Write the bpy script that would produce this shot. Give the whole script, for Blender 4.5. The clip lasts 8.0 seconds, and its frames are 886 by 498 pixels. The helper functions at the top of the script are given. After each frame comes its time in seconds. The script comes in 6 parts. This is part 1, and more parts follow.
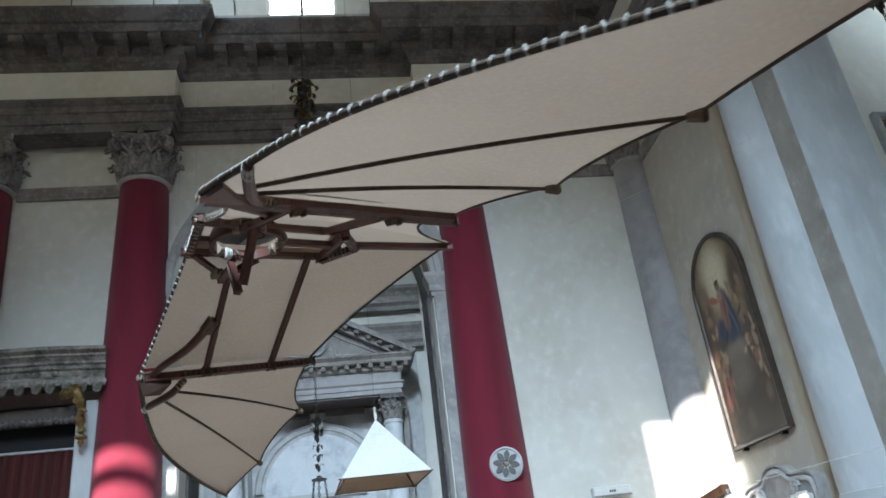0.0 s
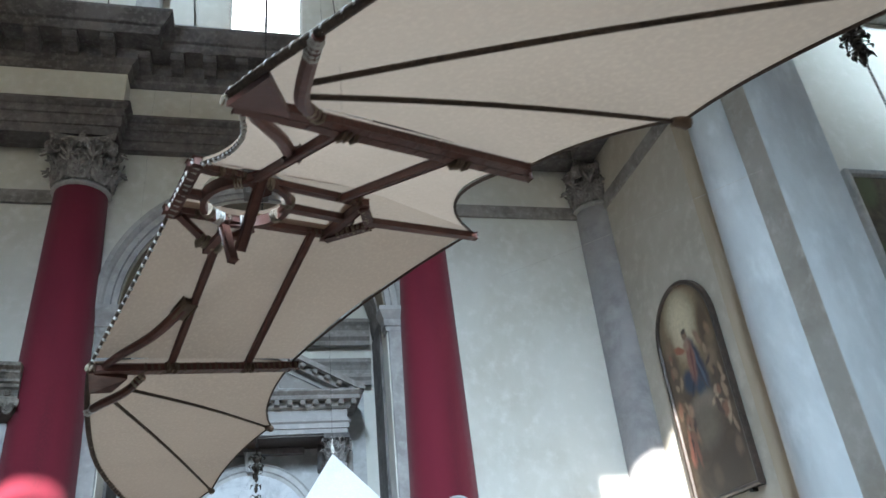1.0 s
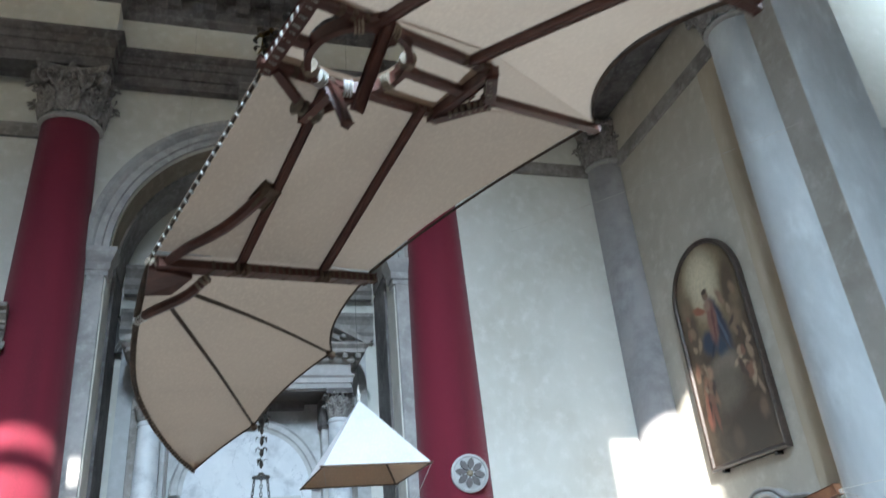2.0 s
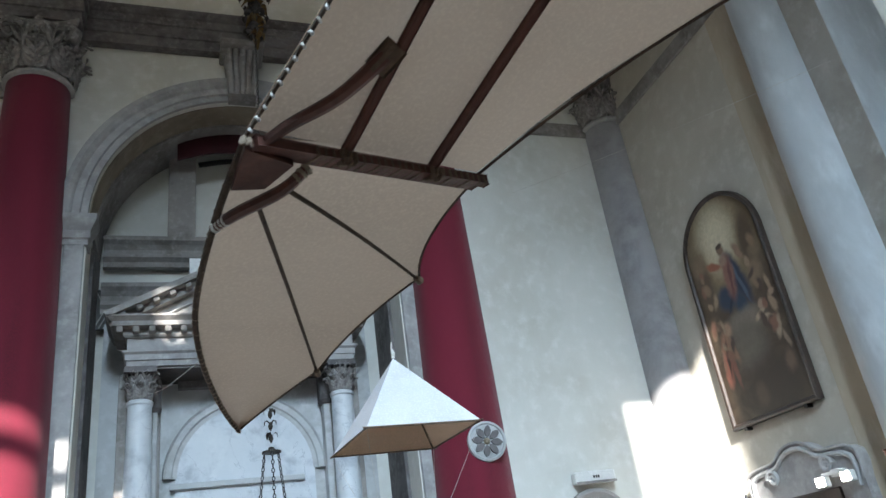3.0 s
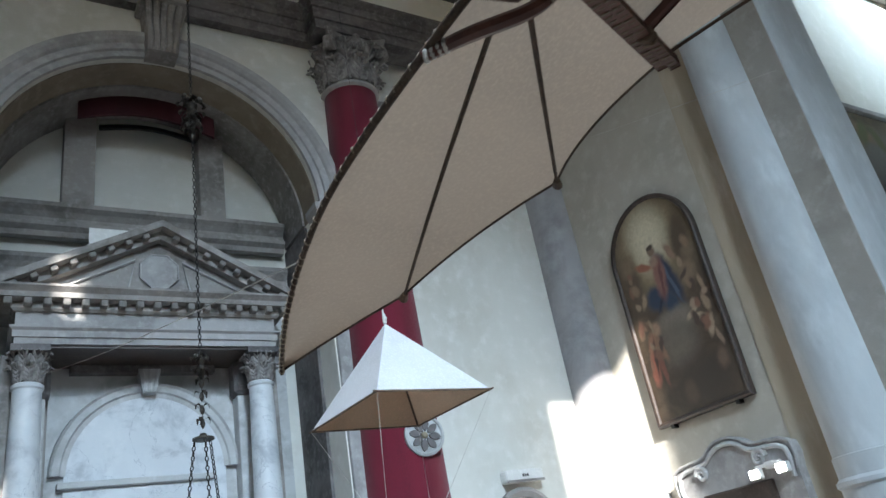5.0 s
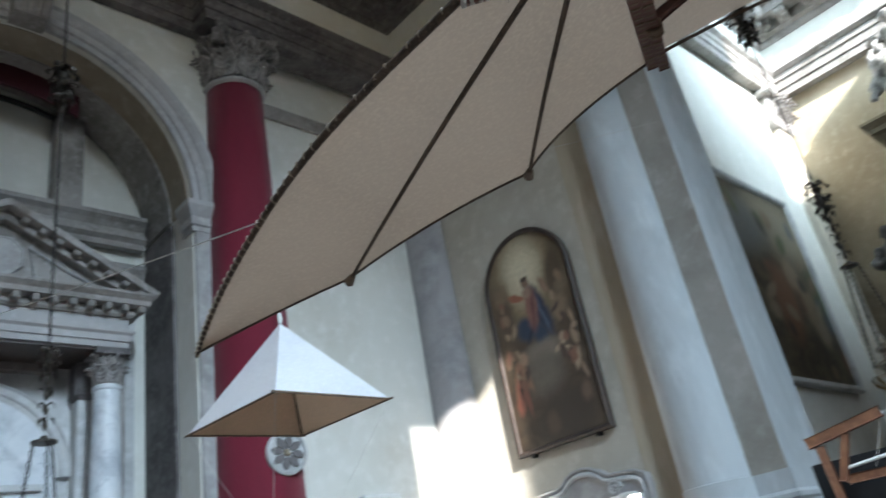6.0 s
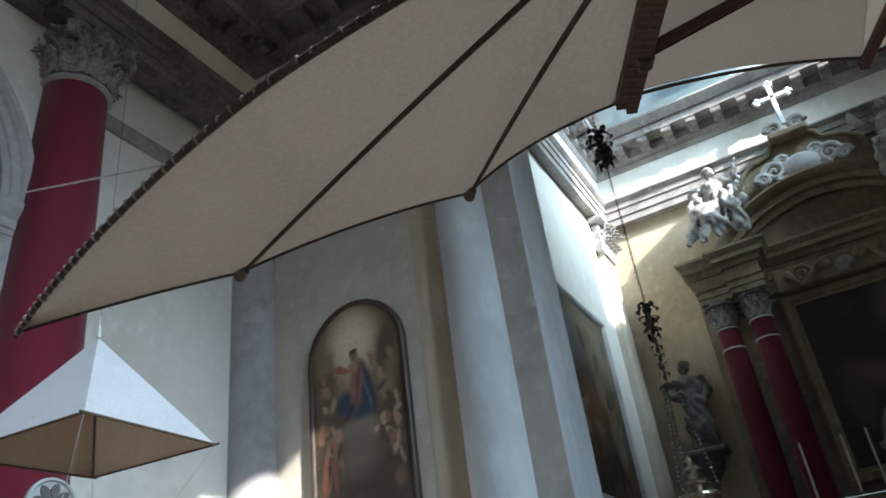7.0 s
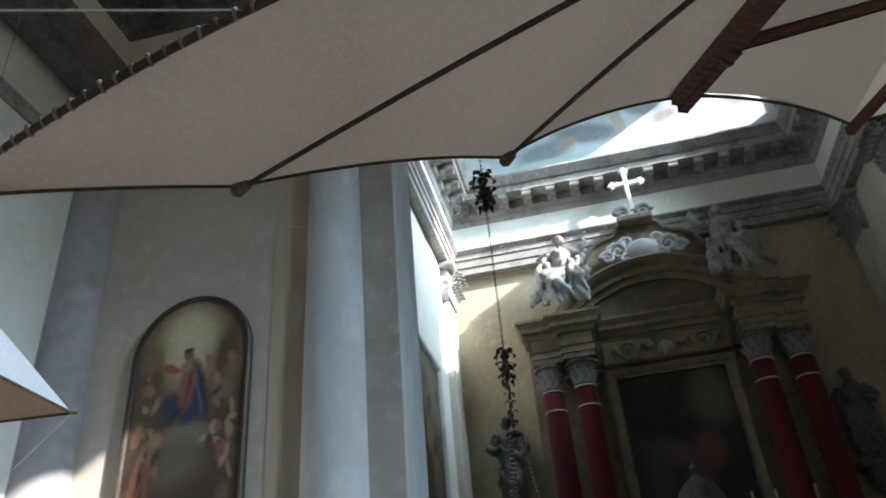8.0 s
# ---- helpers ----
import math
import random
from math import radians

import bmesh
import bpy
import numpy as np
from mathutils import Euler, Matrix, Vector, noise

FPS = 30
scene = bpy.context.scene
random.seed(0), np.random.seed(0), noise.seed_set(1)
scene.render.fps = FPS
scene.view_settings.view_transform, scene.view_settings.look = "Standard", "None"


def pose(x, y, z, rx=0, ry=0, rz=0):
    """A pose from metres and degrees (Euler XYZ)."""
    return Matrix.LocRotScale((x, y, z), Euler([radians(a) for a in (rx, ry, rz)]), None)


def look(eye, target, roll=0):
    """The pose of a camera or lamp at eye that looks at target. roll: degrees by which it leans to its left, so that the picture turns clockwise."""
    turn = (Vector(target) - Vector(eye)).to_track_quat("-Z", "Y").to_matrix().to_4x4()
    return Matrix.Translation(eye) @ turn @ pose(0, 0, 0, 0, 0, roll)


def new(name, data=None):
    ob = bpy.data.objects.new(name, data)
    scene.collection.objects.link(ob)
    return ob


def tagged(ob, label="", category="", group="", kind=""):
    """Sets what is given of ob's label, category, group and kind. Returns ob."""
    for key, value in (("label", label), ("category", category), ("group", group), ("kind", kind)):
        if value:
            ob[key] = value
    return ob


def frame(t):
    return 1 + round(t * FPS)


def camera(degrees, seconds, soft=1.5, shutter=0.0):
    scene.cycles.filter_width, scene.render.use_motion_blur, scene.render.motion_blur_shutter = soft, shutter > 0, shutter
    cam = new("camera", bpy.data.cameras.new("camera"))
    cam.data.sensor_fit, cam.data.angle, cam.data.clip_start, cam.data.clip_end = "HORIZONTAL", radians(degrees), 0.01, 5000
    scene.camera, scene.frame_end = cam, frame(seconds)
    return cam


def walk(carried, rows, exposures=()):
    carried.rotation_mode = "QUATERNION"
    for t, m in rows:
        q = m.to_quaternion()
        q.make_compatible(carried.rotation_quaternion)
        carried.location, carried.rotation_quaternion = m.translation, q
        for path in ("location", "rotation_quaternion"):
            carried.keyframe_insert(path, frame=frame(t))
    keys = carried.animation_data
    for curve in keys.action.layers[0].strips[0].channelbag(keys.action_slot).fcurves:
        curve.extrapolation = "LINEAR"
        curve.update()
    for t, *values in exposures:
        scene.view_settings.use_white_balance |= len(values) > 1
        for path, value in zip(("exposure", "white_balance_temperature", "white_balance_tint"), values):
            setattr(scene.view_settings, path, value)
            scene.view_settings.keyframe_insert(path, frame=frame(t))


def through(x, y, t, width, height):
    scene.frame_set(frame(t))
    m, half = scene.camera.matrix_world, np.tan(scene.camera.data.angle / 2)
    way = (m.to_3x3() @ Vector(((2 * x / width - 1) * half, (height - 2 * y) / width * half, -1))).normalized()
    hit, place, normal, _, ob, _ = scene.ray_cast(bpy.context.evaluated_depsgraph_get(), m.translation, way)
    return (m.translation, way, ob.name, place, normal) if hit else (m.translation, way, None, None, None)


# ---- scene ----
cam = camera(60.7, 8.0, soft=1.5, shutter=0.3)
PATH = [
    (0, (1.132, 0.629, 1.739), (1.412, 2.418, 2.588), -7.1),
    (0.2, (1.005, 0.835, 1.759), (1.343, 2.606, 2.624), -6.4),
    (0.5, (0.884, 1.041, 1.755), (1.32, 2.76, 2.678), -7.4),
    (0.8, (0.773, 1.349, 1.758), (1.247, 3.048, 2.701), -6.8),
    (1, (0.707, 1.5, 1.747), (1.17, 3.193, 2.706), -6.3),
    (1.2, (0.618, 1.705, 1.773), (1.077, 3.409, 2.715), -5.7),
    (1.5, (0.45, 1.941, 1.724), (0.94, 3.65, 2.64), -5.6),
    (1.8, (0.271, 2.188, 1.751), (0.806, 3.869, 2.694), -5.9),
    (2, (0.168, 2.367, 1.74), (0.71, 4.073, 2.633), -5.6),
    (2.2, (0.068, 2.594, 1.742), (0.608, 4.317, 2.602), -5.9),
    (3.3, (-0.584, 3.457, 1.737), (0.112, 5.121, 2.6), -8.5),
    (3.5, (-0.735, 3.542, 1.685), (-0.019, 5.172, 2.596), -8.2),
    (4, (-0.988, 3.865, 1.693), (-0.259, 5.473, 2.633), -9.7),
    (4.2, (-1.087, 4.008, 1.687), (-0.315, 5.611, 2.6), -10.0),
    (4.5, (-1.258, 4.162, 1.673), (-0.321, 5.702, 2.539), -11.9),
    (4.7, (-1.32, 4.285, 1.652), (-0.334, 5.803, 2.501), -11.4),
    (5.8, (-1.515, 4.994, 1.669), (-0.33, 6.368, 2.513), -10.2),
    (6, (-1.62, 5.035, 1.635), (-0.296, 6.27, 2.486), -10.9),
    (6.2, (-1.656, 5.166, 1.648), (-0.237, 6.274, 2.518), -12.0),
    (6.5, (-1.667, 5.318, 1.611), (-0.166, 6.298, 2.497), -10.3),
    (6.8, (-1.558, 5.58, 1.617), (-0.02, 6.427, 2.573), -8.5),
    (7, (-1.521, 5.703, 1.622), (0.04, 6.472, 2.607), -7.9),
    (7.2, (-1.47, 5.861, 1.617), (0.125, 6.566, 2.597), -8.3),
    (7.5, (-1.45, 6.106, 1.609), (0.191, 6.702, 2.586), -6.5),
    (7.8, (-1.415, 6.392, 1.63), (0.262, 6.807, 2.64), -5.4),
    (8, (-1.385, 6.546, 1.61), (0.299, 6.855, 2.645), -5.0),
]
walk(cam, [(t, look(e, g, r)) for t, e, g, r in PATH],
     exposures=((0, 2.15), (1, 2.35), (2, 2.3), (3.5, 2.0), (4.5, 2.1), (6, 2.0), (6.6, 1.8), (7.2, 1.65), (8, 1.68)))

# ---- light ----
SUN_AZ, SUN_EL = radians(22), radians(29)
SUN_WAY = Vector((math.sin(SUN_AZ) * math.cos(SUN_EL), math.cos(SUN_AZ) * math.cos(SUN_EL), -math.sin(SUN_EL)))
world = bpy.data.worlds.new("world")
scene.world = world
world.use_nodes = True
wn = world.node_tree
sky = wn.nodes.new("ShaderNodeTexSky")
sky.sky_type, sky.sun_disc = "NISHITA", False
sky.sun_elevation, sky.sun_rotation = SUN_EL, radians(180 + 22)
wn.links.new(sky.outputs[0], wn.nodes["Background"].inputs[0])
wn.nodes["Background"].inputs[1].default_value = 0.1
sun_data = bpy.data.lights.new("sun", "SUN")
sun_data.energy, sun_data.angle, sun_data.color = 5.0, radians(0.5), (1.0, 0.97, 0.92)
sun = new("sun", sun_data)
sun.matrix_world = look((0, 0, 30), Vector((0, 0, 30)) + SUN_WAY)


def window_fill_light(x, y, z, target, w, h, watts, colour=(0.61, 0.81, 1.0), spread=180):
    """An area lamp at an opening: skylight, and fill added to brighten walls."""
    data = bpy.data.lights.new("window_fill", "AREA")
    data.shape, data.size, data.size_y, data.energy, data.color = "RECTANGLE", w, h, watts, colour
    data.spread = radians(spread)
    ob = new("window_fill", data)
    ob.matrix_world = look((x, y, z), target)
    return ob


# skylight for the south clerestory and the chancel's south window, plus two added fills
window_fill_light(-0.4, -4.95, 13.6, (3.0, 13.5, -2.2), 2.1, 4.2, 185, spread=58)
window_fill_light(-9.9, -4.95, 13.6, (-3.5, 13, -2.0), 1.5, 4.2, 22, spread=56)
# Narrow fill, added to brighten the upper north wall.
window_fill_light(-9.9, -4.94, 15.2, (-0.8, 14, 15.6), 1.5, 1.4, 9, spread=19)
# West front: weak fill, added at an opening that is never seen.
window_fill_light(-15.8, 4.6, 11.5, (0, 5, 8), 3.0, 4.0, 2)
window_fill_light(11.8, -0.5, 16.2, (15.2, 8.2, 12.0), 5.4, 2.9, 140, (0.64, 0.85, 1.0), spread=54)

# ---- building kit ----


def link(ob, parent=None):
    if parent is not None:
        ob.parent = parent
    return ob


def mesh_of(name, bm, material, smooth=False):
    bmesh.ops.recalc_face_normals(bm, faces=bm.faces[:])
    me = bpy.data.meshes.new(name)
    bm.to_mesh(me)
    bm.free()
    me.materials.append(material)
    if smooth:
        me.shade_smooth()
        me.set_sharp_from_angle(angle=radians(38))
    return me


def part(name, bm, material, parent=None, label="", smooth=False):
    ob = new(name, mesh_of(name, bm, material, smooth) if isinstance(bm, bmesh.types.BMesh) else bm)
    link(ob, parent)
    if label:
        tagged(ob, label)
    return ob


def thing(name, label, category, group="", kind="", at=(0, 0, 0), rz=0):
    ob = new(name)
    ob.empty_display_size = 0.2
    ob.matrix_basis = pose(*at, 0, 0, rz)
    return tagged(ob, label, category, group, kind)


def setting(name, bm, material, label="", smooth=False, category=""):
    return tagged(part(name, bm, material, smooth=smooth), label, category, kind="structure")


def box(bm, x0, x1, y0, y1, z0, z1, bevel=0.0):
    vs = bmesh.ops.create_cube(bm, size=1.0)["verts"]
    for v in vs:
        v.co = (x0 + (v.co.x + 0.5) * (x1 - x0), y0 + (v.co.y + 0.5) * (y1 - y0), z0 + (v.co.z + 0.5) * (z1 - z0))
    if bevel:
        bmesh.ops.bevel(bm, geom=list({e for v in vs for e in v.link_edges}), offset=bevel, segments=1, affect="EDGES")
    return bm


def boxed(*a, bevel=0.0):
    return box(bmesh.new(), *a, bevel=bevel)


def beam(bm, p, q, w, h, up=(0, 0, 1), bevel=0.006):
    """A squared timber from p to q."""
    p, q, up = Vector(p), Vector(q), Vector(up)
    d = (q - p).normalized()
    s = d.cross(up).normalized()
    u = s.cross(d)
    vs = bmesh.ops.create_cube(bm, size=1.0)["verts"]
    for v in vs:
        v.co = p + (q - p) * (v.co.x + 0.5) + s * v.co.y * w + u * v.co.z * h
    if bevel:
        bmesh.ops.bevel(bm, geom=list({e for v in vs for e in v.link_edges}), offset=bevel, segments=1, affect="EDGES")
    return bm


def tube(bm, pts, r, n=8, taper=None, cap=True):
    """A round bar along pts; taper gives a radius for each point."""
    pts = [Vector(p) for p in pts]
    rings, side = [], None
    for i, p in enumerate(pts):
        d = (pts[min(i + 1, len(pts) - 1)] - pts[max(i - 1, 0)]).normalized()
        if side is None:
            side = d.orthogonal().normalized()
        side = (side - d * side.dot(d)).normalized()
        other = d.cross(side)
        rr = taper[i] if taper else r
        rings.append([bm.verts.new(p + (side * math.cos(k * math.tau / n) + other * math.sin(k * math.tau / n)) * rr) for k in range(n)])
    for a, b in zip(rings, rings[1:]):
        for k in range(n):
            bm.faces.new((a[k], a[(k + 1) % n], b[(k + 1) % n], b[k]))
    if cap:
        bm.faces.new(rings[0][::-1])
        bm.faces.new(rings[-1])
    return bm


def lathe(bm, prof, n=24, at=(0, 0, 0), a0=0.0, a1=math.tau, squash=1.0):
    """Turns a profile of (radius, height) about the upright axis through at."""
    full = abs(a1 - a0 - math.tau) < 1e-6
    m = n if full else n + 1
    rings = []
    for r, z in prof:
        if r < 1e-5:
            rings.append([bm.verts.new((at[0], at[1], at[2] + z))])
        else:
            rings.append([bm.verts.new((at[0] + r * math.cos(a0 + (a1 - a0) * k / n), at[1] + squash * r * math.sin(a0 + (a1 - a0) * k / n), at[2] + z)) for k in range(m)])
    for a, b in zip(rings, rings[1:]):
        for k in range(n):
            k2 = (k + 1) % m
            if len(a) == 1 and len(b) == 1:
                continue
            if len(a) == 1:
                bm.faces.new((a[0], b[k2], b[k]))
            elif len(b) == 1:
                bm.faces.new((a[k], a[k2], b[0]))
            else:
                bm.faces.new((a[k], a[k2], b[k2], b[k]))
    return bm


def run(bm, prof, pts, closed_profile=True, closed=False):
    """Sweeps a profile of (out, height) along a level line of (x, y); out is to the right of the way."""
    P = [Vector((x, y)) for x, y in pts]
    n, rings = len(P), []
    for i, p in enumerate(P):
        a = (P[i] - P[i - 1]).normalized() if i or closed else None
        b = (P[(i + 1) % n] - P[i]).normalized() if i < n - 1 or closed else None
        a, b = a or b, b or a
        na, nb = Vector((a.y, -a.x)), Vector((b.y, -b.x))
        m = (na + nb)
        m = m / max(0.2, m.dot(na))
        rings.append([bm.verts.new((p.x + m.x * o, p.y + m.y * o, z)) for o, z in prof])
    k = len(prof)
    for i in range(n if closed else n - 1):
        a, b = rings[i], rings[(i + 1) % n]
        for j in range(k if closed_profile else k - 1):
            bm.faces.new((a[j], a[(j + 1) % k], b[(j + 1) % k], b[j]))
    if not closed and closed_profile:
        bm.faces.new(rings[0])
        bm.faces.new(rings[-1][::-1])
    return bm


def arc_sweep(bm, prof, cx, cz, y, a0, a1, n=40, rz=1.0):
    """Sweeps a profile of (radius, out towards -y) along an arc in an upright plane that faces -y."""
    rings = []
    for i in range(n + 1):
        t = a0 + (a1 - a0) * i / n
        rings.append([bm.verts.new((cx + r * math.cos(t), y - o, cz + r * rz * math.sin(t))) for r, o in prof])
    k = len(prof)
    for a, b in zip(rings, rings[1:]):
        for j in range(k):
            bm.faces.new((a[j], a[(j + 1) % k], b[(j + 1) % k], b[j]))
    bm.faces.new(rings[0])
    bm.faces.new(rings[-1][::-1])
    return bm


def slab(bm, pts, y0, y1):
    """An upright slab with the outline pts of (x, z), from y0 to y1."""
    a = [bm.verts.new((x, y0, z)) for x, z in pts]
    b = [bm.verts.new((x, y1, z)) for x, z in pts]
    n = len(pts)
    bm.faces.new(a)
    bm.faces.new(b[::-1])
    for i in range(n):
        bm.faces.new((a[i], a[(i + 1) % n], b[(i + 1) % n], b[i]))
    return bm


def wall_with_holes(bm, x0, x1, z0, z1, y0, y1, holes):
    """A wall along x with oblong holes (x0, x1, z0, z1) that go right through it."""
    xs = sorted({x0, x1, *[h[0] for h in holes], *[h[1] for h in holes]})
    zs = sorted({z0, z1, *[h[2] for h in holes], *[h[3] for h in holes]})
    for xa, xb in zip(xs, xs[1:]):
        for za, zb in zip(zs, zs[1:]):
            if not any(h[0] <= xa and xb <= h[1] and h[2] <= za and zb <= h[3] for h in holes):
                box(bm, xa, xb, y0, y1, za, zb)
    return bm


def turned(bm, m):
    bm.transform(m)
    return bm


FACE_WEST = Matrix(((0, -1, 0, 0), (1, 0, 0, 0), (0, 0, 1, 0), (0, 0, 0, 1)))  # (x, y) -> (-y, x); what faced -y now faces +x

# ---- materials ----


def nodes_of(name):
    m = bpy.data.materials.new(name)
    m.use_nodes = True
    nt = m.node_tree
    return m, nt, nt.nodes["Principled BSDF"]


def node(nt, kind, **values):
    n = nt.nodes.new(kind)
    for k, v in values.items():
        n.inputs[k].default_value = v
    return n


def mix(nt, fac, a, b, blend="MIX"):
    n = nt.nodes.new("ShaderNodeMix")
    n.data_type, n.blend_type = "RGBA", blend
    for i, v in ((0, fac), (6, a), (7, b)):
        if isinstance(v, (int, float)):
            n.inputs[i].default_value = v
        elif isinstance(v, (tuple, list)):
            n.inputs[i].default_value = (*v[:3], 1)
        else:
            nt.links.new(v, n.inputs[i])
    return n.outputs[2]


def ramp(nt, fac, lo, hi):
    n = nt.nodes.new("ShaderNodeMapRange")
    n.interpolation_type = "SMOOTHSTEP"
    n.inputs[1].default_value, n.inputs[2].default_value = lo, hi
    nt.links.new(fac, n.inputs[0])
    return n.outputs[0]


def place(nt, scale=(1, 1, 1)):
    tc = nt.nodes.new("ShaderNodeTexCoord")
    mp = nt.nodes.new("ShaderNodeMapping")
    mp.inputs["Scale"].default_value = scale
    nt.links.new(tc.outputs["Object"], mp.inputs[0])
    return mp.outputs[0]


def noise_of(nt, vec, scale, detail=5.0, rough=0.6, distort=0.0):
    n = node(nt, "ShaderNodeTexNoise", Scale=scale, Detail=detail, Roughness=rough, Distortion=distort)
    nt.links.new(vec, n.inputs["Vector"])
    return n.outputs[0]


def bump(nt, bsdf, height, strength, distance=0.01):
    b = node(nt, "ShaderNodeBump", Strength=strength, Distance=distance)
    nt.links.new(height, b.inputs["Height"])
    nt.links.new(b.outputs[0], bsdf.inputs["Normal"])


def surface(name, base, dark, light=None, big=0.6, fine=14.0, rough=0.8, relief=0.25, relief_scale=40.0, stretch=(1, 1, 1),
            spread=(0.35, 0.7), metal=0.0, sheen=0.0, dist=0.01):
    """A weathered surface: broad stains towards dark, fine grain towards light, and relief."""
    m, nt, b = nodes_of(name)
    v = place(nt, stretch)
    c = mix(nt, ramp(nt, noise_of(nt, v, big, 6.0, 0.65, 0.4), *spread), base, dark)
    c = mix(nt, ramp(nt, noise_of(nt, v, fine, 4.0), 0.45, 0.85), c, light or tuple(min(1, q * 1.15) for q in base))
    nt.links.new(c, b.inputs["Base Color"])
    b.inputs["Roughness"].default_value = rough
    b.inputs["Metallic"].default_value = metal
    if sheen:
        b.inputs["Sheen Weight"].default_value = sheen
    bump(nt, b, noise_of(nt, v, relief_scale, 4.0), relief, dist)
    return m


plaster = surface("white_plaster", (0.70, 0.70, 0.655), (0.59, 0.575, 0.515), (0.77, 0.765, 0.73), big=0.35, fine=5, rough=0.85, relief=0.12)
plaster_warm = surface("cream_plaster", (0.52, 0.48, 0.41), (0.43, 0.39, 0.32), (0.60, 0.565, 0.50), big=0.4, fine=4, rough=0.85, relief=0.15)
plaster_tan = surface("tan_plaster", (0.47, 0.40, 0.29), (0.36, 0.30, 0.21), (0.54, 0.47, 0.36), big=0.5, fine=5, rough=0.85, relief=0.15)
pier_paint = surface("blue_grey_limewash", (0.55, 0.585, 0.605), (0.44, 0.47, 0.485), (0.64, 0.68, 0.70), big=0.9, fine=3.5, rough=0.8, relief=0.2,
                     stretch=(1, 1, 0.45))
stone = surface("grey_stone", (0.31, 0.29, 0.275), (0.185, 0.17, 0.158), (0.42, 0.40, 0.385), big=1.3, fine=9, rough=0.75, relief=0.35, spread=(0.4, 0.65))
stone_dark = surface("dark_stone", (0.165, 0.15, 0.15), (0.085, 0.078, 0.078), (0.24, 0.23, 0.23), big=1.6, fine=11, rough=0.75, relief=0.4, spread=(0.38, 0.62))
corner_stone = surface("smooth_grey_stone", (0.36, 0.35, 0.355), (0.25, 0.24, 0.245), (0.42, 0.415, 0.42), big=1.1, fine=2.2, rough=0.7, relief=0.12, spread=(0.38, 0.7))
statue_stone = surface("dark_sculpture_stone", (0.11, 0.105, 0.10), (0.045, 0.044, 0.042), (0.19, 0.185, 0.18), big=5, fine=18, rough=0.55, relief=0.3)
stone_mid = surface("mid_grey_stone", (0.40, 0.39, 0.385), (0.27, 0.26, 0.255), (0.49, 0.485, 0.48), big=1.2, fine=8, rough=0.7, relief=0.3, spread=(0.4, 0.66))
stone_pale = surface("pale_istrian_stone", (0.50, 0.51, 0.51), (0.33, 0.33, 0.33), (0.60, 0.61, 0.62), big=1.1, fine=7, rough=0.6, relief=0.25, spread=(0.42, 0.68))
marble = surface("white_marble", (0.62, 0.65, 0.68), (0.40, 0.43, 0.47), (0.72, 0.74, 0.76), big=1.4, fine=3.0, rough=0.45, relief=0.08, spread=(0.48, 0.66))
nt = marble.node_tree
b = nt.nodes["Principled BSDF"]
vein = nt.nodes.new("ShaderNodeMath")
vein.operation = "SUBTRACT"
nt.links.new(noise_of(nt, place(nt), 0.9, 7.0, 0.55, 1.4), vein.inputs[0])
vein.inputs[1].default_value = 0.5
size = nt.nodes.new("ShaderNodeMath")
size.operation = "ABSOLUTE"
nt.links.new(vein.outputs[0], size.inputs[0])
nt.links.new(mix(nt, ramp(nt, size.outputs[0], 0.005, 0.0), b.inputs["Base Color"].links[0].from_socket, (0.43, 0.46, 0.50)), b.inputs["Base Color"])
floor_stone = surface("red_and_white_marble_paving", (0.36, 0.30, 0.25), (0.28, 0.22, 0.18), (0.43, 0.38, 0.33), big=0.5, fine=30, rough=0.35, relief=0.05)
ceiling_paint = surface("ceiling_plaster", (0.50, 0.47, 0.40), (0.38, 0.35, 0.29), big=0.4, fine=4, relief=0.15)
# Ochre lowered a little, carrying part of the chancel's dimness.
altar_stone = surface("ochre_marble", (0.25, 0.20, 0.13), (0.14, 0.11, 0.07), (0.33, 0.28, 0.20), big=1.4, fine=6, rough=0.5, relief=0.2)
tympanum_stone = surface("brown_marble", (0.15, 0.115, 0.07), (0.085, 0.065, 0.042), (0.21, 0.17, 0.11), big=1.2, fine=6, rough=0.6, relief=0.2)
sculpted = surface("weathered_sculpture_stone", (0.34, 0.33, 0.32), (0.16, 0.155, 0.15), (0.46, 0.45, 0.44), big=4, fine=18, rough=0.6, relief=0.3)
bronze = surface("dark_bronze", (0.05, 0.042, 0.035), (0.03, 0.025, 0.02), (0.12, 0.10, 0.08), big=6, fine=30, rough=0.45, relief=0.3, metal=0.5)
iron = surface("black_iron", (0.03, 0.028, 0.027), (0.02, 0.018, 0.017), big=8, fine=40, rough=0.5, relief=0.2, metal=0.6)
gilt = surface("worn_gilding", (0.25, 0.165, 0.065), (0.12, 0.075, 0.03), (0.50, 0.35, 0.14), big=5, fine=20, rough=0.42, relief=0.4, metal=0.7)
silver = surface("tarnished_silver", (0.42, 0.38, 0.32), (0.20, 0.15, 0.09), (0.62, 0.58, 0.5), big=6, fine=18, rough=0.25, relief=0.3, metal=0.9)
wood_dark = surface("red_brown_varnished_wood", (0.12, 0.042, 0.030), (0.06, 0.022, 0.016), (0.17, 0.066, 0.046), big=3, fine=22, rough=0.48, relief=0.25,
                    stretch=(0.6, 0.6, 0.6), relief_scale=60)
wood_model = surface("orange_brown_wood", (0.24, 0.10, 0.05), (0.14, 0.055, 0.03), (0.33, 0.16, 0.08), big=3, fine=20, rough=0.5, relief=0.25)
leather = surface("tan_leather_binding", (0.15, 0.095, 0.06), (0.075, 0.045, 0.03), (0.22, 0.15, 0.1), big=9, fine=45, rough=0.6, relief=0.5)
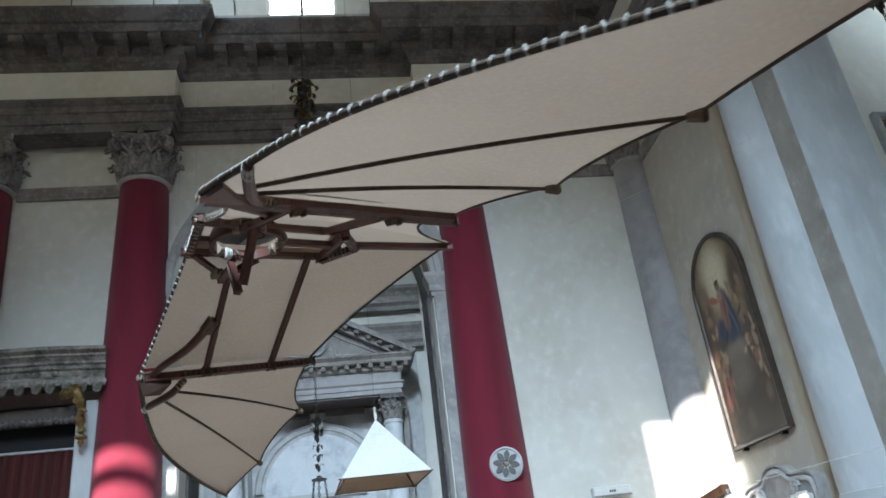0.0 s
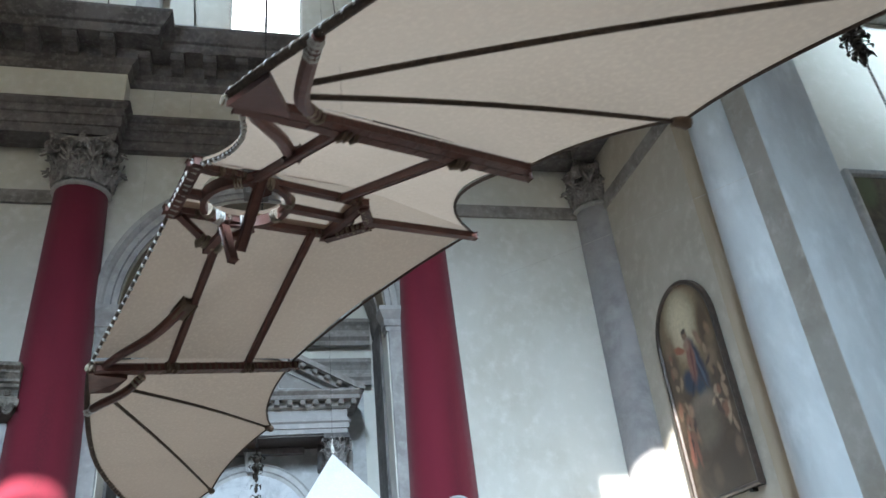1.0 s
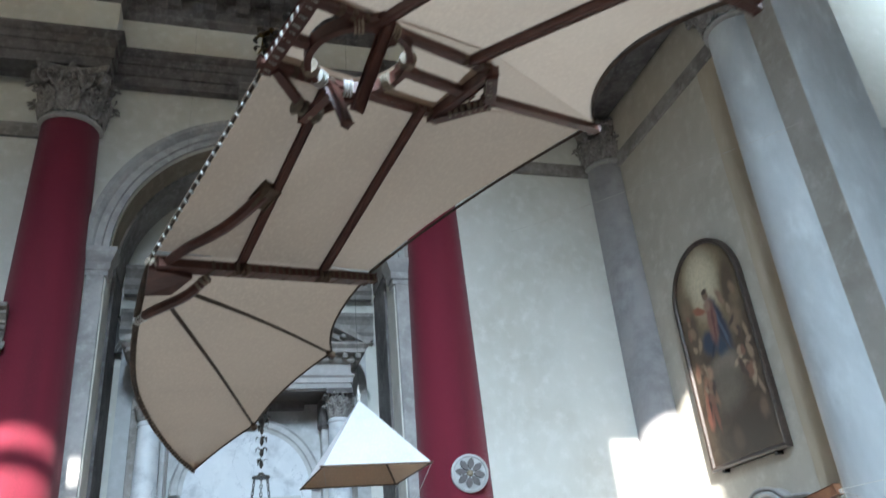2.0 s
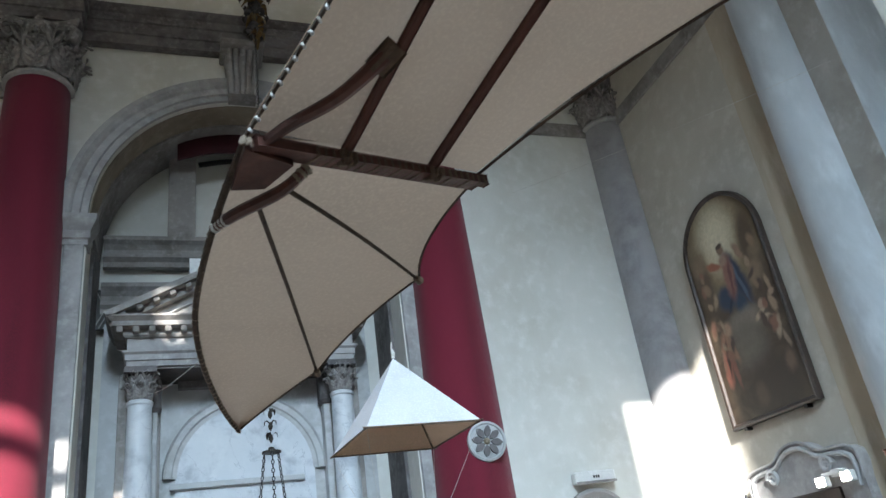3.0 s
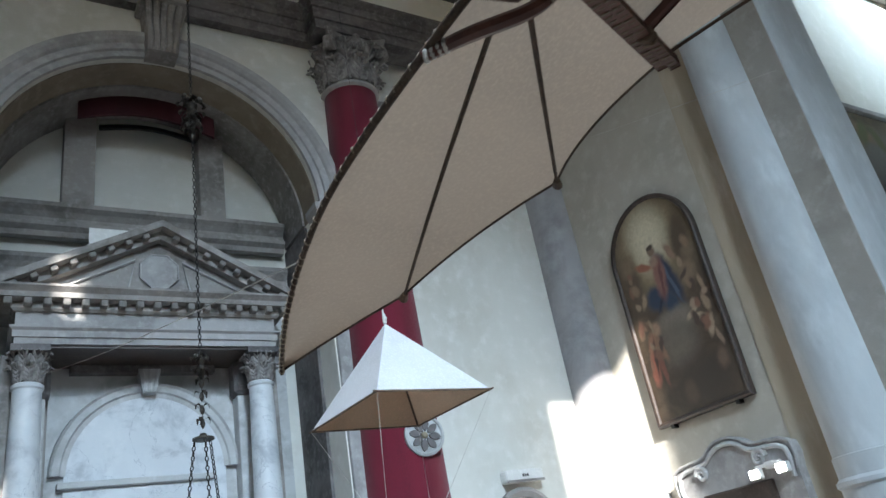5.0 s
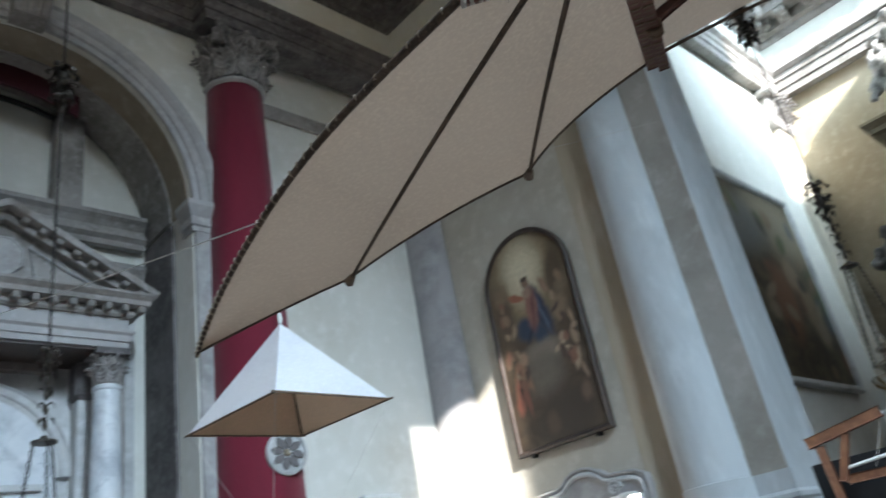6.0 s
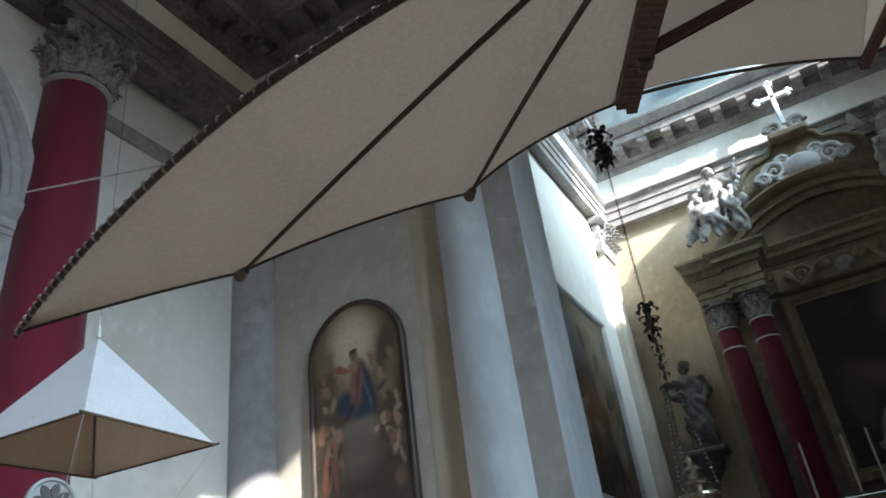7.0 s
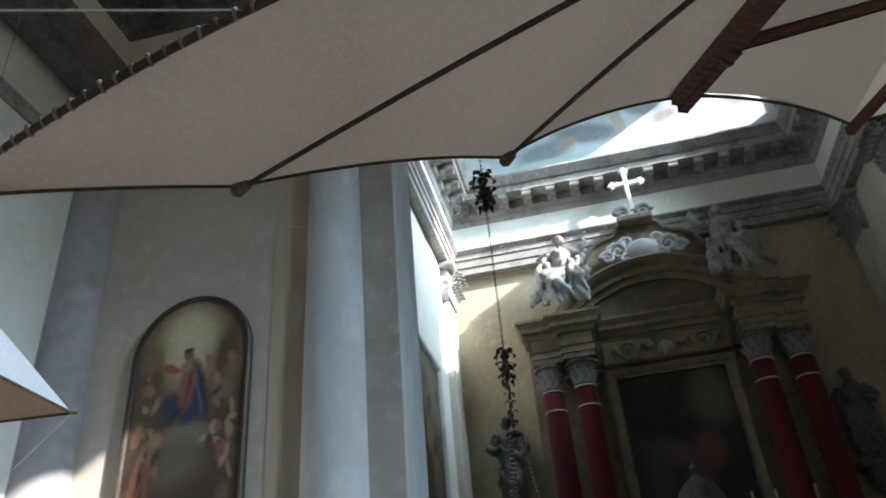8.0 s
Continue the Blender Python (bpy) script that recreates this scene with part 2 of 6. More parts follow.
rope = surface("dark_hemp_cord", (0.085, 0.055, 0.037), (0.04, 0.026, 0.02), (0.15, 0.105, 0.075), big=20, fine=90, rough=0.85, relief=0.7, relief_scale=160)
cord_tan = surface("pale_hemp_cord", (0.34, 0.27, 0.20), (0.17, 0.125, 0.09), (0.46, 0.38, 0.30), big=14, fine=60, rough=0.8, relief=0.6)
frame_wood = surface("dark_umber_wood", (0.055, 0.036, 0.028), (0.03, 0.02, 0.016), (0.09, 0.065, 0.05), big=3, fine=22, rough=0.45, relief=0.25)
pier_strip = surface("worn_beige_plaster", (0.40, 0.375, 0.335), (0.30, 0.275, 0.24), (0.50, 0.48, 0.45), big=1.0, fine=4, rough=0.85, relief=0.3)
wire_steel = surface("dull_steel_wire", (0.05, 0.048, 0.046), (0.03, 0.03, 0.03), big=4, fine=30, rough=0.7, relief=0.05)
cord_white = surface("white_cord", (0.62, 0.60, 0.56), (0.42, 0.40, 0.36), big=20, fine=80, rough=0.8, relief=0.5)
paint_white = surface("white_enamel", (0.75, 0.75, 0.73), (0.66, 0.66, 0.64), big=2, fine=20, rough=0.4, relief=0.05)
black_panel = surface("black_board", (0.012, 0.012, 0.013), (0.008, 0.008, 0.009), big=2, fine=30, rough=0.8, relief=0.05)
wax = surface("ivory_wax", (0.66, 0.62, 0.52), (0.5, 0.46, 0.36), big=4, fine=20, rough=0.4, relief=0.1)


def cloth(name, base, dark, weave=420.0, fold=2.2, through=0.0, sheen=0.3, fold_stretch=(1, 1, 0.12), fold_relief=0.35):
    m, nt, b = nodes_of(name)
    v = place(nt)
    fv = place(nt, fold_stretch)
    f = noise_of(nt, fv, fold, 4.0, 0.5, 0.6)
    c = mix(nt, ramp(nt, f, 0.35, 0.75), base, dark)
    c = mix(nt, ramp(nt, noise_of(nt, v, 60.0, 3.0), 0.4, 0.8), c, tuple(min(1, q * 1.12) for q in base))
    nt.links.new(c, b.inputs["Base Color"])
    b.inputs["Roughness"].default_value = 0.85
    b.inputs["Sheen Weight"].default_value = sheen
    fine = noise_of(nt, v, weave, 2.0)
    add = nt.nodes.new("ShaderNodeMath")
    add.operation = "MULTIPLY_ADD"
    nt.links.new(f, add.inputs[0])
    add.inputs[1].default_value = 4.0
    nt.links.new(fine, add.inputs[2])
    bump(nt, b, add.outputs[0], fold_relief, 0.012)
    if through:
        out = nt.nodes["Material Output"]
        tr = nt.nodes.new("ShaderNodeBsdfTranslucent")
        nt.links.new(c, tr.inputs[0])
        ms = nt.nodes.new("ShaderNodeMixShader")
        ms.inputs[0].default_value = through
        nt.links.new(b.outputs[0], ms.inputs[1])
        nt.links.new(tr.outputs[0], ms.inputs[2])
        nt.links.new(ms.outputs[0], out.inputs[0])
    return m


red_cloth = cloth("crimson_damask", (0.17, 0.0055, 0.024), (0.105, 0.0035, 0.015), fold=1.6, sheen=0.12)
red_curtain = cloth("faded_red_curtain", (0.115, 0.018, 0.015), (0.05, 0.008, 0.008), fold=9, fold_stretch=(1, 1, 0.04), fold_relief=0.9, sheen=0.03)
# Crimson darkened for the altar columns, in for the chancel's dimness.
red_shaded = cloth("shaded_crimson_damask", (0.13, 0.004, 0.014), (0.075, 0.002, 0.008), fold=2.4, sheen=0.1)
red_dark = cloth("dark_red_velvet", (0.045, 0.002, 0.007), (0.028, 0.0015, 0.005), fold=3, sheen=0.02)
canvas = cloth("unbleached_canvas", (0.465, 0.345, 0.26), (0.415, 0.305, 0.228), fold=1.2, through=0.28, fold_stretch=(0.5, 1.4, 1), fold_relief=0.07)
linen_white = cloth("white_linen", (0.82, 0.84, 0.88), (0.76, 0.78, 0.82), fold=3, through=0.45, fold_stretch=(1, 1, 1), fold_relief=0.2)
linen_tan = cloth("tan_lining", (0.70, 0.52, 0.37), (0.63, 0.46, 0.32), fold=3, through=0.6, fold_stretch=(1, 1, 1), fold_relief=0.15)


def painted(name, ground, ground2, spots, grain=7.0, gloss=0.6):
    """An old oil painting: a cloudy ground with soft plain patches (x, z, half width, half height, lean, colour, edge)."""
    m, nt, b = nodes_of(name)
    v = place(nt)
    c = mix(nt, ramp(nt, noise_of(nt, v, 2.2, 6.0, 0.6, 1.0), 0.35, 0.7), ground, ground2)
    warp = nt.nodes.new("ShaderNodeTexNoise")
    warp.inputs["Scale"].default_value, warp.inputs["Detail"].default_value = 6.0, 2.5
    nt.links.new(v, warp.inputs["Vector"])
    off = nt.nodes.new("ShaderNodeVectorMath")
    off.operation = "MULTIPLY_ADD"
    nt.links.new(warp.outputs[1], off.inputs[0])
    off.inputs[1].default_value = (0.09, 0.09, 0.09)
    nt.links.new(v, off.inputs[2])
    for x, z, rx, rz, lean, colour, edge in spots:
        mp = nt.nodes.new("ShaderNodeMapping")
        mp.vector_type = "TEXTURE"
        mp.inputs["Location"].default_value = (x + 0.045, 0, z + 0.045)
        mp.inputs["Rotation"].default_value = (0, radians(lean), 0)
        mp.inputs["Scale"].default_value = (rx * 1.16, 100.0, rz * 1.12)
        nt.links.new(off.outputs[0], mp.inputs[0])
        ln = nt.nodes.new("ShaderNodeVectorMath")
        ln.operation = "LENGTH"
        nt.links.new(mp.outputs[0], ln.inputs[0])
        inv = nt.nodes.new("ShaderNodeMapRange")
        inv.interpolation_type = "SMOOTHSTEP"
        inv.inputs[1].default_value, inv.inputs[2].default_value = 1.0 + edge * 0.8, 1.0 - edge * 0.8
        inv.inputs[3].default_value, inv.inputs[4].default_value = 0.0, 1.0
        nt.links.new(ln.outputs["Value"], inv.inputs[0])
        c = mix(nt, inv.outputs[0], c, colour)
    brush = noise_of(nt, v, grain * 2.2, 6.0, 0.65, 0.6)
    c = mix(nt, 0.2, c, mix(nt, ramp(nt, brush, 0.3, 0.72), ground, c))
    nt.links.new(c, b.inputs["Base Color"])
    b.inputs["Roughness"].default_value = gloss
    bump(nt, b, noise_of(nt, v, 60.0, 3.0), 0.15, 0.003)
    return m


fresco = painted("faded_fresco", (0.47, 0.55, 0.58), (0.36, 0.43, 0.47), (
    (0.0, 15.6, 2.6, 0.8, 5, (0.56, 0.60, 0.62), 0.6), (2.5, 15.4, 1.0, 0.6, -15, (0.34, 0.36, 0.36), 0.6),
    (6.6, 15.1, 0.7, 0.3, 12, (0.17, 0.22, 0.26), 0.5), (5.3, 15.5, 0.8, 0.3, -8, (0.15, 0.19, 0.23), 0.5), (5.9, 15.3, 0.3, 0.16, 25, (0.28, 0.24, 0.20), 0.5),
    (4.4, 15.9, 0.14, 0.8, 10, (0.36, 0.34, 0.29), 0.4), (3.6, 16.1, 0.5, 0.3, -20, (0.17, 0.21, 0.25), 0.5), (3.1, 15.6, 0.3, 0.16, 15, (0.20, 0.19, 0.19), 0.5),
    (2.1, 16.2, 0.3, 0.45, -10, (0.24, 0.26, 0.29), 0.5), (1.2, 16.0, 0.3, 0.6, 20, (0.30, 0.28, 0.29), 0.5), (6.0, 14.75, 1.6, 0.1, 0, (0.34, 0.44, 0.45), 0.6)), gloss=0.8)

# ---- the nave and the chancel ----
WALL_Y, ARCH_X, ARCH_Z, ARCH_R = 14.05, 0.62, 7.56, 2.30
CEIL = 19.0


def arch_wall(bm, cx, cz, r, top, y0, y1, n=36):
    """The piece of wall over a round arch, with its soffit."""
    rows = []
    for i in range(n + 1):
        t = math.pi - math.pi * i / n
        x, z = cx + r * math.cos(t), cz + r * math.sin(t)
        rows.append([bm.verts.new(p) for p in ((x, y0, z), (x, y0, top), (x, y1, top), (x, y1, z))])
    for a, b in zip(rows, rows[1:]):
        for k in range(4):
            bm.faces.new((a[k], b[k], b[(k + 1) % 4], a[(k + 1) % 4]))
    return bm


floor_ob = setting("floor", boxed(-16.5, 17.2, -5.7, 16.2, -0.3, 0.0), floor_stone, "polished red and white marble church floor", category="floor")
bm = bmesh.new()
xl, xr = ARCH_X - ARCH_R, ARCH_X + ARCH_R
box(bm, -16.5, xl, WALL_Y, 15.9, 0, 11.2)
box(bm, xr, 8.6, WALL_Y, 15.9, 0, 11.2)
box(bm, xl, xr, 15.6, 15.9, 0, 11.2)
arch_wall(bm, ARCH_X, ARCH_Z, ARCH_R, 11.2, WALL_Y, 15.6)
wall_north = setting("wall_north", bm, plaster, "white plastered church wall with an arched recess", category="wall")
bm = bmesh.new()
WIN = (-0.12, 1.47, 14.2, 17.4)
wall_with_holes(bm, -16.5, 8.6, 11.2, CEIL, 14.05, 14.75, [WIN])
setting("wall_north_upper", bm, plaster, "pale plastered upper wall with a tall window", category="wall")
# wall beside the chancel arch, its pier and the part beyond
setting("wall_east", boxed(7.55, 8.55, 9.45, WALL_Y, 0, CEIL), plaster_warm, "cream plastered wall beside the chancel arch", category="wall")
setting("pier_north", boxed(7.58, 8.66, 8.87, 9.45, 0, CEIL), pier_paint, "blue-grey limewashed pier of the chancel arch", category="pier")
setting("pier_face", boxed(7.572, 7.6, 8.885, 9.45, 0, 12.2), pier_strip, "worn beige plaster face of the chancel pier", category="pier")
setting("pier_south", boxed(7.6, 8.55, -5.7, 0.27, 0, CEIL), pier_paint, "blue-grey limewashed pier of the chancel arch", category="pier")
setting("wall_over_arch", boxed(7.6, 8.55, 0.27, 8.87, 17.2, CEIL), plaster_warm, "cream plaster over the chancel arch", category="wall")
# Strip of a tanner tone than the cream wall.
strip_tan = surface("tan_strip_plaster", (0.47, 0.40, 0.30), (0.36, 0.295, 0.21), (0.56, 0.50, 0.41), big=0.8, fine=5, rough=0.85, relief=0.2, stretch=(1, 1, 0.3))
setting("wall_strip", boxed(7.535, 7.56, 10.1, 10.72, 0, 9.6), strip_tan, "tan plaster strip beside the half column", category="wall strip")
# south, west and chancel walls
bm = bmesh.new()
# Unseen openings, placed and sized to land the sun patches.
wall_with_holes(bm, -16.5, 8.55, 0, CEIL, -5.7, -4.9, [(-1.43, 0.39, 10.2, 16.08), (-10.65, -9.03, 10.2, 16.02), (-8.74, -8.16, 17.42, 18.36)])
# Added bar that splits the sun patch on the column.
box(bm, -10.7, -9.0, -5.69, -5.63, 15.45, 15.7)
setting("wall_south", bm, plaster, "unseen white plastered wall with clerestory openings placed for the sun", category="wall")
# Wall out of view; its opening is added for the west fill lamp.
bm = wall_with_holes(bmesh.new(), -5.7, 15.9, 0, CEIL, 16.0, 16.5, [(3.0, 6.2, 9.4, 13.6)])
setting("wall_west", turned(bm, FACE_WEST), plaster, "unseen white plastered west wall with an opening added for fill light", category="wall")
setting("wall_chancel_north", boxed(8.55, 16.4, 9.75, 10.5, 0, CEIL), plaster, "pale plastered chancel side wall", category="wall")
# Opening out of view, stepped to shape the sunlight round the altar.
bm = wall_with_holes(bmesh.new(), 8.55, 16.4, 0, CEIL, -1.2, -0.45, [(8.8, 11.5, 13.6, 18.6), (11.5, 12.45, 14.3, 18.6), (12.45, 13.1, 16.0, 18.6), (13.1, 16.0, 15.5, 18.6)])
setting("wall_chancel_south", bm, plaster_warm, "pale plastered chancel side wall with a window", category="wall")
setting("wall_chancel_east", boxed(16.4, 17.2, -1.2, 10.5, 0, CEIL), plaster_tan, "tan plastered wall behind the high altar", category="wall")
setting("ceiling", boxed(-16.5, 8.55, -5.7, 15.9, CEIL, CEIL + 0.3), ceiling_paint, "plain plastered ceiling", category="ceiling")
setting("ceiling_chancel", boxed(8.55, 17.2, -1.2, 10.5, CEIL, CEIL + 0.3), ceiling_paint, "plain plastered chancel ceiling", category="ceiling")

# painted lunette over the chancel cornice
lun = slab(bmesh.new(), [(4.65 + 4.6 * math.cos(math.pi * i / 30), 14.2 + 4.4 * math.sin(math.pi * i / 30)) for i in range(31)], 0.0, 0.04)
lunette = setting("fresco_lunette", lun, fresco, "faded blue-grey painted lunette", category="fresco")
lunette.matrix_basis = pose(16.395, 0, 0, 0, 0, 90)

# ---- entablatures ----
ARCHI = [(-0.5, 10.77), (0, 10.77), (0, 10.962), (0.035, 10.97), (0.035, 11.186), (0.07, 11.195), (0.07, 11.345), (0.1, 11.361), (0.17, 11.428), (0.17, 11.47), (-0.5, 11.47)]
FRIEZE = [(-0.5, 11.47), (0.03, 11.47), (0.03, 12.22), (-0.5, 12.22)]
CORN = [(-0.5, 12.22), (0.05, 12.22), (0.1, 12.33), (0.1, 12.394), (0.2, 12.474), (0.2, 12.73), (0.62, 12.738), (0.64, 12.922), (0.7, 12.938), (0.86, 13.13), (0.86, 13.194), (-0.5, 13.226)]
LINE = [(-16.2, 13.47), (-1.92, 13.47), (-1.92, 13.88), (2.98, 13.88), (2.98, 13.47), (7.0, 13.47), (7.0, 9.1)]


def modillion_mesh(name, w, d, h, material):
    """A scrolled bracket under a cornice, facing -y, hung from the origin."""
    bm = bmesh.new()
    prof = [(0.0, 0.0), (-d, 0.0), (-d, -h * 0.42), (-d * 0.92, -h * 0.58), (-d * 0.72, -h * 0.62), (-d * 0.45, -h * 0.72), (-d * 0.25, -h * 0.95), (0.0, -h)]
    a = [bm.verts.new((-w / 2, y, z)) for y, z in prof]
    b = [bm.verts.new((w / 2, y, z)) for y, z in prof]
    bm.faces.new(a)
    bm.faces.new(b[::-1])
    for i in range(len(prof)):
        j = (i + 1) % len(prof)
        bm.faces.new((a[i], a[j], b[j], b[i]))
    box(bm, -w * 0.62, w * 0.62, -d * 1.06, 0, -h * 0.08, 0.0)
    return mesh_of(name, bm, material)


def along(line, step, out, inset=0.3):
    """Places and turns at even steps along a level line, on its right-hand side."""
    for (xa, ya), (xb, yb) in zip(line, line[1:]):
        d = Vector((xb - xa, yb - ya))
        if d.length < 0.9:
            continue
        n, k = d.normalized(), max(1, round((d.length - 2 * inset) / step))
        for i in range(k + 1):
            p = Vector((xa, ya)) + n * (inset + (d.length - 2 * inset) * i / k) + Vector((n.y, -n.x)) * out
            yield p.x, p.y, math.degrees(math.atan2(n.y, n.x))


def entablature(tag, line, lift=0.0, stone_of=stone_dark, frieze_of=plaster, step=0.66):
    up = [[(o, z + lift) for o, z in p] for p in (ARCHI, FRIEZE, CORN)]
    setting("architrave_" + tag, run(bmesh.new(), up[0], line), stone_of, "moulded grey stone architrave with three fasciae", category="architrave")
    setting("frieze_" + tag, run(bmesh.new(), up[1], line), frieze_of, "plain cream plastered frieze", category="frieze")
    cornice = setting("cornice_" + tag, run(bmesh.new(), up[2], line), stone_of, "projecting grey stone cornice with modillions", category="cornice")
    me = modillion_mesh("modillion", 0.24, 0.40, 0.28, stone_of)
    for x, y, a in along(line, step, 0.2):
        ob = new("modillion", me)
        ob.matrix_basis = pose(x, y, 12.727 + lift, 0, 0, a)
        ob.parent = cornice


entablature("nave", LINE)
entablature("chancel", [(8.6, 9.5), (16.15, 9.5), (16.15, -0.2), (8.6, -0.2)], lift=0.68, stone_of=stone, frieze_of=plaster)

# grey string course between the columns
for i, (xa, xb) in enumerate(((-4.87, -2.93), (4.13, 7.1))):
    setting("string_course_%d" % (i + 1), boxed(xa, xb, 13.99, 14.1, 9.6, 9.88, bevel=0.01), stone, "flat grey stone string course", category="string course")
setting("string_course_3", boxed(7.5, 7.6, 10.15, 13.6, 9.6, 9.88, bevel=0.01), stone, "flat grey stone string course", category="string course")

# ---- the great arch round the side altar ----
# Tan plaster taken darker, so that it holds the shade under the arch.
soffit_shade_plaster = surface("darkened_soffit_plaster", (0.30, 0.25, 0.185), (0.21, 0.17, 0.125), (0.37, 0.32, 0.25), big=0.7, fine=5, rough=0.85, relief=0.15)
arch = thing("arch_surround", "pale moulded stone arch on imposts and pilasters", "arch", kind="structure")
V_PROF = [(2.30, 0.0), (2.30, 0.06), (2.395, 0.06), (2.41, 0.10), (2.515, 0.10), (2.545, 0.14), (2.60, 0.18), (2.68, 0.18), (2.68, 0.0)]
part("archivolt", arc_sweep(bmesh.new(), V_PROF, ARCH_X, ARCH_Z, WALL_Y, 0, math.pi, 48), stone_mid, arch)
part("soffit", arc_sweep(bmesh.new(), [(2.285, -0.1), (2.30, -0.1), (2.30, -1.5), (2.285, -1.5)], ARCH_X, ARCH_Z, WALL_Y, 0, math.pi, 40), soffit_shade_plaster, arch)
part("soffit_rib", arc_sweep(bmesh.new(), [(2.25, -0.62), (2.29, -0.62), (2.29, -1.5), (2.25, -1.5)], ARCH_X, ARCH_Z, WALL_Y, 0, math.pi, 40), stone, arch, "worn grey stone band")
IMP = [(-0.2, 7.10), (0.02, 7.10), (0.02, 7.18), (0.05, 7.20), (0.05, 7.32), (0.09, 7.40), (0.13, 7.48), (0.13, 7.56), (-0.2, 7.56)]
for xa, xb, in ((-2.0, -1.67), (2.91, 3.26)):
    path = [(xa, 14.3), (xa, 14.0), (xb, 14.0), (xb, 14.3)]
    imp = run(bmesh.new(), IMP, path)
    part("impost", imp, stone_mid, arch)
    box(bm := bmesh.new(), xa + 0.03, xb - 0.03, 13.99, 14.6, 0.0, 7.11, bevel=0.012)
    part("pilaster", bm, stone_mid, arch)
# thin dark panels over the sides of the recess
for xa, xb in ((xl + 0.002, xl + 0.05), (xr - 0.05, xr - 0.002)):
    part("lining", boxed(xa, xb, 14.62, 15.58, 0, 7.5), stone_dark, arch, "thin dark side panel")
# scrolled keystone
bm = bmesh.new()
for k in range(5):
    x = 0.375 + 0.09 * k
    tube(bm, [(x + (x - 0.555) * 0.25 * t, 13.80 - 0.2 * t - 0.05 * math.sin(t * 6.28), 9.85 + 0.79 * t) for t in [q / 10 for q in range(11)]], 0.05, 8)
slab(bm, [(0.34, 9.84), (0.79, 9.84), (0.84, 10.64), (0.28, 10.64)], 13.76, 14.1)
box(bm, 0.2, 0.91, 13.48, 14.1, 10.62, 10.765, bevel=0.02)
part("keystone", bm, stone, arch, "fluted scroll keystone")

# ---- upper window ----
win = thing("window_1", "tall bright church window with white glazing bars", "window", kind="structure")
bm = bmesh.new()
x0, x1, z0, z1 = WIN
for a in ((x0 - 0.02, x0 + 0.07), (x1 - 0.07, x1 + 0.02)):
    box(bm, a[0], a[1], 14.1, 14.22, z0, z1)
part("window_frame", bm, paint_white, win)
x = x0 + (x1 - x0) * 0.5
part("mullion", boxed(x - 0.03, x + 0.03, 14.12, 14.2, z0, z1), iron, win)
part("window_sill", run(bmesh.new(), [(-0.5, 13.44), (0.0, 13.44), (0.03, 13.56), (0.1, 13.68), (0.1, 13.78), (-0.5, 13.8)], [(-2.0, 14.1), (-2.0, 13.68), (3.15, 13.68), (3.15, 14.1)]), stone_pale, win)
for xa, xb in ((-1.98, -1.5), (2.65, 3.13)):
    part("pedestal", boxed(xa, xb, 13.7, 14.08, 13.79, 15.2, bevel=0.03), stone_pale, win)
# The pane gives off its own light, in for the day outside.
glow, nt, b = nodes_of("glowing_window_glass")
b.inputs["Base Color"].default_value = (0.8, 0.85, 0.9, 1)
b.inputs["Emission Color"].default_value, b.inputs["Emission Strength"].default_value = (0.86, 0.93, 1.0, 1), 3.0
part("pane", boxed(x0, x1, 14.3, 14.32, z0, z1), glow, win, "glass pane that glows in place of daylight")

# thin black cables down the upper wall
for x in (-4.34, -2.6, -0.86, 2.2, 3.9):
    cable = part("wall_cable", tube(bmesh.new(), [(x, 14.03, 13.35), (x + 0.06, 14.0, 14.1), (x - 0.05, 14.03, 15.6), (x, 14.03, 17.5)], 0.012, 5), iron)
    tagged(cable, "thin black cable down the pale upper wall", "cable", "upper wall cables")

# ---- the flying machine ----
GO, GU, GV, GW = Vector((0.3495, 4.549, 3.776)), Vector((0.943, 0.3278, 0.0565)), Vector((-0.3301, 0.9433, 0.0357)), Vector((-0.0416, -0.0523, 0.9978))
glider = tagged(new("flying_machine"), "bat-winged wooden flying machine with canvas wings, hung from wires", "flying machine")
glider.empty_display_size = 0.3
glider.matrix_basis = Matrix(((GU.x, GV.x, GW.x, GO.x), (GU.y, GV.y, GW.y, GO.y), (GU.z, GV.z, GW.z, GO.z), (0, 0, 0, 1)))


def bez(pts, n=24):
    """A smooth line through pts (Catmull-Rom)."""
    P = [Vector(p) for p in pts]
    P = [P[0] * 2 - P[1], *P, P[-1] * 2 - P[-2]]
    out = []
    for i in range(1, len(P) - 2):
        for k in range(n):
            t = k / n
            a, b, c, d = P[i - 1:i + 3]
            out.append(0.5 * ((2 * b) + (c - a) * t + (2 * a - 5 * b + 4 * c - d) * t * t + (3 * b - a - 3 * c + d) * t ** 3))
    return [*out, P[-2]]


def scallop(a, b, toward, depth, n=14):
    """A slack edge from a to b that bows towards a point."""
    a, b = Vector(a), Vector(b)
    m = (a + b) / 2
    s = (Vector(toward) - m).normalized() * depth
    return [a.lerp(b, i / n) + s * 4 * (i / n) * (1 - i / n) for i in range(n + 1)]


def resample(pts, n):
    d = [0.0]
    for a, b in zip(pts, pts[1:]):
        d.append(d[-1] + (b - a).length)
    out, j = [], 0
    for i in range(n + 1):
        s = d[-1] * i / n
        while j < len(d) - 2 and d[j + 1] < s:
            j += 1
        f = (s - d[j]) / max(1e-9, d[j + 1] - d[j])
        out.append(pts[j].lerp(pts[j + 1], min(1, f)))
    return out


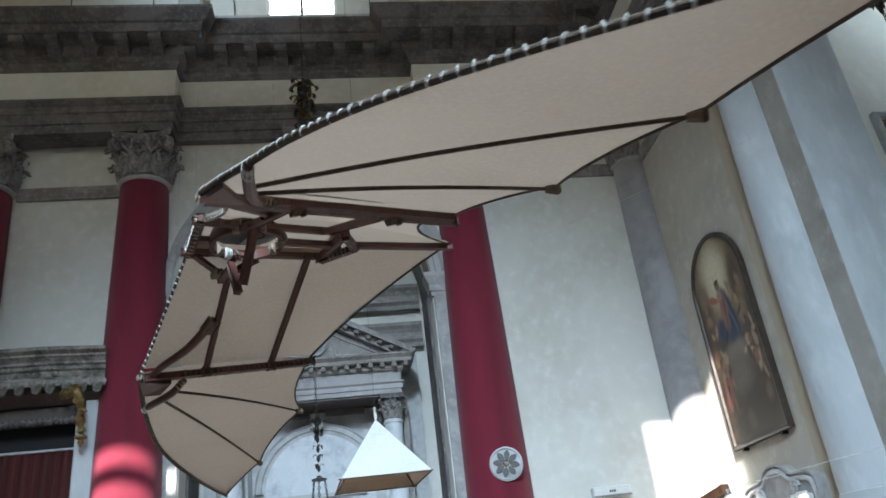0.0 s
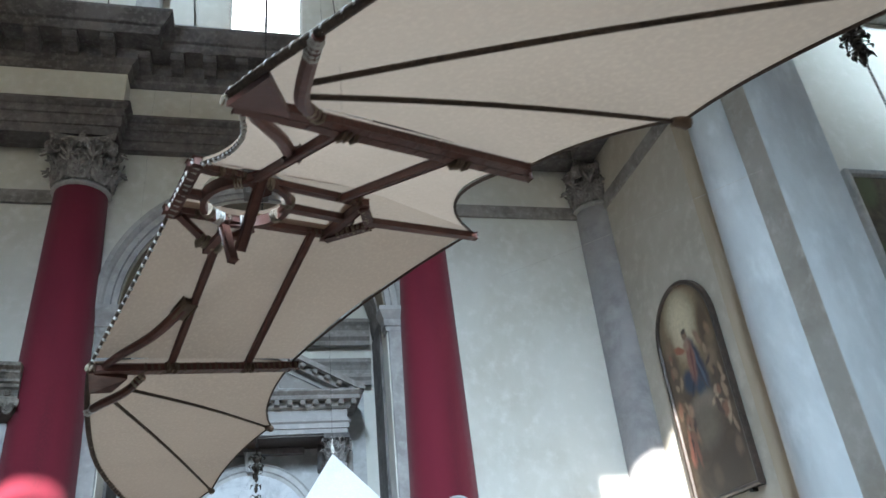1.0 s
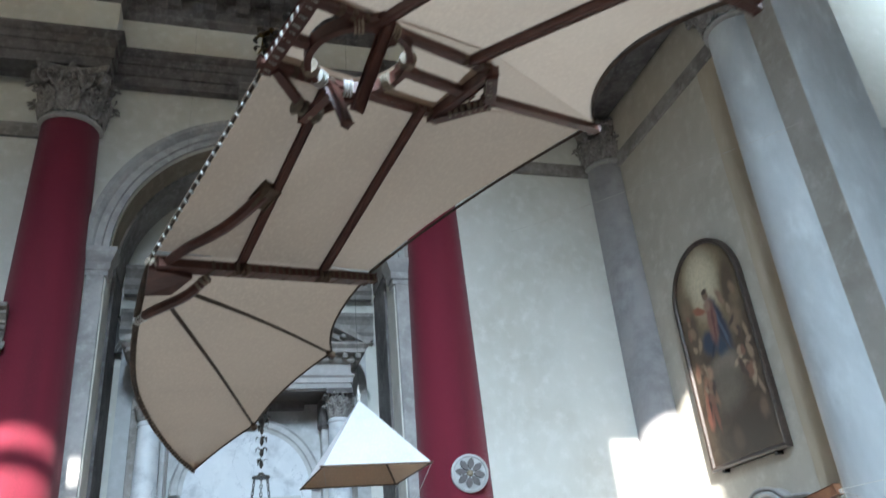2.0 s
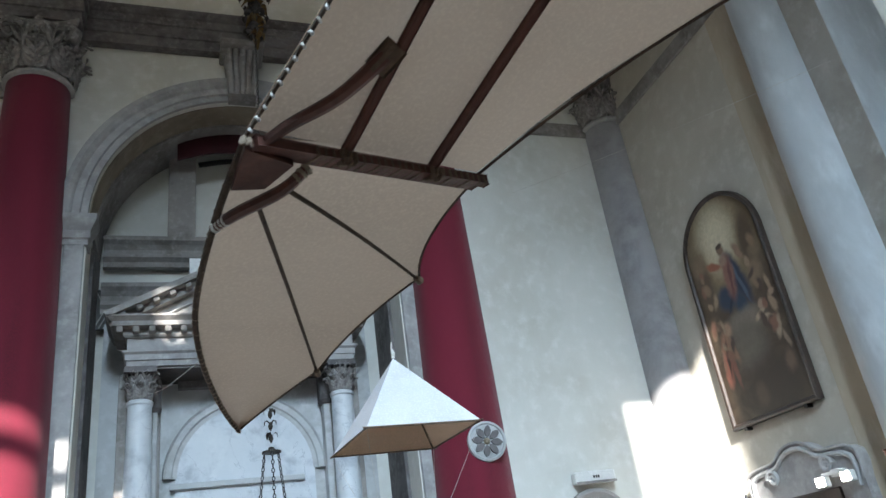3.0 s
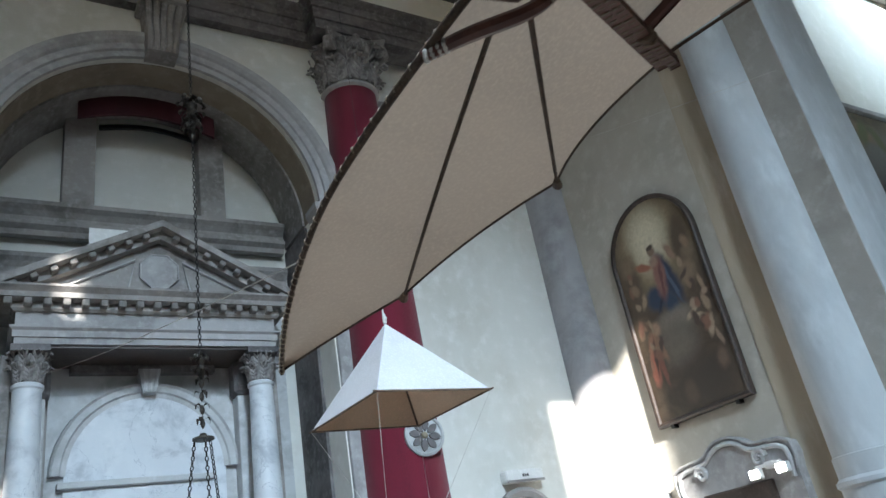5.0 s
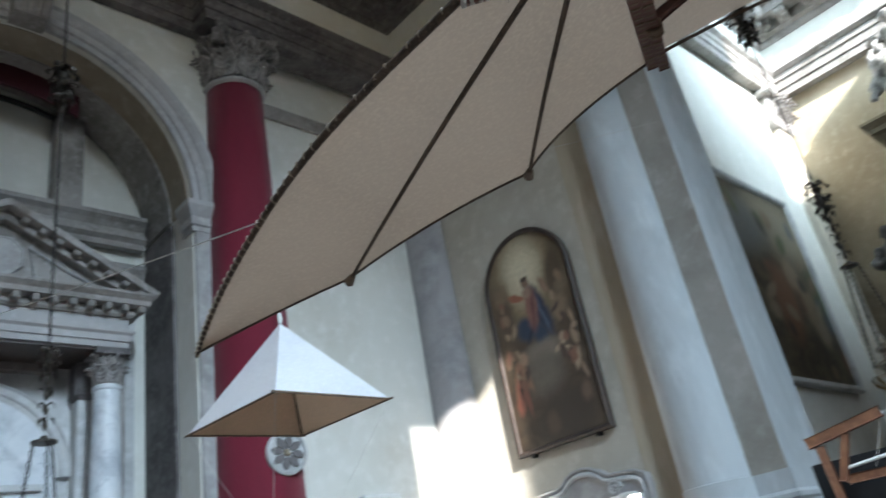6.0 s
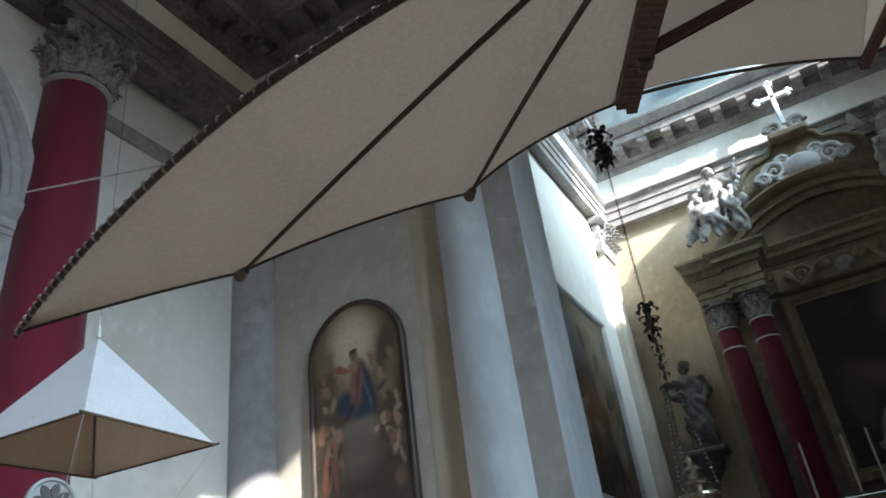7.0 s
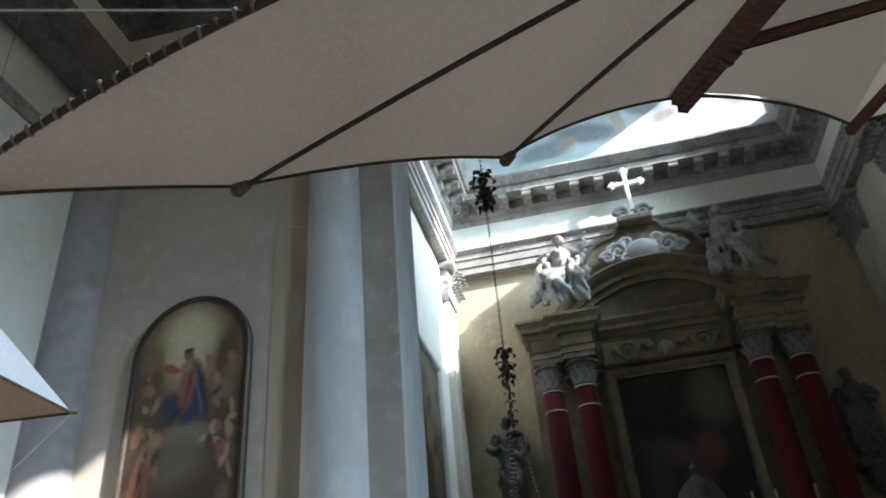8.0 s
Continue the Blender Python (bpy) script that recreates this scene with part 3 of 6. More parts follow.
def skin(rows, name, label):
    """A cloth panel of small thickness over rows of points."""
    bm = bmesh.new()
    g = [[bm.verts.new(p) for p in r] for r in rows]
    for a, b in zip(g, g[1:]):
        for k in range(len(a) - 1):
            bm.faces.new((a[k], a[k + 1], b[k + 1], b[k]))
    bmesh.ops.remove_doubles(bm, verts=bm.verts[:], dist=1e-5)
    return part(name, bm, canvas, glider, label, smooth=True)


TURNS = {}


def turn_mesh(material, square):
    """One turn of binding: a short thick ring (round) or collar (square) of unit size along z."""
    key = (material.name, square)
    if key not in TURNS:
        bm = bmesh.new()
        if square:
            box(bm, -1, 1, -1, 1, -0.5, 0.5)
            bmesh.ops.bevel(bm, geom=bm.edges[:], offset=0.18, segments=1, affect="EDGES")
        else:
            lathe(bm, [(0.0, -0.5), (0.86, -0.5), (1.0, -0.2), (1.0, 0.2), (0.86, 0.5), (0.0, 0.5)], 7)
        TURNS[key] = mesh_of("binding", bm, material, not square)
    return TURNS[key]


def lash(pts, r, w, step, material, name="binding", label="", h=None, lean=12):
    """Turns of cord round a bar, one object each; h: half height, for a squared bar."""
    pts = [Vector(p) for p in pts]
    n = max(1, round(sum((b - a).length for a, b in zip(pts, pts[1:])) / step))
    line = resample(pts, n)
    me = turn_mesh(material, h is not None)
    for i in range(n):
        a, d = line[i].lerp(line[i + 1], 0.5), (line[i + 1] - line[i]).normalized()
        x = Vector((0, 0, 1)).cross(d)
        x = x.normalized() if x.length > 1e-3 else d.orthogonal().normalized()
        y = d.cross(x)
        ob = new(name, me)
        m = Matrix(((x.x, y.x, d.x, a.x), (x.y, y.y, d.y, a.y), (x.z, y.z, d.z, a.z), (0, 0, 0, 1)))
        k = 1 + 0.08 * math.sin(i * 2.3 + step * 40)
        ob.matrix_basis = m @ pose(0, 0, 0, lean * math.sin(i * 1.7), lean, 0) @ Matrix.Diagonal((r * k, (h or r) * k, w, 1))
        ob.parent = glider
        if label:
            tagged(ob, label)


UP = (0, 0, 1)
for s in (1, -1):  # the two wings
    def P(u, v, w):
        return Vector((u, v * s, w))
    side = "near" if s > 0 else "far"
    if s > 0:
        joint, spar_end, hinge = P(-0.176, 1.112, -0.497), P(0.99, 1.204, -0.405), P(-0.108, 1.60, -0.613)
        rib_a, rib_b, tip = P(1.085, 1.861, -0.64), P(0.951, 2.756, -0.886), P(0.812, 3.556, -1.046)
        root_a, root_b, pad = P(0.03, 1.275, -0.565), P(-0.035, 1.365, -0.59), P(0.20, 0.745, -0.285)
        base, fall = -0.613, 0.222
    else:  # this wing is twisted a little, its front edge higher
        joint, spar_end, hinge = P(-0.154, 1.142, -0.329), P(0.985, 1.21, -0.405), P(-0.085, 1.66, -0.475)
        rib_a, rib_b, tip = P(1.105, 1.851, -0.575), P(0.994, 2.716, -0.79), P(0.85, 3.54, -0.96)
        root_a, root_b, pad = P(0.017, 1.311, -0.40), P(0.001, 1.378, -0.405), P(0.254, 0.641, -0.15)
        base, fall = -0.475, 0.255
    tail, nose = P(1.613, 0, 0.0), P(0.0, 0.181, 0.0)

    def edge(u, v):
        return P(u, v, base - fall * (v - abs(hinge.y)))
    # outlines
    lead = bez([joint, joint.lerp(hinge, 0.5) + Vector((-0.006, 0, 0.0)), hinge, edge(-0.03, 1.96), edge(0.068, 2.29), edge(0.215, 2.62), edge(0.42, 2.99), edge(0.638, 3.325), tip], 8)
    core = P(0.4, 2.0, -0.7)
    trail = [*scallop(spar_end, rib_a, core, 0.085), *scallop(rib_a, rib_b, core, 0.055)[1:], *scallop(rib_b, tip, core, 0.03)[1:]]
    front = scallop(nose, joint, P(0.7, 0.7, -0.2), 0.004 if s > 0 else 0.115)
    rear = scallop(tail, spar_end, P(0.5, 0.4, -0.1), 0.05 if s > 0 else 0.19)
    # outer wing, ruled from the leading to the trailing edge
    L, T = resample(lead, 40), resample(trail, 40)
    lift = 0.012
    rows = []
    for i in range(41):
        rows.append([L[i].lerp(T[i], k / 18) + Vector((0, 0, lift + 0.03 * math.sin(math.pi * k / 18))) for k in range(19)])
    skin(rows, "outer_wing_canvas", "beige canvas stretched over ribs")
    # inner wing between the body and the cross spar
    F, R = resample(front, 20), resample(rear, 20)
    rows = []
    for i in range(21):
        f = i / 20
        inner = resample([nose, P(0.8, 0.2, 0.0), tail], 24)
        outer = resample([joint, spar_end], 24)
        row = []
        for k in range(25):
            g = k / 24
            coons = (inner[k].lerp(outer[k], f) + F[i].lerp(R[i], g)
                     - (nose.lerp(tail, g).lerp(joint.lerp(spar_end, g), f)))
            fold = 0.016 * math.sin(math.tau * (3.2 * g + 0.9 * f * f)) * math.exp(-4.5 * g) + 0.010 * math.sin(math.tau * (2.0 * g - 1.1 * f)) * math.exp(-3.5 * (1 - g))
            row.append(coons + Vector((0, 0, 0.034 + (0.02 + fold) * math.sin(math.pi * g) * math.sin(math.pi * f) + 0.8 * fold * math.sin(math.pi * f) * min(1, 4 * g))))
        rows.append(row)
    skin(rows, "inner_wing_canvas", "beige canvas stretched over ribs")
    # cross spar of two timbers, bound with cord
    for off in (-0.019, 0.021):
        a, b2 = joint + Vector((0.02, off * s, -0.03)), spar_end + Vector((0.02 if off < 0 else -0.02, off * s, -0.018))
        part("cross_spar", beam(bmesh.new(), a, b2, 0.030 if s > 0 else 0.024, 0.042 if s > 0 else 0.034), wood_dark, glider)
        lash([a.lerp(b2, 0.2), b2], 0.0175 if s > 0 else 0.0135, 0.016, 0.036, leather if s > 0 else wood_dark, "spar_binding", "tan cord binding" if s > 0 else "dark cord binding", h=0.0235 if s > 0 else 0.0185, lean=5)
    # triangular gusset board at the joint
    bm = bmesh.new()
    tri = [joint + Vector((-0.01, 0, -0.03)), joint + Vector((0.19, 0.03 * s, -0.04)), root_a + Vector((-0.07, 0.0, -0.012)), joint.lerp(hinge, 0.48) + Vector((0.004, 0, -0.012))]
    a, b2 = [bm.verts.new(p) for p in tri], [bm.verts.new(p - Vector((0, 0, 0.025))) for p in tri]
    bm.faces.new(a)
    bm.faces.new(b2[::-1])
    for i in range(4):
        bm.faces.new((a[i], a[(i + 1) % 4], b2[(i + 1) % 4], b2[i]))
    part("gusset", bm, wood_dark, glider, "red-brown wooden gusset board")
    # curved wing arm from the gusset to the hinge
    arm = bez([joint.lerp(spar_end, 0.24) + Vector((0, 0.05 * s, -0.05)), root_a + Vector((0, 0, -0.03)), root_b.lerp(hinge, 0.35) + Vector((-0.01, 0, -0.025)), hinge + Vector((0, 0, -0.012))], 5)
    part("wing_arm", tube(bmesh.new(), arm, 0.028, 8, taper=[0.020 + 0.006 * math.sin(math.pi * i / (len(arm) - 1)) for i in range(len(arm))]), wood_dark, glider, smooth=True)
    lash(arm[-4:], 0.025, 0.016, 0.024, cord_white, "arm_binding", "pale cord binding")
    lash(arm[:4], 0.027, 0.018, 0.03, cord_tan, "arm_binding", "tan cord binding")
    # long ribs
    for a, b2 in ((root_a, rib_a), (root_b, rib_b)):
        a, b2 = a + Vector((0, 0, -0.012)), b2 + Vector((0, 0, -0.006))
        line = [a.lerp(b2, k / 8) + Vector((0, 0, 0.018 * math.sin(math.pi * k / 8))) for k in range(9)]
        part("wing_rib", tube(bmesh.new(), line, 0.013, 8, taper=[0.0105 - 0.003 * k / 8 for k in range(9)]), rope, glider, "slender cord-bound rib", smooth=True)
        part("rib_end", tube(bmesh.new(), [b2 + (a - b2).normalized() * 0.05, b2, b2 - (a - b2).normalized() * 0.012], 0.02, 8, taper=[0.015, 0.024, 0.016]), leather, glider, "bound rib end", smooth=True)
    # leading edge rod with white sewing
    part("leading_edge", tube(bmesh.new(), [p + Vector((0, 0, -0.004)) for p in resample(lead, 46)], 0.015, 8, taper=[0.017 - 0.008 * i / 46 for i in range(47)]), rope, glider, "dark cord-wrapped leading edge", smooth=True)
    lash(resample(lead, 46), 0.0172, 0.012, 0.05, cord_tan if s > 0 else cord_white, "edge_sewing", "pale cord sewing", lean=22)
    part("front_cord", tube(bmesh.new(), [p + Vector((0, 0, 0.008)) for p in resample(front, 18)], 0.009, 6), rope, glider, smooth=True)
    lash(resample(front, 18), 0.0125, 0.010, 0.05, cord_white, "edge_sewing", "white cord sewing", lean=30)
    part("trailing_cord", tube(bmesh.new(), [p + Vector((0, 0, 0.01)) for p in resample(trail, 60)], 0.006, 6), rope, glider, "dark hem cord", smooth=True)
    part("rear_cord", tube(bmesh.new(), [p + Vector((0, 0, 0.02)) for p in resample(rear, 24)], 0.0075, 6), rope, glider, "dark hem cord", smooth=True)
    # arms from the body out to the cross spar
    near_a, near_b = P(0.255, 0.20, -0.03), P(0.71, 0.19, -0.03)
    s_a, s_b = joint.lerp(spar_end, 0.355) + Vector((0, -0.02 * s, 0.0)), joint.lerp(spar_end, 0.74) + Vector((0, -0.02 * s, 0.0))
    part("wing_strut", beam(bmesh.new(), near_a, s_a, 0.025, 0.03), wood_dark, glider)
    part("wing_strut", beam(bmesh.new(), near_b, s_b, 0.025, 0.03), wood_dark, glider)
    for q in (s_a, s_b):
        lash([q + Vector((-0.035, 0.0, -0.03)), q + Vector((0.035, 0.0, -0.03))], 0.036, 0.016, 0.024, leather, "strut_binding", "tan cord binding")
    br = bez([pad + Vector((0, 0, -0.005)), pad.lerp(joint, 0.42) + Vector((0.045, 0, -0.02)), pad.lerp(joint, 0.75) + Vector((0.035, 0, -0.025)), joint + Vector((0.06, -0.02 * s, -0.02))], 6)
    part("curved_brace", tube(bmesh.new(), br, 0.026, 8, taper=[0.030 - 0.010 * i / (len(br) - 1) for i in range(len(br))]), wood_dark, glider, smooth=True)
    part("brace_pad", beam(bmesh.new(), pad + Vector((0.02, -0.04 * s, 0.012)), pad + Vector((-0.012, 0.045 * s, -0.028)), 0.062, 0.045, bevel=0.012), leather, glider, "leather-bound brace pad")
    lash([joint + Vector((-0.03, -0.01 * s, -0.025)), joint + Vector((0.05, 0, -0.025))], 0.019, 0.007, 0.018, cord_tan, "joint_knot", "tan cord lashing")

# body frame
LONG = {1: ((0.0, 0.2, -0.02), (0.83, 0.225, -0.01)), -1: ((0.0, -0.2, -0.01), (0.83, -0.15, -0.01))}
for s in (1, -1):
    a, b2 = LONG[s]
    part("longeron", beam(bmesh.new(), Vector(a) + Vector((-0.04, 0, 0)), b2, 0.028, 0.034), wood_dark, glider)
    lash([Vector(a).lerp(Vector(b2), 0.1), Vector(a).lerp(Vector(b2), 0.36)], 0.025, 0.022, 0.055, leather, "longeron_binding", "tan cord binding")
    lash([Vector(a).lerp(Vector(b2), 0.82), Vector(a).lerp(Vector(b2), 1.0)], 0.025, 0.02, 0.04, leather, "longeron_binding", "tan cord binding")
part("nose_bar", beam(bmesh.new(), (0, -0.23, 0.0), (0, 0.24, -0.02), 0.04, 0.045), wood_dark, glider)
lash([(0, -0.23, 0.0), (0, 0.24, -0.02)], 0.031, 0.007, 0.045, cord_white, "nose_binding", "white cord sewing")
part("cross_bar", beam(bmesh.new(), (0.84, -0.17, -0.02), (0.80, 0.25, -0.02), 0.04, 0.04), wood_dark, glider)
part("fork_arm", beam(bmesh.new(), (0.80, 0.22, -0.035), (0.96, 0.03, -0.03), 0.036, 0.04), wood_dark, glider)
part("fork_arm", beam(bmesh.new(), (0.84, -0.15, -0.035), (0.96, 0.02, -0.03), 0.036, 0.04), wood_dark, glider)
lash([(0.83, 0.17, -0.03), (0.97, 0.02, -0.03)], 0.026, 0.018, 0.03, cord_tan, "fork_binding", "tan cord binding")
lash([(0.84, -0.13, -0.03), (0.93, -0.02, -0.03)], 0.026, 0.018, 0.03, cord_tan, "fork_binding", "tan cord binding")
part("tail_boom", beam(bmesh.new(), (0.93, 0.02, -0.015), (1.63, 0.0, -0.005), 0.03, 0.036), wood_dark, glider)
part("spine", beam(bmesh.new(), (0.47, 0.0, -0.02), (0.86, 0.02, -0.02), 0.03, 0.036), wood_dark, glider)
part("spine", beam(bmesh.new(), (-0.01, 0.02, -0.02), (0.1, 0.02, -0.02), 0.03, 0.036), wood_dark, glider)
# hoop round the pilot's place
bm = bmesh.new()
CX, CY = 0.295, 0.01
rings = []
for k in range(48):
    t = math.tau * k / 48
    d = Vector((math.cos(t), math.sin(t), 0))
    rings.append([bm.verts.new(Vector((CX, CY, -0.02)) + Vector((d.x * r * 1.02, d.y * r * 1.06, z))) for r, z in ((0.182, -0.032), (0.208, -0.032), (0.208, 0.024), (0.182, 0.024))])
for k in range(48):
    a, b2 = rings[k], rings[(k + 1) % 48]
    for j in range(4):
        bm.faces.new((a[j], a[(j + 1) % 4], b2[(j + 1) % 4], b2[j]))
part("hoop", bm, wood_dark, glider, "wide wooden hoop", smooth=True)
for t in (0.4, 1.3, 2.0, 2.4, 4.2, 4.9, 5.9):
    c = Vector((CX + 0.195 * math.cos(t), CY + 0.2 * math.sin(t), -0.025))
    d = Vector((-math.sin(t), math.cos(t), 0))
    for q in (-0.014, 0.0, 0.014):
        part("hoop_binding", tube(bmesh.new(), [c + d * (q - 0.004), c + d * (q + 0.004)], 0.036, 10), cord_white if 1.0 < t < 2.1 else cord_tan, glider, "cord binding")
# hanging grips and foot board
part("grip_post", beam(bmesh.new(), (0.285, -0.24, -0.03), (0.255, -0.01, -0.29), 0.036, 0.03), wood_dark, glider, "hanging wooden grip")
part("grip_post", beam(bmesh.new(), (0.215, 0.10, -0.12), (0.235, 0.035, -0.33), 0.032, 0.03), wood_dark, glider, "hanging wooden grip")
part("grip_arm", beam(bmesh.new(), (0.03, 0.20, -0.04), (0.20, 0.30, -0.12), 0.026, 0.026), wood_dark, glider)
part("grip_arm", beam(bmesh.new(), (0.40, 0.23, -0.04), (0.20, 0.31, -0.13), 0.026, 0.026), wood_dark, glider)
part("grip_arm", beam(bmesh.new(), (0.20, 0.34, -0.14), (0.215, 0.10, -0.15), 0.026, 0.026), wood_dark, glider)
lash([(0.14, 0.29, -0.11), (0.26, 0.29, -0.13)], 0.04, 0.02, 0.03, cord_tan, "grip_binding", "tan cord binding")
part("grip_block", beam(bmesh.new(), (0.24, -0.235, -0.03), (0.33, -0.16, -0.055), 0.05, 0.045), wood_dark, glider)
# body canvas between the longerons, open inside the hoop
bm = bmesh.new()
ring_pts = [Vector((CX + 0.2 * math.cos(math.tau * k / 32), CY + 0.205 * math.sin(math.tau * k / 32), 0.036)) for k in range(32)]
out_pts = []
for k in range(32):
    t = math.tau * k / 32
    c, sn = math.cos(t), math.sin(t)
    f = min((0.30 if c < 0 else 0.56) / max(1e-6, abs(c)), 0.225 / max(1e-6, abs(sn)))
    out_pts.append(Vector((CX + c * f, CY + sn * f, 0.036)))
vi, vo = [bm.verts.new(p) for p in ring_pts], [bm.verts.new(p) for p in out_pts]
for k in range(32):
    bm.faces.new((vi[k], vi[(k + 1) % 32], vo[(k + 1) % 32], vo[k]))
strip = bmesh.new()
rows = [[strip.verts.new((0.8 + 0.813 * k / 10, 0.21 * (1 - k / 10) * w, 0.034)) for w in (-1, 0, 1)] for k in range(10)]
end = strip.verts.new((1.613, 0, 0.034))
for a, b2 in zip(rows, rows[1:]):
    strip.faces.new((a[0], b2[0], b2[1], a[1]))
    strip.faces.new((a[1], b2[1], b2[2], a[2]))
strip.faces.new((rows[-1][0], end, rows[-1][1]))
strip.faces.new((rows[-1][1], end, rows[-1][2]))
part("tail_canvas", strip, canvas, glider, "beige canvas strip over the tail boom")
part("body_canvas", bm, canvas, glider, "beige canvas round the hoop")

# hanging wires, up to the ceiling
for i, q in enumerate(((0.0, 0.0, 0.02), (1.0, 0.0, 0.02), (0.05, 1.5, -0.58), (0.05, -1.5, -0.58))):
    p = glider.matrix_basis @ Vector(q)
    w = part("hanging_wire", tube(bmesh.new(), [p, (p.x, p.y, CEIL)], 0.0004, 4), wire_steel)
    tagged(w, "thin steel wire that holds up the flying machine", "wire", "wires of the flying machine")

# ---- columns ----


def leaf_mesh(name, w, h, curl, material):
    """A lobed acanthus leaf against the bell: ribbed lobes to both sides of a stem, leaning out towards -y and curling over."""
    bm = bmesh.new()

    def stem(t):
        bend = max(0.0, t - 0.6) / 0.4
        return Vector((0, -curl * (0.35 * t + 0.95 * bend ** 1.3), h * (t if t < 0.6 else 0.6 + 0.3 * math.sin(bend * 2.4))))

    line = [stem(k / 10) for k in range(11)]
    tube(bm, line, 0.03, 6, taper=[0.036 - 0.016 * k / 10 for k in range(11)])
    for j in range(5):  # pairs of lobes, each a small curved blade
        t0 = 0.06 + 0.18 * j
        p, q = stem(t0), stem(min(1.0, t0 + 0.26))
        reach = w * 0.5 * (0.95 + 0.15 * math.sin(j * 1.3) - 0.12 * max(0, j - 2))
        for sd in (-1, 1):
            rows = []
            for i in range(6):
                f = i / 5
                c = p.lerp(q, f) + Vector((sd * reach * math.sin(f * 1.6), 0.05 * f * f - 0.03 * math.sin(f * 3.1), 0))
                half = 0.052 * math.sin(0.35 + 2.75 * f) + 0.008
                d = (q - p).normalized()
                rows.append([bm.verts.new(c - d * half), bm.verts.new(c + Vector((0, -0.030 * (1 - 0.4 * f), 0))), bm.verts.new(c + d * half), bm.verts.new(c + Vector((0, 0.02, 0)))])
            for u, v in zip(rows, rows[1:]):
                for k in range(4):
                    bm.faces.new((u[k], u[(k + 1) % 4], v[(k + 1) % 4], v[k]))
            bm.faces.new(rows[0])
            bm.faces.new(rows[-1][::-1])
    me = mesh_of(name, bm, material)
    me.shade_smooth()
    me.set_sharp_from_angle(angle=radians(50))
    return me


def volute_mesh(name, r, material):
    """A ribbon scroll that turns out from the bell to the corner of the abacus, in the plane x = 0, facing -y."""
    bm = bmesh.new()
    pts = [(0.16, -r * 3.3), (0.08, -r * 2.2), (-0.02, -r * 0.9), (-0.6 * r, -0.02)]
    for k in range(22):
        t = k / 21 * 4.0 * math.pi
        q = r * (1 - 0.04 * k)
        pts.append((-r * 1.25 - q * math.sin(t) * 0.95, -r * 0.95 + q * math.cos(t) * 0.95))
    rings = []
    for i, (y, z) in enumerate(pts):
        a, b = pts[max(0, i - 1)], pts[min(len(pts) - 1, i + 1)]
        d = Vector((b[0] - a[0], b[1] - a[1])).normalized() * 0.018
        wd = 0.045 + 0.03 * min(1, i / 5)
        rings.append([bm.verts.new((x, y - d.y * o, z + d.x * o)) for x, o in ((-wd, 1), (-wd * 0.5, 0.3), (wd * 0.5, 0.3), (wd, 1), (wd, -1), (-wd, -1))])
    for a, b in zip(rings, rings[1:]):
        for k in range(6):
            bm.faces.new((a[k], a[(k + 1) % 6], b[(k + 1) % 6], b[k]))
    bm.faces.new(rings[0])
    bm.faces.new(rings[-1][::-1])
    eye = lathe(bmesh.new(), [(0, -0.07), (r * 0.3, -0.06), (r * 0.34, 0), (r * 0.3, 0.06), (0, 0.07)], 10)
    turned(eye, pose(0, -r * 1.25, -r * 0.95, 0, 90, 0))
    tmp = bpy.data.meshes.new("eye")
    eye.to_mesh(tmp)
    eye.free()
    bm.from_mesh(tmp)
    bpy.data.meshes.remove(tmp)
    return mesh_of(name, bm, material, True)


capital_stone = surface("carved_grey_stone", (0.28, 0.26, 0.25), (0.13, 0.12, 0.115), (0.41, 0.395, 0.385), big=3.0, fine=14, rough=0.75, relief=0.35, spread=(0.38, 0.62))
LEAF, LEAF_TALL, SCROLL = (leaf_mesh("leaf", 0.40, 0.42, 0.20, capital_stone), leaf_mesh("leaf_tall", 0.40, 0.70, 0.26, capital_stone), volute_mesh("volute", 0.12, capital_stone))


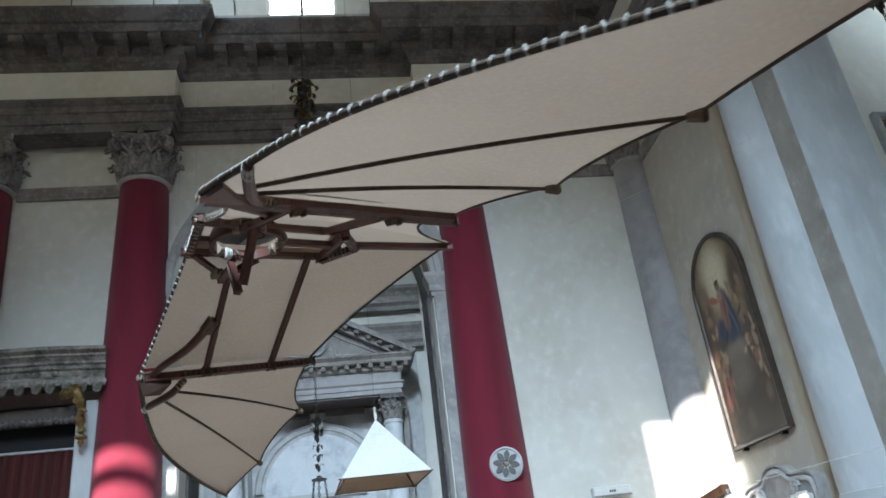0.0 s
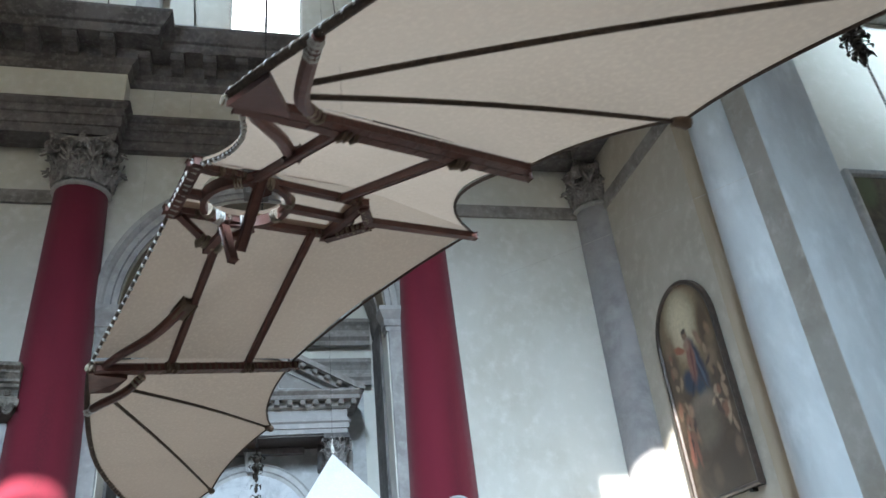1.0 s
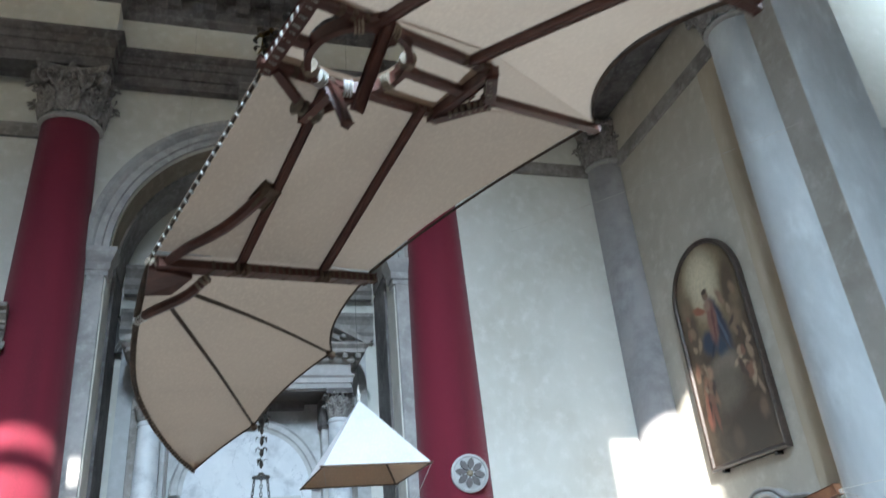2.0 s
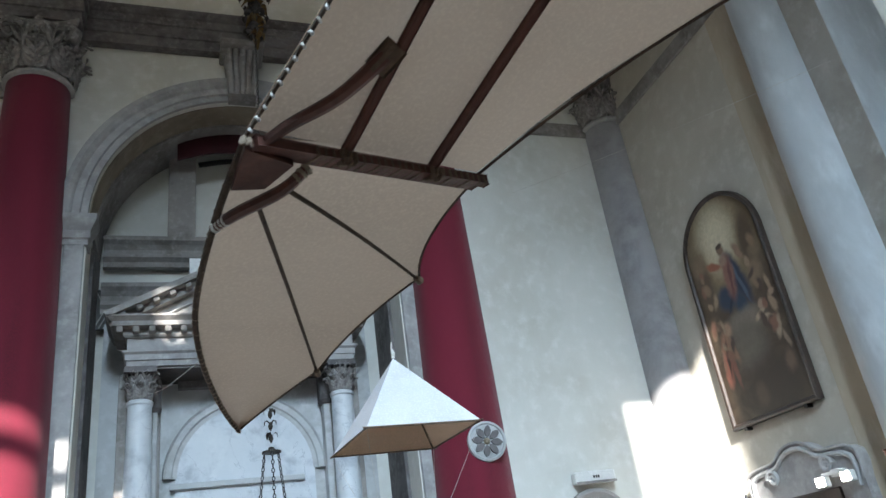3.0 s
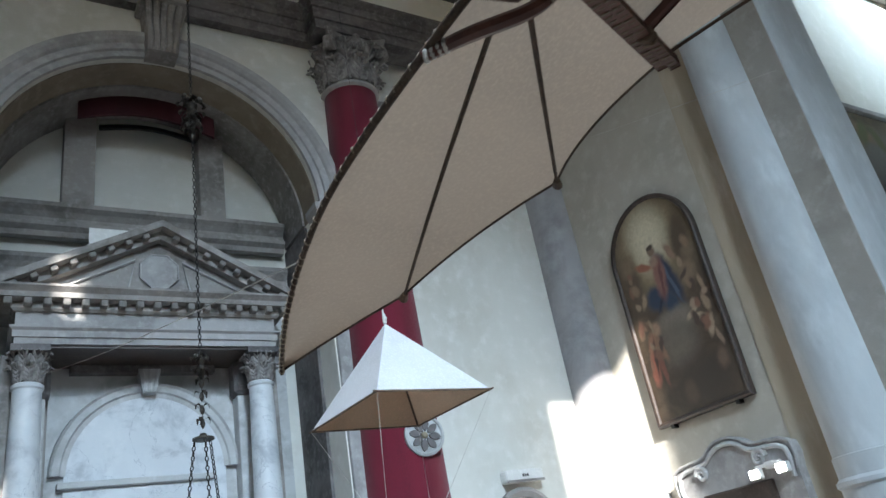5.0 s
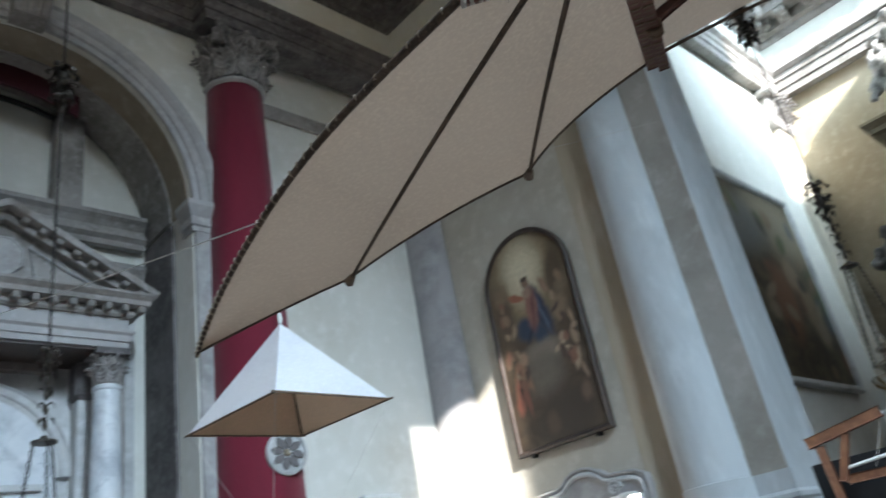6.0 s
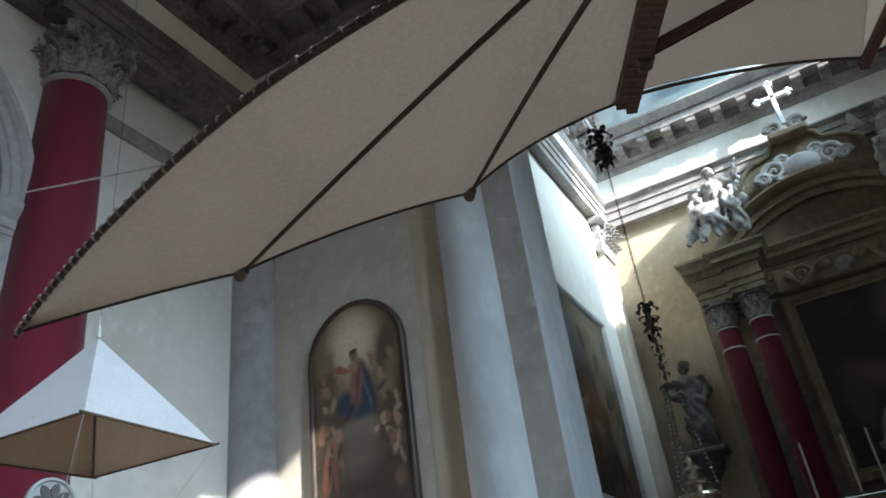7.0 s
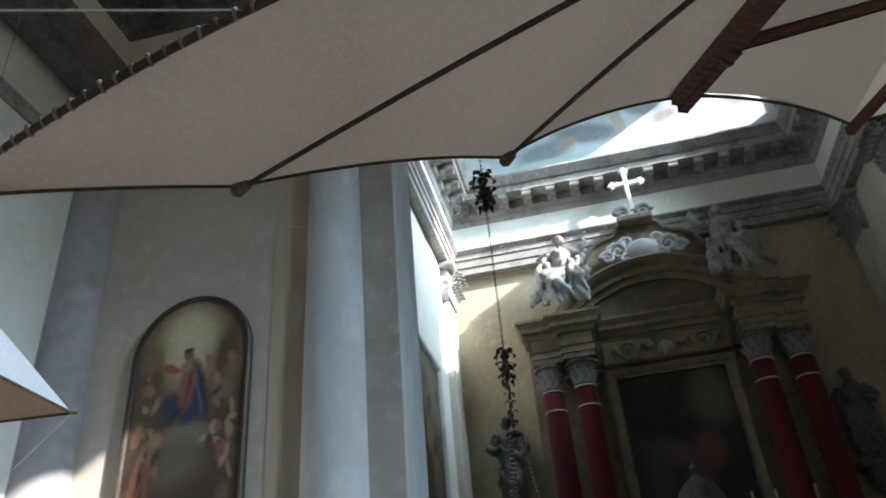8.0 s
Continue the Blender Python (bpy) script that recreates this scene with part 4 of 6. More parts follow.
def capital(parent, z, r, h, material=capital_stone, n=8):
    """A Corinthian capital: bell with astragal, two rings of leaves, corner scrolls and a hollow-sided abacus."""
    part("astragal", lathe(bmesh.new(), [(r * 0.9, z - 0.06), (r * 1.05, z - 0.05), (r * 1.13, z - 0.02), (r * 1.13, z + 0.02), (r * 1.05, z + 0.05), (r * 0.9, z + 0.055)], 32), stone_mid, parent, "pale stone collar", smooth=True)
    bm = lathe(bmesh.new(), [(r * 0.98, z), (r * 0.97, z + h * 0.5), (r * 1.1, z + h * 0.72), (r * 1.34, z + h * 0.88), (0, z + h * 0.88)], 24)
    bell = part("capital", bm, material, parent, "carved leafy capital", smooth=True)
    k = h / 0.9
    for ring, (me, off, zz) in enumerate(((LEAF, 0.0, 0.05), (LEAF_TALL, 0.5, 0.06))):
        for i in range(n):
            a = math.tau * (i + off) / n
            ob = new("leaf", me)
            rr = r * (1.06 - 0.02 * ring)
            ob.matrix_basis = Matrix.Translation((rr * math.sin(a), -rr * math.cos(a), z + zz * k)) @ pose(0, 0, 0, 0, 0, math.degrees(a)) @ Matrix.Diagonal((r / 0.47, r / 0.47, k, 1))
            ob.parent = bell
    for i in range(4):
        a = math.pi / 4 + i * math.pi / 2
        ob = new("volute", SCROLL)
        ob.matrix_basis = Matrix.Translation((r * 1.12 * math.sin(a), -r * 1.12 * math.cos(a), z + h * 0.86)) @ pose(0, 0, 0, 0, 0, math.degrees(a)) @ Matrix.Diagonal((1.1 * r / 0.47, 1.15 * r / 0.47, 1.15 * k, 1))
        ob.parent = bell
    for i in range(8):  # small inner scrolls under the flowers
        a = math.pi / 2 * (i // 2) + (0.27 if i % 2 else -0.27)
        ob = new("inner_scroll", SCROLL)
        ob.matrix_basis = Matrix.Translation((r * 1.0 * math.sin(a), -r * 1.0 * math.cos(a), z + h * 0.84)) @ pose(0, 0, 0, 0, 0, math.degrees(a) + (-62 if i % 2 else 62)) @ Matrix.Diagonal((0.6 * r / 0.47, 0.6 * r / 0.47, 0.6 * k, 1))
        ob.parent = bell
    bm = bmesh.new()
    pts, c = [], r * 1.72
    for i in range(4):
        a = math.pi / 4 + i * math.pi / 2
        p, q = Vector((math.cos(a), math.sin(a))) * c * 1.12, Vector((math.cos(a + math.pi / 2), math.sin(a + math.pi / 2))) * c * 1.12
        mid = (p + q) / 2
        for t in (0.05, 0.2, 0.35, 0.5, 0.65, 0.8, 0.95):
            pts.append(p.lerp(q, t) - mid.normalized() * 0.2 * r / 0.47 * 4 * t * (1 - t))
    lo, hi = [bm.verts.new((p.x * 0.95, p.y * 0.95, z + h * 0.87)) for p in pts], [bm.verts.new((p.x, p.y, z + h)) for p in pts]
    bm.faces.new(lo[::-1])
    bm.faces.new(hi)
    for i in range(len(pts)):
        bm.faces.new((lo[i], lo[(i + 1) % len(pts)], hi[(i + 1) % len(pts)], hi[i]))
    ab = part("abacus", bm, material, bell)
    flower = lathe(bmesh.new(), [(0, -0.05), (0.05, -0.03), (0.07, 0), (0.05, 0.03), (0, 0.04)], 8)
    part("fleuron", turned(flower, Matrix.Translation((0, -c * 0.72, z + h * 0.92)) @ pose(0, 0, 0, 90, 0, 0)), material, bell)
    return bell


def great_column(name, label, x, y, material, group, top_r=0.445, low_r=0.585, cap_material=capital_stone):
    col = thing(name, label, "column", group, at=(x, y, 0))
    prof = [(low_r * 1.02, 1.55), (low_r, 1.6)] + [(low_r + (top_r - low_r) * t ** 1.4, 1.6 + 8.1 * t) for t in (0.12, 0.25, 0.4, 0.55, 0.7, 0.85, 1.0)] + [(top_r * 0.95, 9.73)]
    bm = lathe(bmesh.new(), prof, 40)
    part("shaft", bm, material, col, "shaft wrapped in crimson cloth" if material == red_cloth else "", smooth=True)
    part("base", lathe(bmesh.new(), [(0, 1.2), (low_r * 1.35, 1.2), (low_r * 1.35, 1.32), (low_r * 1.3, 1.36), (low_r * 1.12, 1.42), (low_r * 1.12, 1.46), (low_r * 1.2, 1.5), (low_r * 1.16, 1.55), (low_r * 0.9, 1.57)], 32), stone_pale, col, smooth=True)
    part("pedestal", boxed(-low_r * 1.4, low_r * 1.4, -low_r * 1.4, low_r * 1.4, 0, 1.2, bevel=0.02), stone_pale, col)
    capital(col, 9.74, top_r, 1.0, cap_material)
    return col


for x in (-5.37, -2.485, 3.667):
    great_column("column", "tall column wrapped in crimson cloth under a carved grey capital", x, 13.93, red_cloth, "crimson-wrapped columns")
great_column("corner_column", "bare grey stone column set into the corner", 7.5, 13.95, corner_stone, "grey stone columns", 0.42, 0.47)
great_column("pier_column", "pale limewashed half column on the chancel pier", 7.66, 9.80, pier_paint, "grey stone columns", 0.40, 0.47, pier_paint)

pier_foot = thing("pier_foot", "pale limewashed foot of the pier with a moulded ledge", "pier base", kind="structure")
part("drum", lathe(bmesh.new(), [(0.0, 0), (0.50, 0), (0.50, 2.08), (0.535, 2.11), (0.535, 2.16), (0.485, 2.20), (0.485, 2.435), (0.46, 2.45), (0.0, 2.45)], 40, at=(7.66, 9.80, 0)), pier_paint, pier_foot, smooth=True)
part("ledge", run(bmesh.new(), [(-0.2, 0.0), (0.025, 0.0), (0.025, 2.08), (0.055, 2.11), (0.055, 2.16), (0.015, 2.20), (0.015, 2.435), (-0.2, 2.45)], [(7.57, 9.5), (7.57, 8.87), (8.66, 8.87)]), pier_paint, pier_foot)

# ---- the side altar in the recess ----
AX, AY = 0.55, 14.42
altar = thing("side_altar", "grey marble side altar with columns and a triangular pediment", "altar")
part("back_wall", boxed(-1.5, 2.62, 15.05, 15.3, 0, 6.4, bevel=0.0), stone_pale, altar)
for s in (-1, 1):
    xc = AX + s * 1.46
    bm = lathe(bmesh.new(), [(0.2, 1.7), (0.195, 3.0), (0.165, 4.88), (0.185, 4.9), (0.185, 4.94), (0.16, 4.96)], 24, at=(xc, AY, 0))
    part("column_shaft", bm, marble, altar, "white marble column shaft", smooth=True)
    part("column_base", lathe(bmesh.new(), [(0.27, 1.45), (0.27, 1.55), (0.22, 1.6), (0.25, 1.66), (0.2, 1.7)], 24, at=(xc, AY, 0)), marble, altar, smooth=True)
    part("pedestal", boxed(xc - 0.32, xc + 0.32, AY - 0.32, 15.06, 0, 1.45, bevel=0.02), stone_pale, altar)
    holder = part("capital_block", boxed(xc - 0.22, xc + 0.22, AY - 0.22, AY + 0.22, 5.34, 5.425), stone_dark, altar)
    # small leafy capital
    for ring, (zz, hh) in enumerate(((4.96, 0.22), (5.06, 0.28))):
        for i in range(8):
            a = math.tau * (i + 0.5 * ring) / 8
            ob = new("leaf", LEAF)
            ob.matrix_basis = Matrix.Translation((xc + 0.15 * math.sin(a), AY - 0.15 * math.cos(a), zz)) @ pose(0, 0, 0, 0, 0, math.degrees(a)) @ Matrix.Diagonal((0.42, 0.5, hh / 0.36, 1))
            ob.parent = holder
    part("rear_pilaster", boxed(xc - s * 0.05 + min(0, s * 0.36), xc - s * 0.05 + max(0, s * 0.36), 14.62, 15.06, 0, 5.42, bevel=0.01), stone, altar)
    part("inner_pilaster", boxed(xc - s * 0.1 - 0.13, xc - s * 0.1 + 0.13, 14.8, 15.06, 0, 4.9, bevel=0.01), stone_pale, altar)
    part("pilaster_capital", boxed(xc - s * 0.1 - 0.18, xc - s * 0.1 + 0.18, 14.72, 15.06, 4.9, 5.42, bevel=0.05), stone_dark, altar)
E_ARCHI = [(-0.75, 5.42), (0, 5.42), (0, 5.506), (0.025, 5.506), (0.025, 5.592), (0.06, 5.621), (0.06, 5.649), (-0.75, 5.649)]
E_FR = [(-0.75, 5.649), (0.0, 5.649), (0.0, 5.843), (-0.75, 5.843)]
E_CO = [(-0.75, 5.843), (0.03, 5.843), (0.06, 5.879), (0.06, 5.965), (0.2, 5.972), (0.21, 6.037), (0.28, 6.094), (0.28, 6.123), (-0.75, 6.13)]
line = [(-1.1, 15.1), (-1.1, 14.2), (2.2, 14.2), (2.2, 15.1)]
part("architrave", run(bmesh.new(), E_ARCHI, line), stone_mid, altar)
part("frieze", run(bmesh.new(), E_FR, line), stone_mid, altar)
cornice = part("cornice", run(bmesh.new(), E_CO, line), stone, altar)
# Two dark sheets paint the shade under the entablature.
part("soffit", boxed(-0.70, 1.80, 14.24, 15.04, 5.385, 5.416), frame_wood, altar, "brown sheet painting the shade between the capitals")
part("soffit", boxed(-0.4, 1.5, 14.9, 15.06, 5.28, 5.43), stone_dark, altar, "dark stone soffit with shade painted in")
DENT = mesh_of("bracket", boxed(-0.045, 0.045, -0.13, 0.0, -0.09, 0.0, bevel=0.01), stone)
for i in range(17):
    ob = new("bracket", DENT)
    ob.matrix_basis = pose(-1.2 + 0.219 * i, 14.14, 5.969)
    ob.parent = cornice
# pediment: raking cornices over a panelled field
APEX = (AX + 0.06, 7.15)
for s, xe in ((-1, -1.40), (1, 2.50)):
    xa, za = xe, 6.13
    d = Vector((APEX[0] - xa, APEX[1] - za))
    nrm = Vector((-d.y, d.x)).normalized() * (1 if s < 0 else -1)
    def rail(w0, w1, y0, y1):
        p = [Vector((xa, za)) + nrm * w0, Vector(APEX) + nrm * w0 * 1.0, Vector(APEX) + nrm * w1, Vector((xa, za)) + nrm * w1]
        p[1].x = p[2].x = APEX[0]
        p[1].y, p[2].y = APEX[1] + w0 * 1.12, APEX[1] + w1 * 1.12
        return slab(bmesh.new(), [(q.x, q.y) for q in p], y0, y1)
    part("raking_cornice", rail(-0.06, 0.03, 13.92, 14.9), stone, altar)
    part("raking_cornice", rail(-0.17, -0.06, 14.08, 14.9), stone, altar)
    ang = math.degrees(math.atan2(d.y, d.x))
    for i in range(1, 9):
        q = Vector((xa, za)).lerp(Vector(APEX), i / 9.0)
        ob = new("bracket", DENT)
        ob.matrix_basis = pose(q.x, 14.09, q.y - 0.075, 0, -ang if s < 0 else 180 - ang, 0) @ Matrix.Diagonal((1, 1, 0.8, 1))
        ob.parent = altar
part("tympanum", slab(bmesh.new(), [(-1.2, 6.12), (2.3, 6.12), (APEX[0], 7.07)], 14.22, 14.9), stone, altar)
for pts in (((0.2, 6.22), (-0.55, 6.22), (0.30, 6.66), (0.2, 6.22)), ((1.02, 6.22), (1.77, 6.22), (0.92, 6.66), (1.02, 6.22))):
    part("panel_moulding", tube(bmesh.new(), [(x, 14.2, z) for x, z in pts], 0.022, 6), stone_mid, altar)
octo = [(AX + 0.06 + 0.27 * math.cos(math.pi / 8 + k * math.pi / 4), 6.50 + 0.27 * math.sin(math.pi / 8 + k * math.pi / 4)) for k in range(8)]
part("octagon_panel", slab(bmesh.new(), octo, 14.185, 14.25), stone_mid, altar)
part("octagon_rim", tube(bmesh.new(), [(x, 14.19, z) for x, z in octo + octo[:1]], 0.018, 6), stone_mid, altar)
# blind arch
IAX, IAZ = 0.60, 3.95
part("arch_panel", slab(bmesh.new(), [(IAX - 1.02, 0.9), (IAX + 1.02, 0.9), *[(IAX + 1.02 * math.cos(math.pi * k / 24), IAZ + 1.02 * math.sin(math.pi * k / 24)) for k in range(25)]], 15.0, 15.06), marble, altar, "veined white marble panel")
part("archivolt", arc_sweep(bmesh.new(), [(1.0, 0), (1.0, 0.05), (1.06, 0.06), (1.08, 0.09), (1.16, 0.09), (1.19, 0.12), (1.21, 0.0)], IAX, IAZ, 15.05, 0, math.pi, 30), stone_pale, altar, smooth=False)
bm = slab(bmesh.new(), [(IAX - 0.09, 4.98), (IAX + 0.09, 4.98), (IAX + 0.15, 5.32), (IAX - 0.15, 5.32)], 14.86, 15.05)
for k in range(3):
    tube(bm, [(IAX - 0.06 + 0.06 * k, 14.86, 4.99), (IAX - 0.1 + 0.1 * k, 14.86, 5.31)], 0.025, 6)
part("keystone", bm, stone_pale, altar)
part("shelf", boxed(-0.5, 1.45, 14.93, 15.05, 3.78, 3.86, bevel=0.01), stone_pale, altar)
for s in (-1, 1):
    part("frame_moulding", boxed(IAX + s * 1.27 - 0.03, IAX + s * 1.27 + 0.03, 15.0, 15.06, 1, 5.24, bevel=0.01), stone, altar)

altar.location.y = 0.3

# upper part of the recess: shelf mouldings, piers, lunette panels, red pelmet
rec = thing("recess_wall", "grey plaster wall of the recess with mouldings and plain piers", "wall decoration", kind="structure")
SH = [(-0.1, 7.42), (0.03, 7.42), (0.05, 7.5), (0.12, 7.56), (0.12, 7.62), (0.05, 7.64), (0.05, 7.72), (0.1, 7.8), (0.16, 7.86), (0.16, 7.93), (-0.1, 7.95)]
part("moulding", run(bmesh.new(), SH, [(-1.58, 15.45), (2.8, 15.45)]), stone, rec)
SH2 = [(o * 0.7, z - 0.82) for o, z in SH]
part("moulding", run(bmesh.new(), SH2, [(-1.58, 15.45), (2.8, 15.45)]), stone, rec)
for xa, xb in ((-0.6, -0.15), (1.42, 1.83)):
    part("pier", boxed(xa, xb, 15.32, 15.62, 7.93, 9.62, bevel=0.01), stone, rec)
part("black_rail", tube(bmesh.new(), [(-0.1 + 1.5 * t, 15.38, 9.42 + 0.12 * math.sin(math.pi * t)) for t in [k / 12 for k in range(13)]], 0.05, 6), iron, rec)
pel = bmesh.new()
rows = []
for k in range(37):
    t = k / 36
    x, zt = -0.46 + 2.05 * t, 9.47 + 0.36 * math.sin(math.pi * (0.12 + 0.76 * t))
    y = 14.92 + 0.005 * math.sin(k * 2.1)
    rows.append([pel.verts.new((x, y, zt)), pel.verts.new((x, y - 0.012, zt - 0.2)), pel.verts.new((x, y, zt - 0.38)), pel.verts.new((x, y + 0.05, zt - 0.38)), pel.verts.new((x, y + 0.05, zt))])
for a, b2 in zip(rows, rows[1:]):
    for k in range(5):
        pel.faces.new((a[k], a[(k + 1) % 5], b2[(k + 1) % 5], b2[k]))
tagged(part("curtain_pelmet", pel, red_dark, smooth=True), "dark red cloth pelmet bowed over the side altar", "pelmet")
# lattice grille in the recess
gr = thing("lattice_grille", "dark iron lattice grille beside the pediment", "grille")
part("frame", boxed(-1.66, -1.02, 15.43, 15.5, 6.35, 7.02), iron, gr)
bm = bmesh.new()
for k in range(10):
    t = k / 9
    tube(bm, [(-1.66 + 0.64 * t, 15.42, 6.35), (-1.66 + 0.64 * max(0, min(1, t + 0.5)), 15.42, 7.02)], 0.008, 4)
    tube(bm, [(-1.66 + 0.64 * t, 15.42, 7.02), (-1.66 + 0.64 * max(0, min(1, t + 0.5)), 15.42, 6.35)], 0.008, 4)
part("lattice", bm, stone, gr)
tagged(part("white_card", boxed(-0.25, 0.35, 14.95, 14.97, 7.02, 7.36), paint_white), "plain white board behind the pediment", "board")

# ---- the canopied box between the columns ----
canopy_stone = surface("dirty_carved_stone", (0.27, 0.25, 0.22), (0.09, 0.08, 0.068), (0.40, 0.38, 0.35), big=3.5, fine=12, rough=0.75, relief=0.5, spread=(0.36, 0.62))
cab = thing("canopied_box", "carved stone canopy with scalloped valance over a faded red curtain", "canopy")
hexa = [(-5.3, 13.95), (-4.95, 13.3), (-3.70, 13.3), (-2.80, 13.43)]
CA = [(-0.3, 6.0), (0.02, 6.0), (0.02, 6.03), (0.06, 6.05), (0.06, 6.09), (0.12, 6.16), (0.14, 6.16), (0.14, 6.20), (0.22, 6.24), (0.22, 6.30), (0.0, 6.34), (-0.3, 6.36)]
part("cornice", run(bmesh.new(), CA, hexa), canopy_stone, cab)
part("roof", slab(bmesh.new(), [(-5.2, 6.24), (-2.95, 6.24), (-2.95, 6.30), (-5.2, 6.30)], 13.4, 14.04), canopy_stone, cab)
part("band", run(bmesh.new(), [(-0.3, 5.74), (-0.02, 5.74), (0.02, 5.78), (0.02, 5.82), (-0.01, 5.84), (-0.01, 5.94), (0.03, 5.97), (0.03, 6.0), (-0.3, 6.0)], hexa), canopy_stone, cab)
for x, y, a in along(hexa, 0.31, 0.02, 0.14):  # carved rosettes on the band
    part("rosette", turned(lathe(bmesh.new(), [(0, -0.03), (0.02, -0.028), (0.03, -0.012), (0.045, -0.02), (0.055, 0.0), (0.0, 0.02)], 10), pose(x, y, 5.89, 0, 0, a) @ pose(0, 0, 0, -90, 0, 0)), canopy_stone, cab, smooth=True)
SC = bmesh.new()
drop = [(-0.135, 0.06), (0.135, 0.06), (0.135, 0.0), (0.118, -0.05), (0.085, -0.035), (0.07, -0.075), (0.062, -0.125), (0.03, -0.16), (0.0, -0.172), (-0.03, -0.16), (-0.062, -0.125), (-0.07, -0.075), (-0.085, -0.035), (-0.118, -0.05), (-0.135, 0.0)]
slab(SC, drop[::-1], -0.035, 0.02)
tube(SC, [(x * 0.72, -0.04, z * 0.72 + 0.01) for x, z in drop[3:14]], 0.012, 5)
SCM = mesh_of("scallop", SC, canopy_stone)
for x, y, a in along(hexa, 0.27, 0.03, 0.1):
    ob = new("scallop", SCM)
    ob.matrix_basis = pose(x, y, 5.72, 0, 0, a)
    ob.parent = cab
# Dark colour here stands in for the shade beneath the canopy.
part("shade_soffit", run(bmesh.new(), [(-0.5, 5.42), (-0.3, 5.45), (-0.1, 5.6), (-0.05, 5.735), (-0.5, 5.735)], hexa), frame_wood, cab, "dark underside with the canopy's shade painted in")
fringe = bmesh.new()
for k in range(16):
    lathe(fringe, [(0, 0.06), (0.035, 0.03), (0.05, -0.01), (0.03, -0.05), (0, -0.07)], 8, at=(-4.62 + 0.086 * k, 13.66, 5.2 + 0.012 * math.sin(k * 2.2)))
part("fringe", fringe, stone_dark, cab, "grey tasselled fringe", smooth=True)
part("fringe_board", boxed(-4.66, -3.26, 13.68, 13.98, 5.2, 5.46), frame_wood, cab)
bm = bez([(-3.42, 13.34, 5.52), (-3.26, 13.26, 5.54), (-3.13, 13.24, 5.48), (-3.09, 13.30, 5.3), (-3.11, 13.36, 5.1), (-3.09, 13.40, 4.92)], 5)
bracket = part("bracket", tube(bmesh.new(), bm, 0.06, 8, taper=[0.045 + 0.035 * math.sin(i * 0.55) ** 2 + 0.02 * (i < 14) for i in range(len(bm))]), gilt, cab, "gilded carved bracket", smooth=True)
part("pendant", lathe(bmesh.new(), [(0, 0.1), (0.05, 0.08), (0.03, 0.04), (0.10, 0.01), (0.10, -0.02), (0.04, -0.05), (0.055, -0.09), (0.02, -0.15), (0, -0.17)], 12, at=(-3.09, 13.41, 4.84)), gilt, bracket, smooth=True)
for q in ((-3.3, 13.25, 5.55), (-3.18, 13.22, 5.6), (-3.14, 13.22, 5.38), (-3.06, 13.26, 5.2)):
    part("curl", tube(bmesh.new(), [(q[0] + 0.07 * (1 - k / 12) * math.cos(k * 0.7), q[1], q[2] + 0.07 * (1 - k / 12) * math.sin(k * 0.7)) for k in range(12)], 0.022, 6), gilt, bracket, smooth=True)
part("jamb", boxed(-3.26, -2.93, 13.62, 14.06, 0, 5.5, bevel=0.02), pier_paint, cab, "blue-grey jamb")
part("jamb", boxed(-4.95, -4.66, 13.62, 14.06, 0, 5.5, bevel=0.02), pier_paint, cab, "blue-grey jamb")
# Black sheet that paints the shade behind the curtain.
part("recess_shade", boxed(-4.66, -3.24, 13.98, 14.05, 0, 5.5), black_panel, cab)
bm = bmesh.new()
rows = [[bm.verts.new((-4.64 + 1.38 * k / 60, 13.86 + 0.035 * math.sin(k * 0.9) + 0.012 * math.sin(k * 2.3), z)) for k in range(61)] for z in (0.3, 1.6, 3.0, 4.1, 4.75)]
for a, b2 in zip(rows, rows[1:]):
    for k in range(60):
        bm.faces.new((a[k], a[k + 1], b2[k + 1], b2[k]))
part("curtain", bm, red_curtain, cab, "faded red curtain in folds", smooth=True)
part("curtain_rail", tube(bmesh.new(), [(-4.66, 13.84, 4.76), (-3.24, 13.84, 4.76)], 0.022, 8), stone_pale, cab)

# ---- paintings on the walls ----


def arched(w, h, n=20):
    """The outline of a picture with a round head; w across, h in all."""
    r = w / 2
    return [(-r, 0), (r, 0), *[(r * math.cos(math.pi * k / n), h - r + r * math.sin(math.pi * k / n)) for k in range(n + 1)]]


def framed(bm, outline, prof):
    """A moulding of (inwards, out) round an outline of (x, z), facing -y."""
    n, rings = len(outline), []
    P = [Vector(p) for p in outline]
    for i in range(n):
        a, b = (P[i] - P[i - 1]).normalized(), (P[(i + 1) % n] - P[i]).normalized()
        na, nb = Vector((-a.y, a.x)), Vector((-b.y, b.x))
        m = na + nb
        m = m / max(0.3, m.dot(na))
        rings.append([bm.verts.new((P[i].x + m.x * o, -d, P[i].y + m.y * o)) for o, d in prof])
    for i in range(n):
        a, b = rings[i], rings[(i + 1) % n]
        for j in range(len(prof)):
            k = (j + 1) % len(prof)
            bm.faces.new((a[j], a[k], b[k], b[j]))
    return bm


TURN_P = pose(0, 0, 0, 0, 0, -90)  # what faces -y comes to face -x
rnd = random.Random(8)
crowd = []
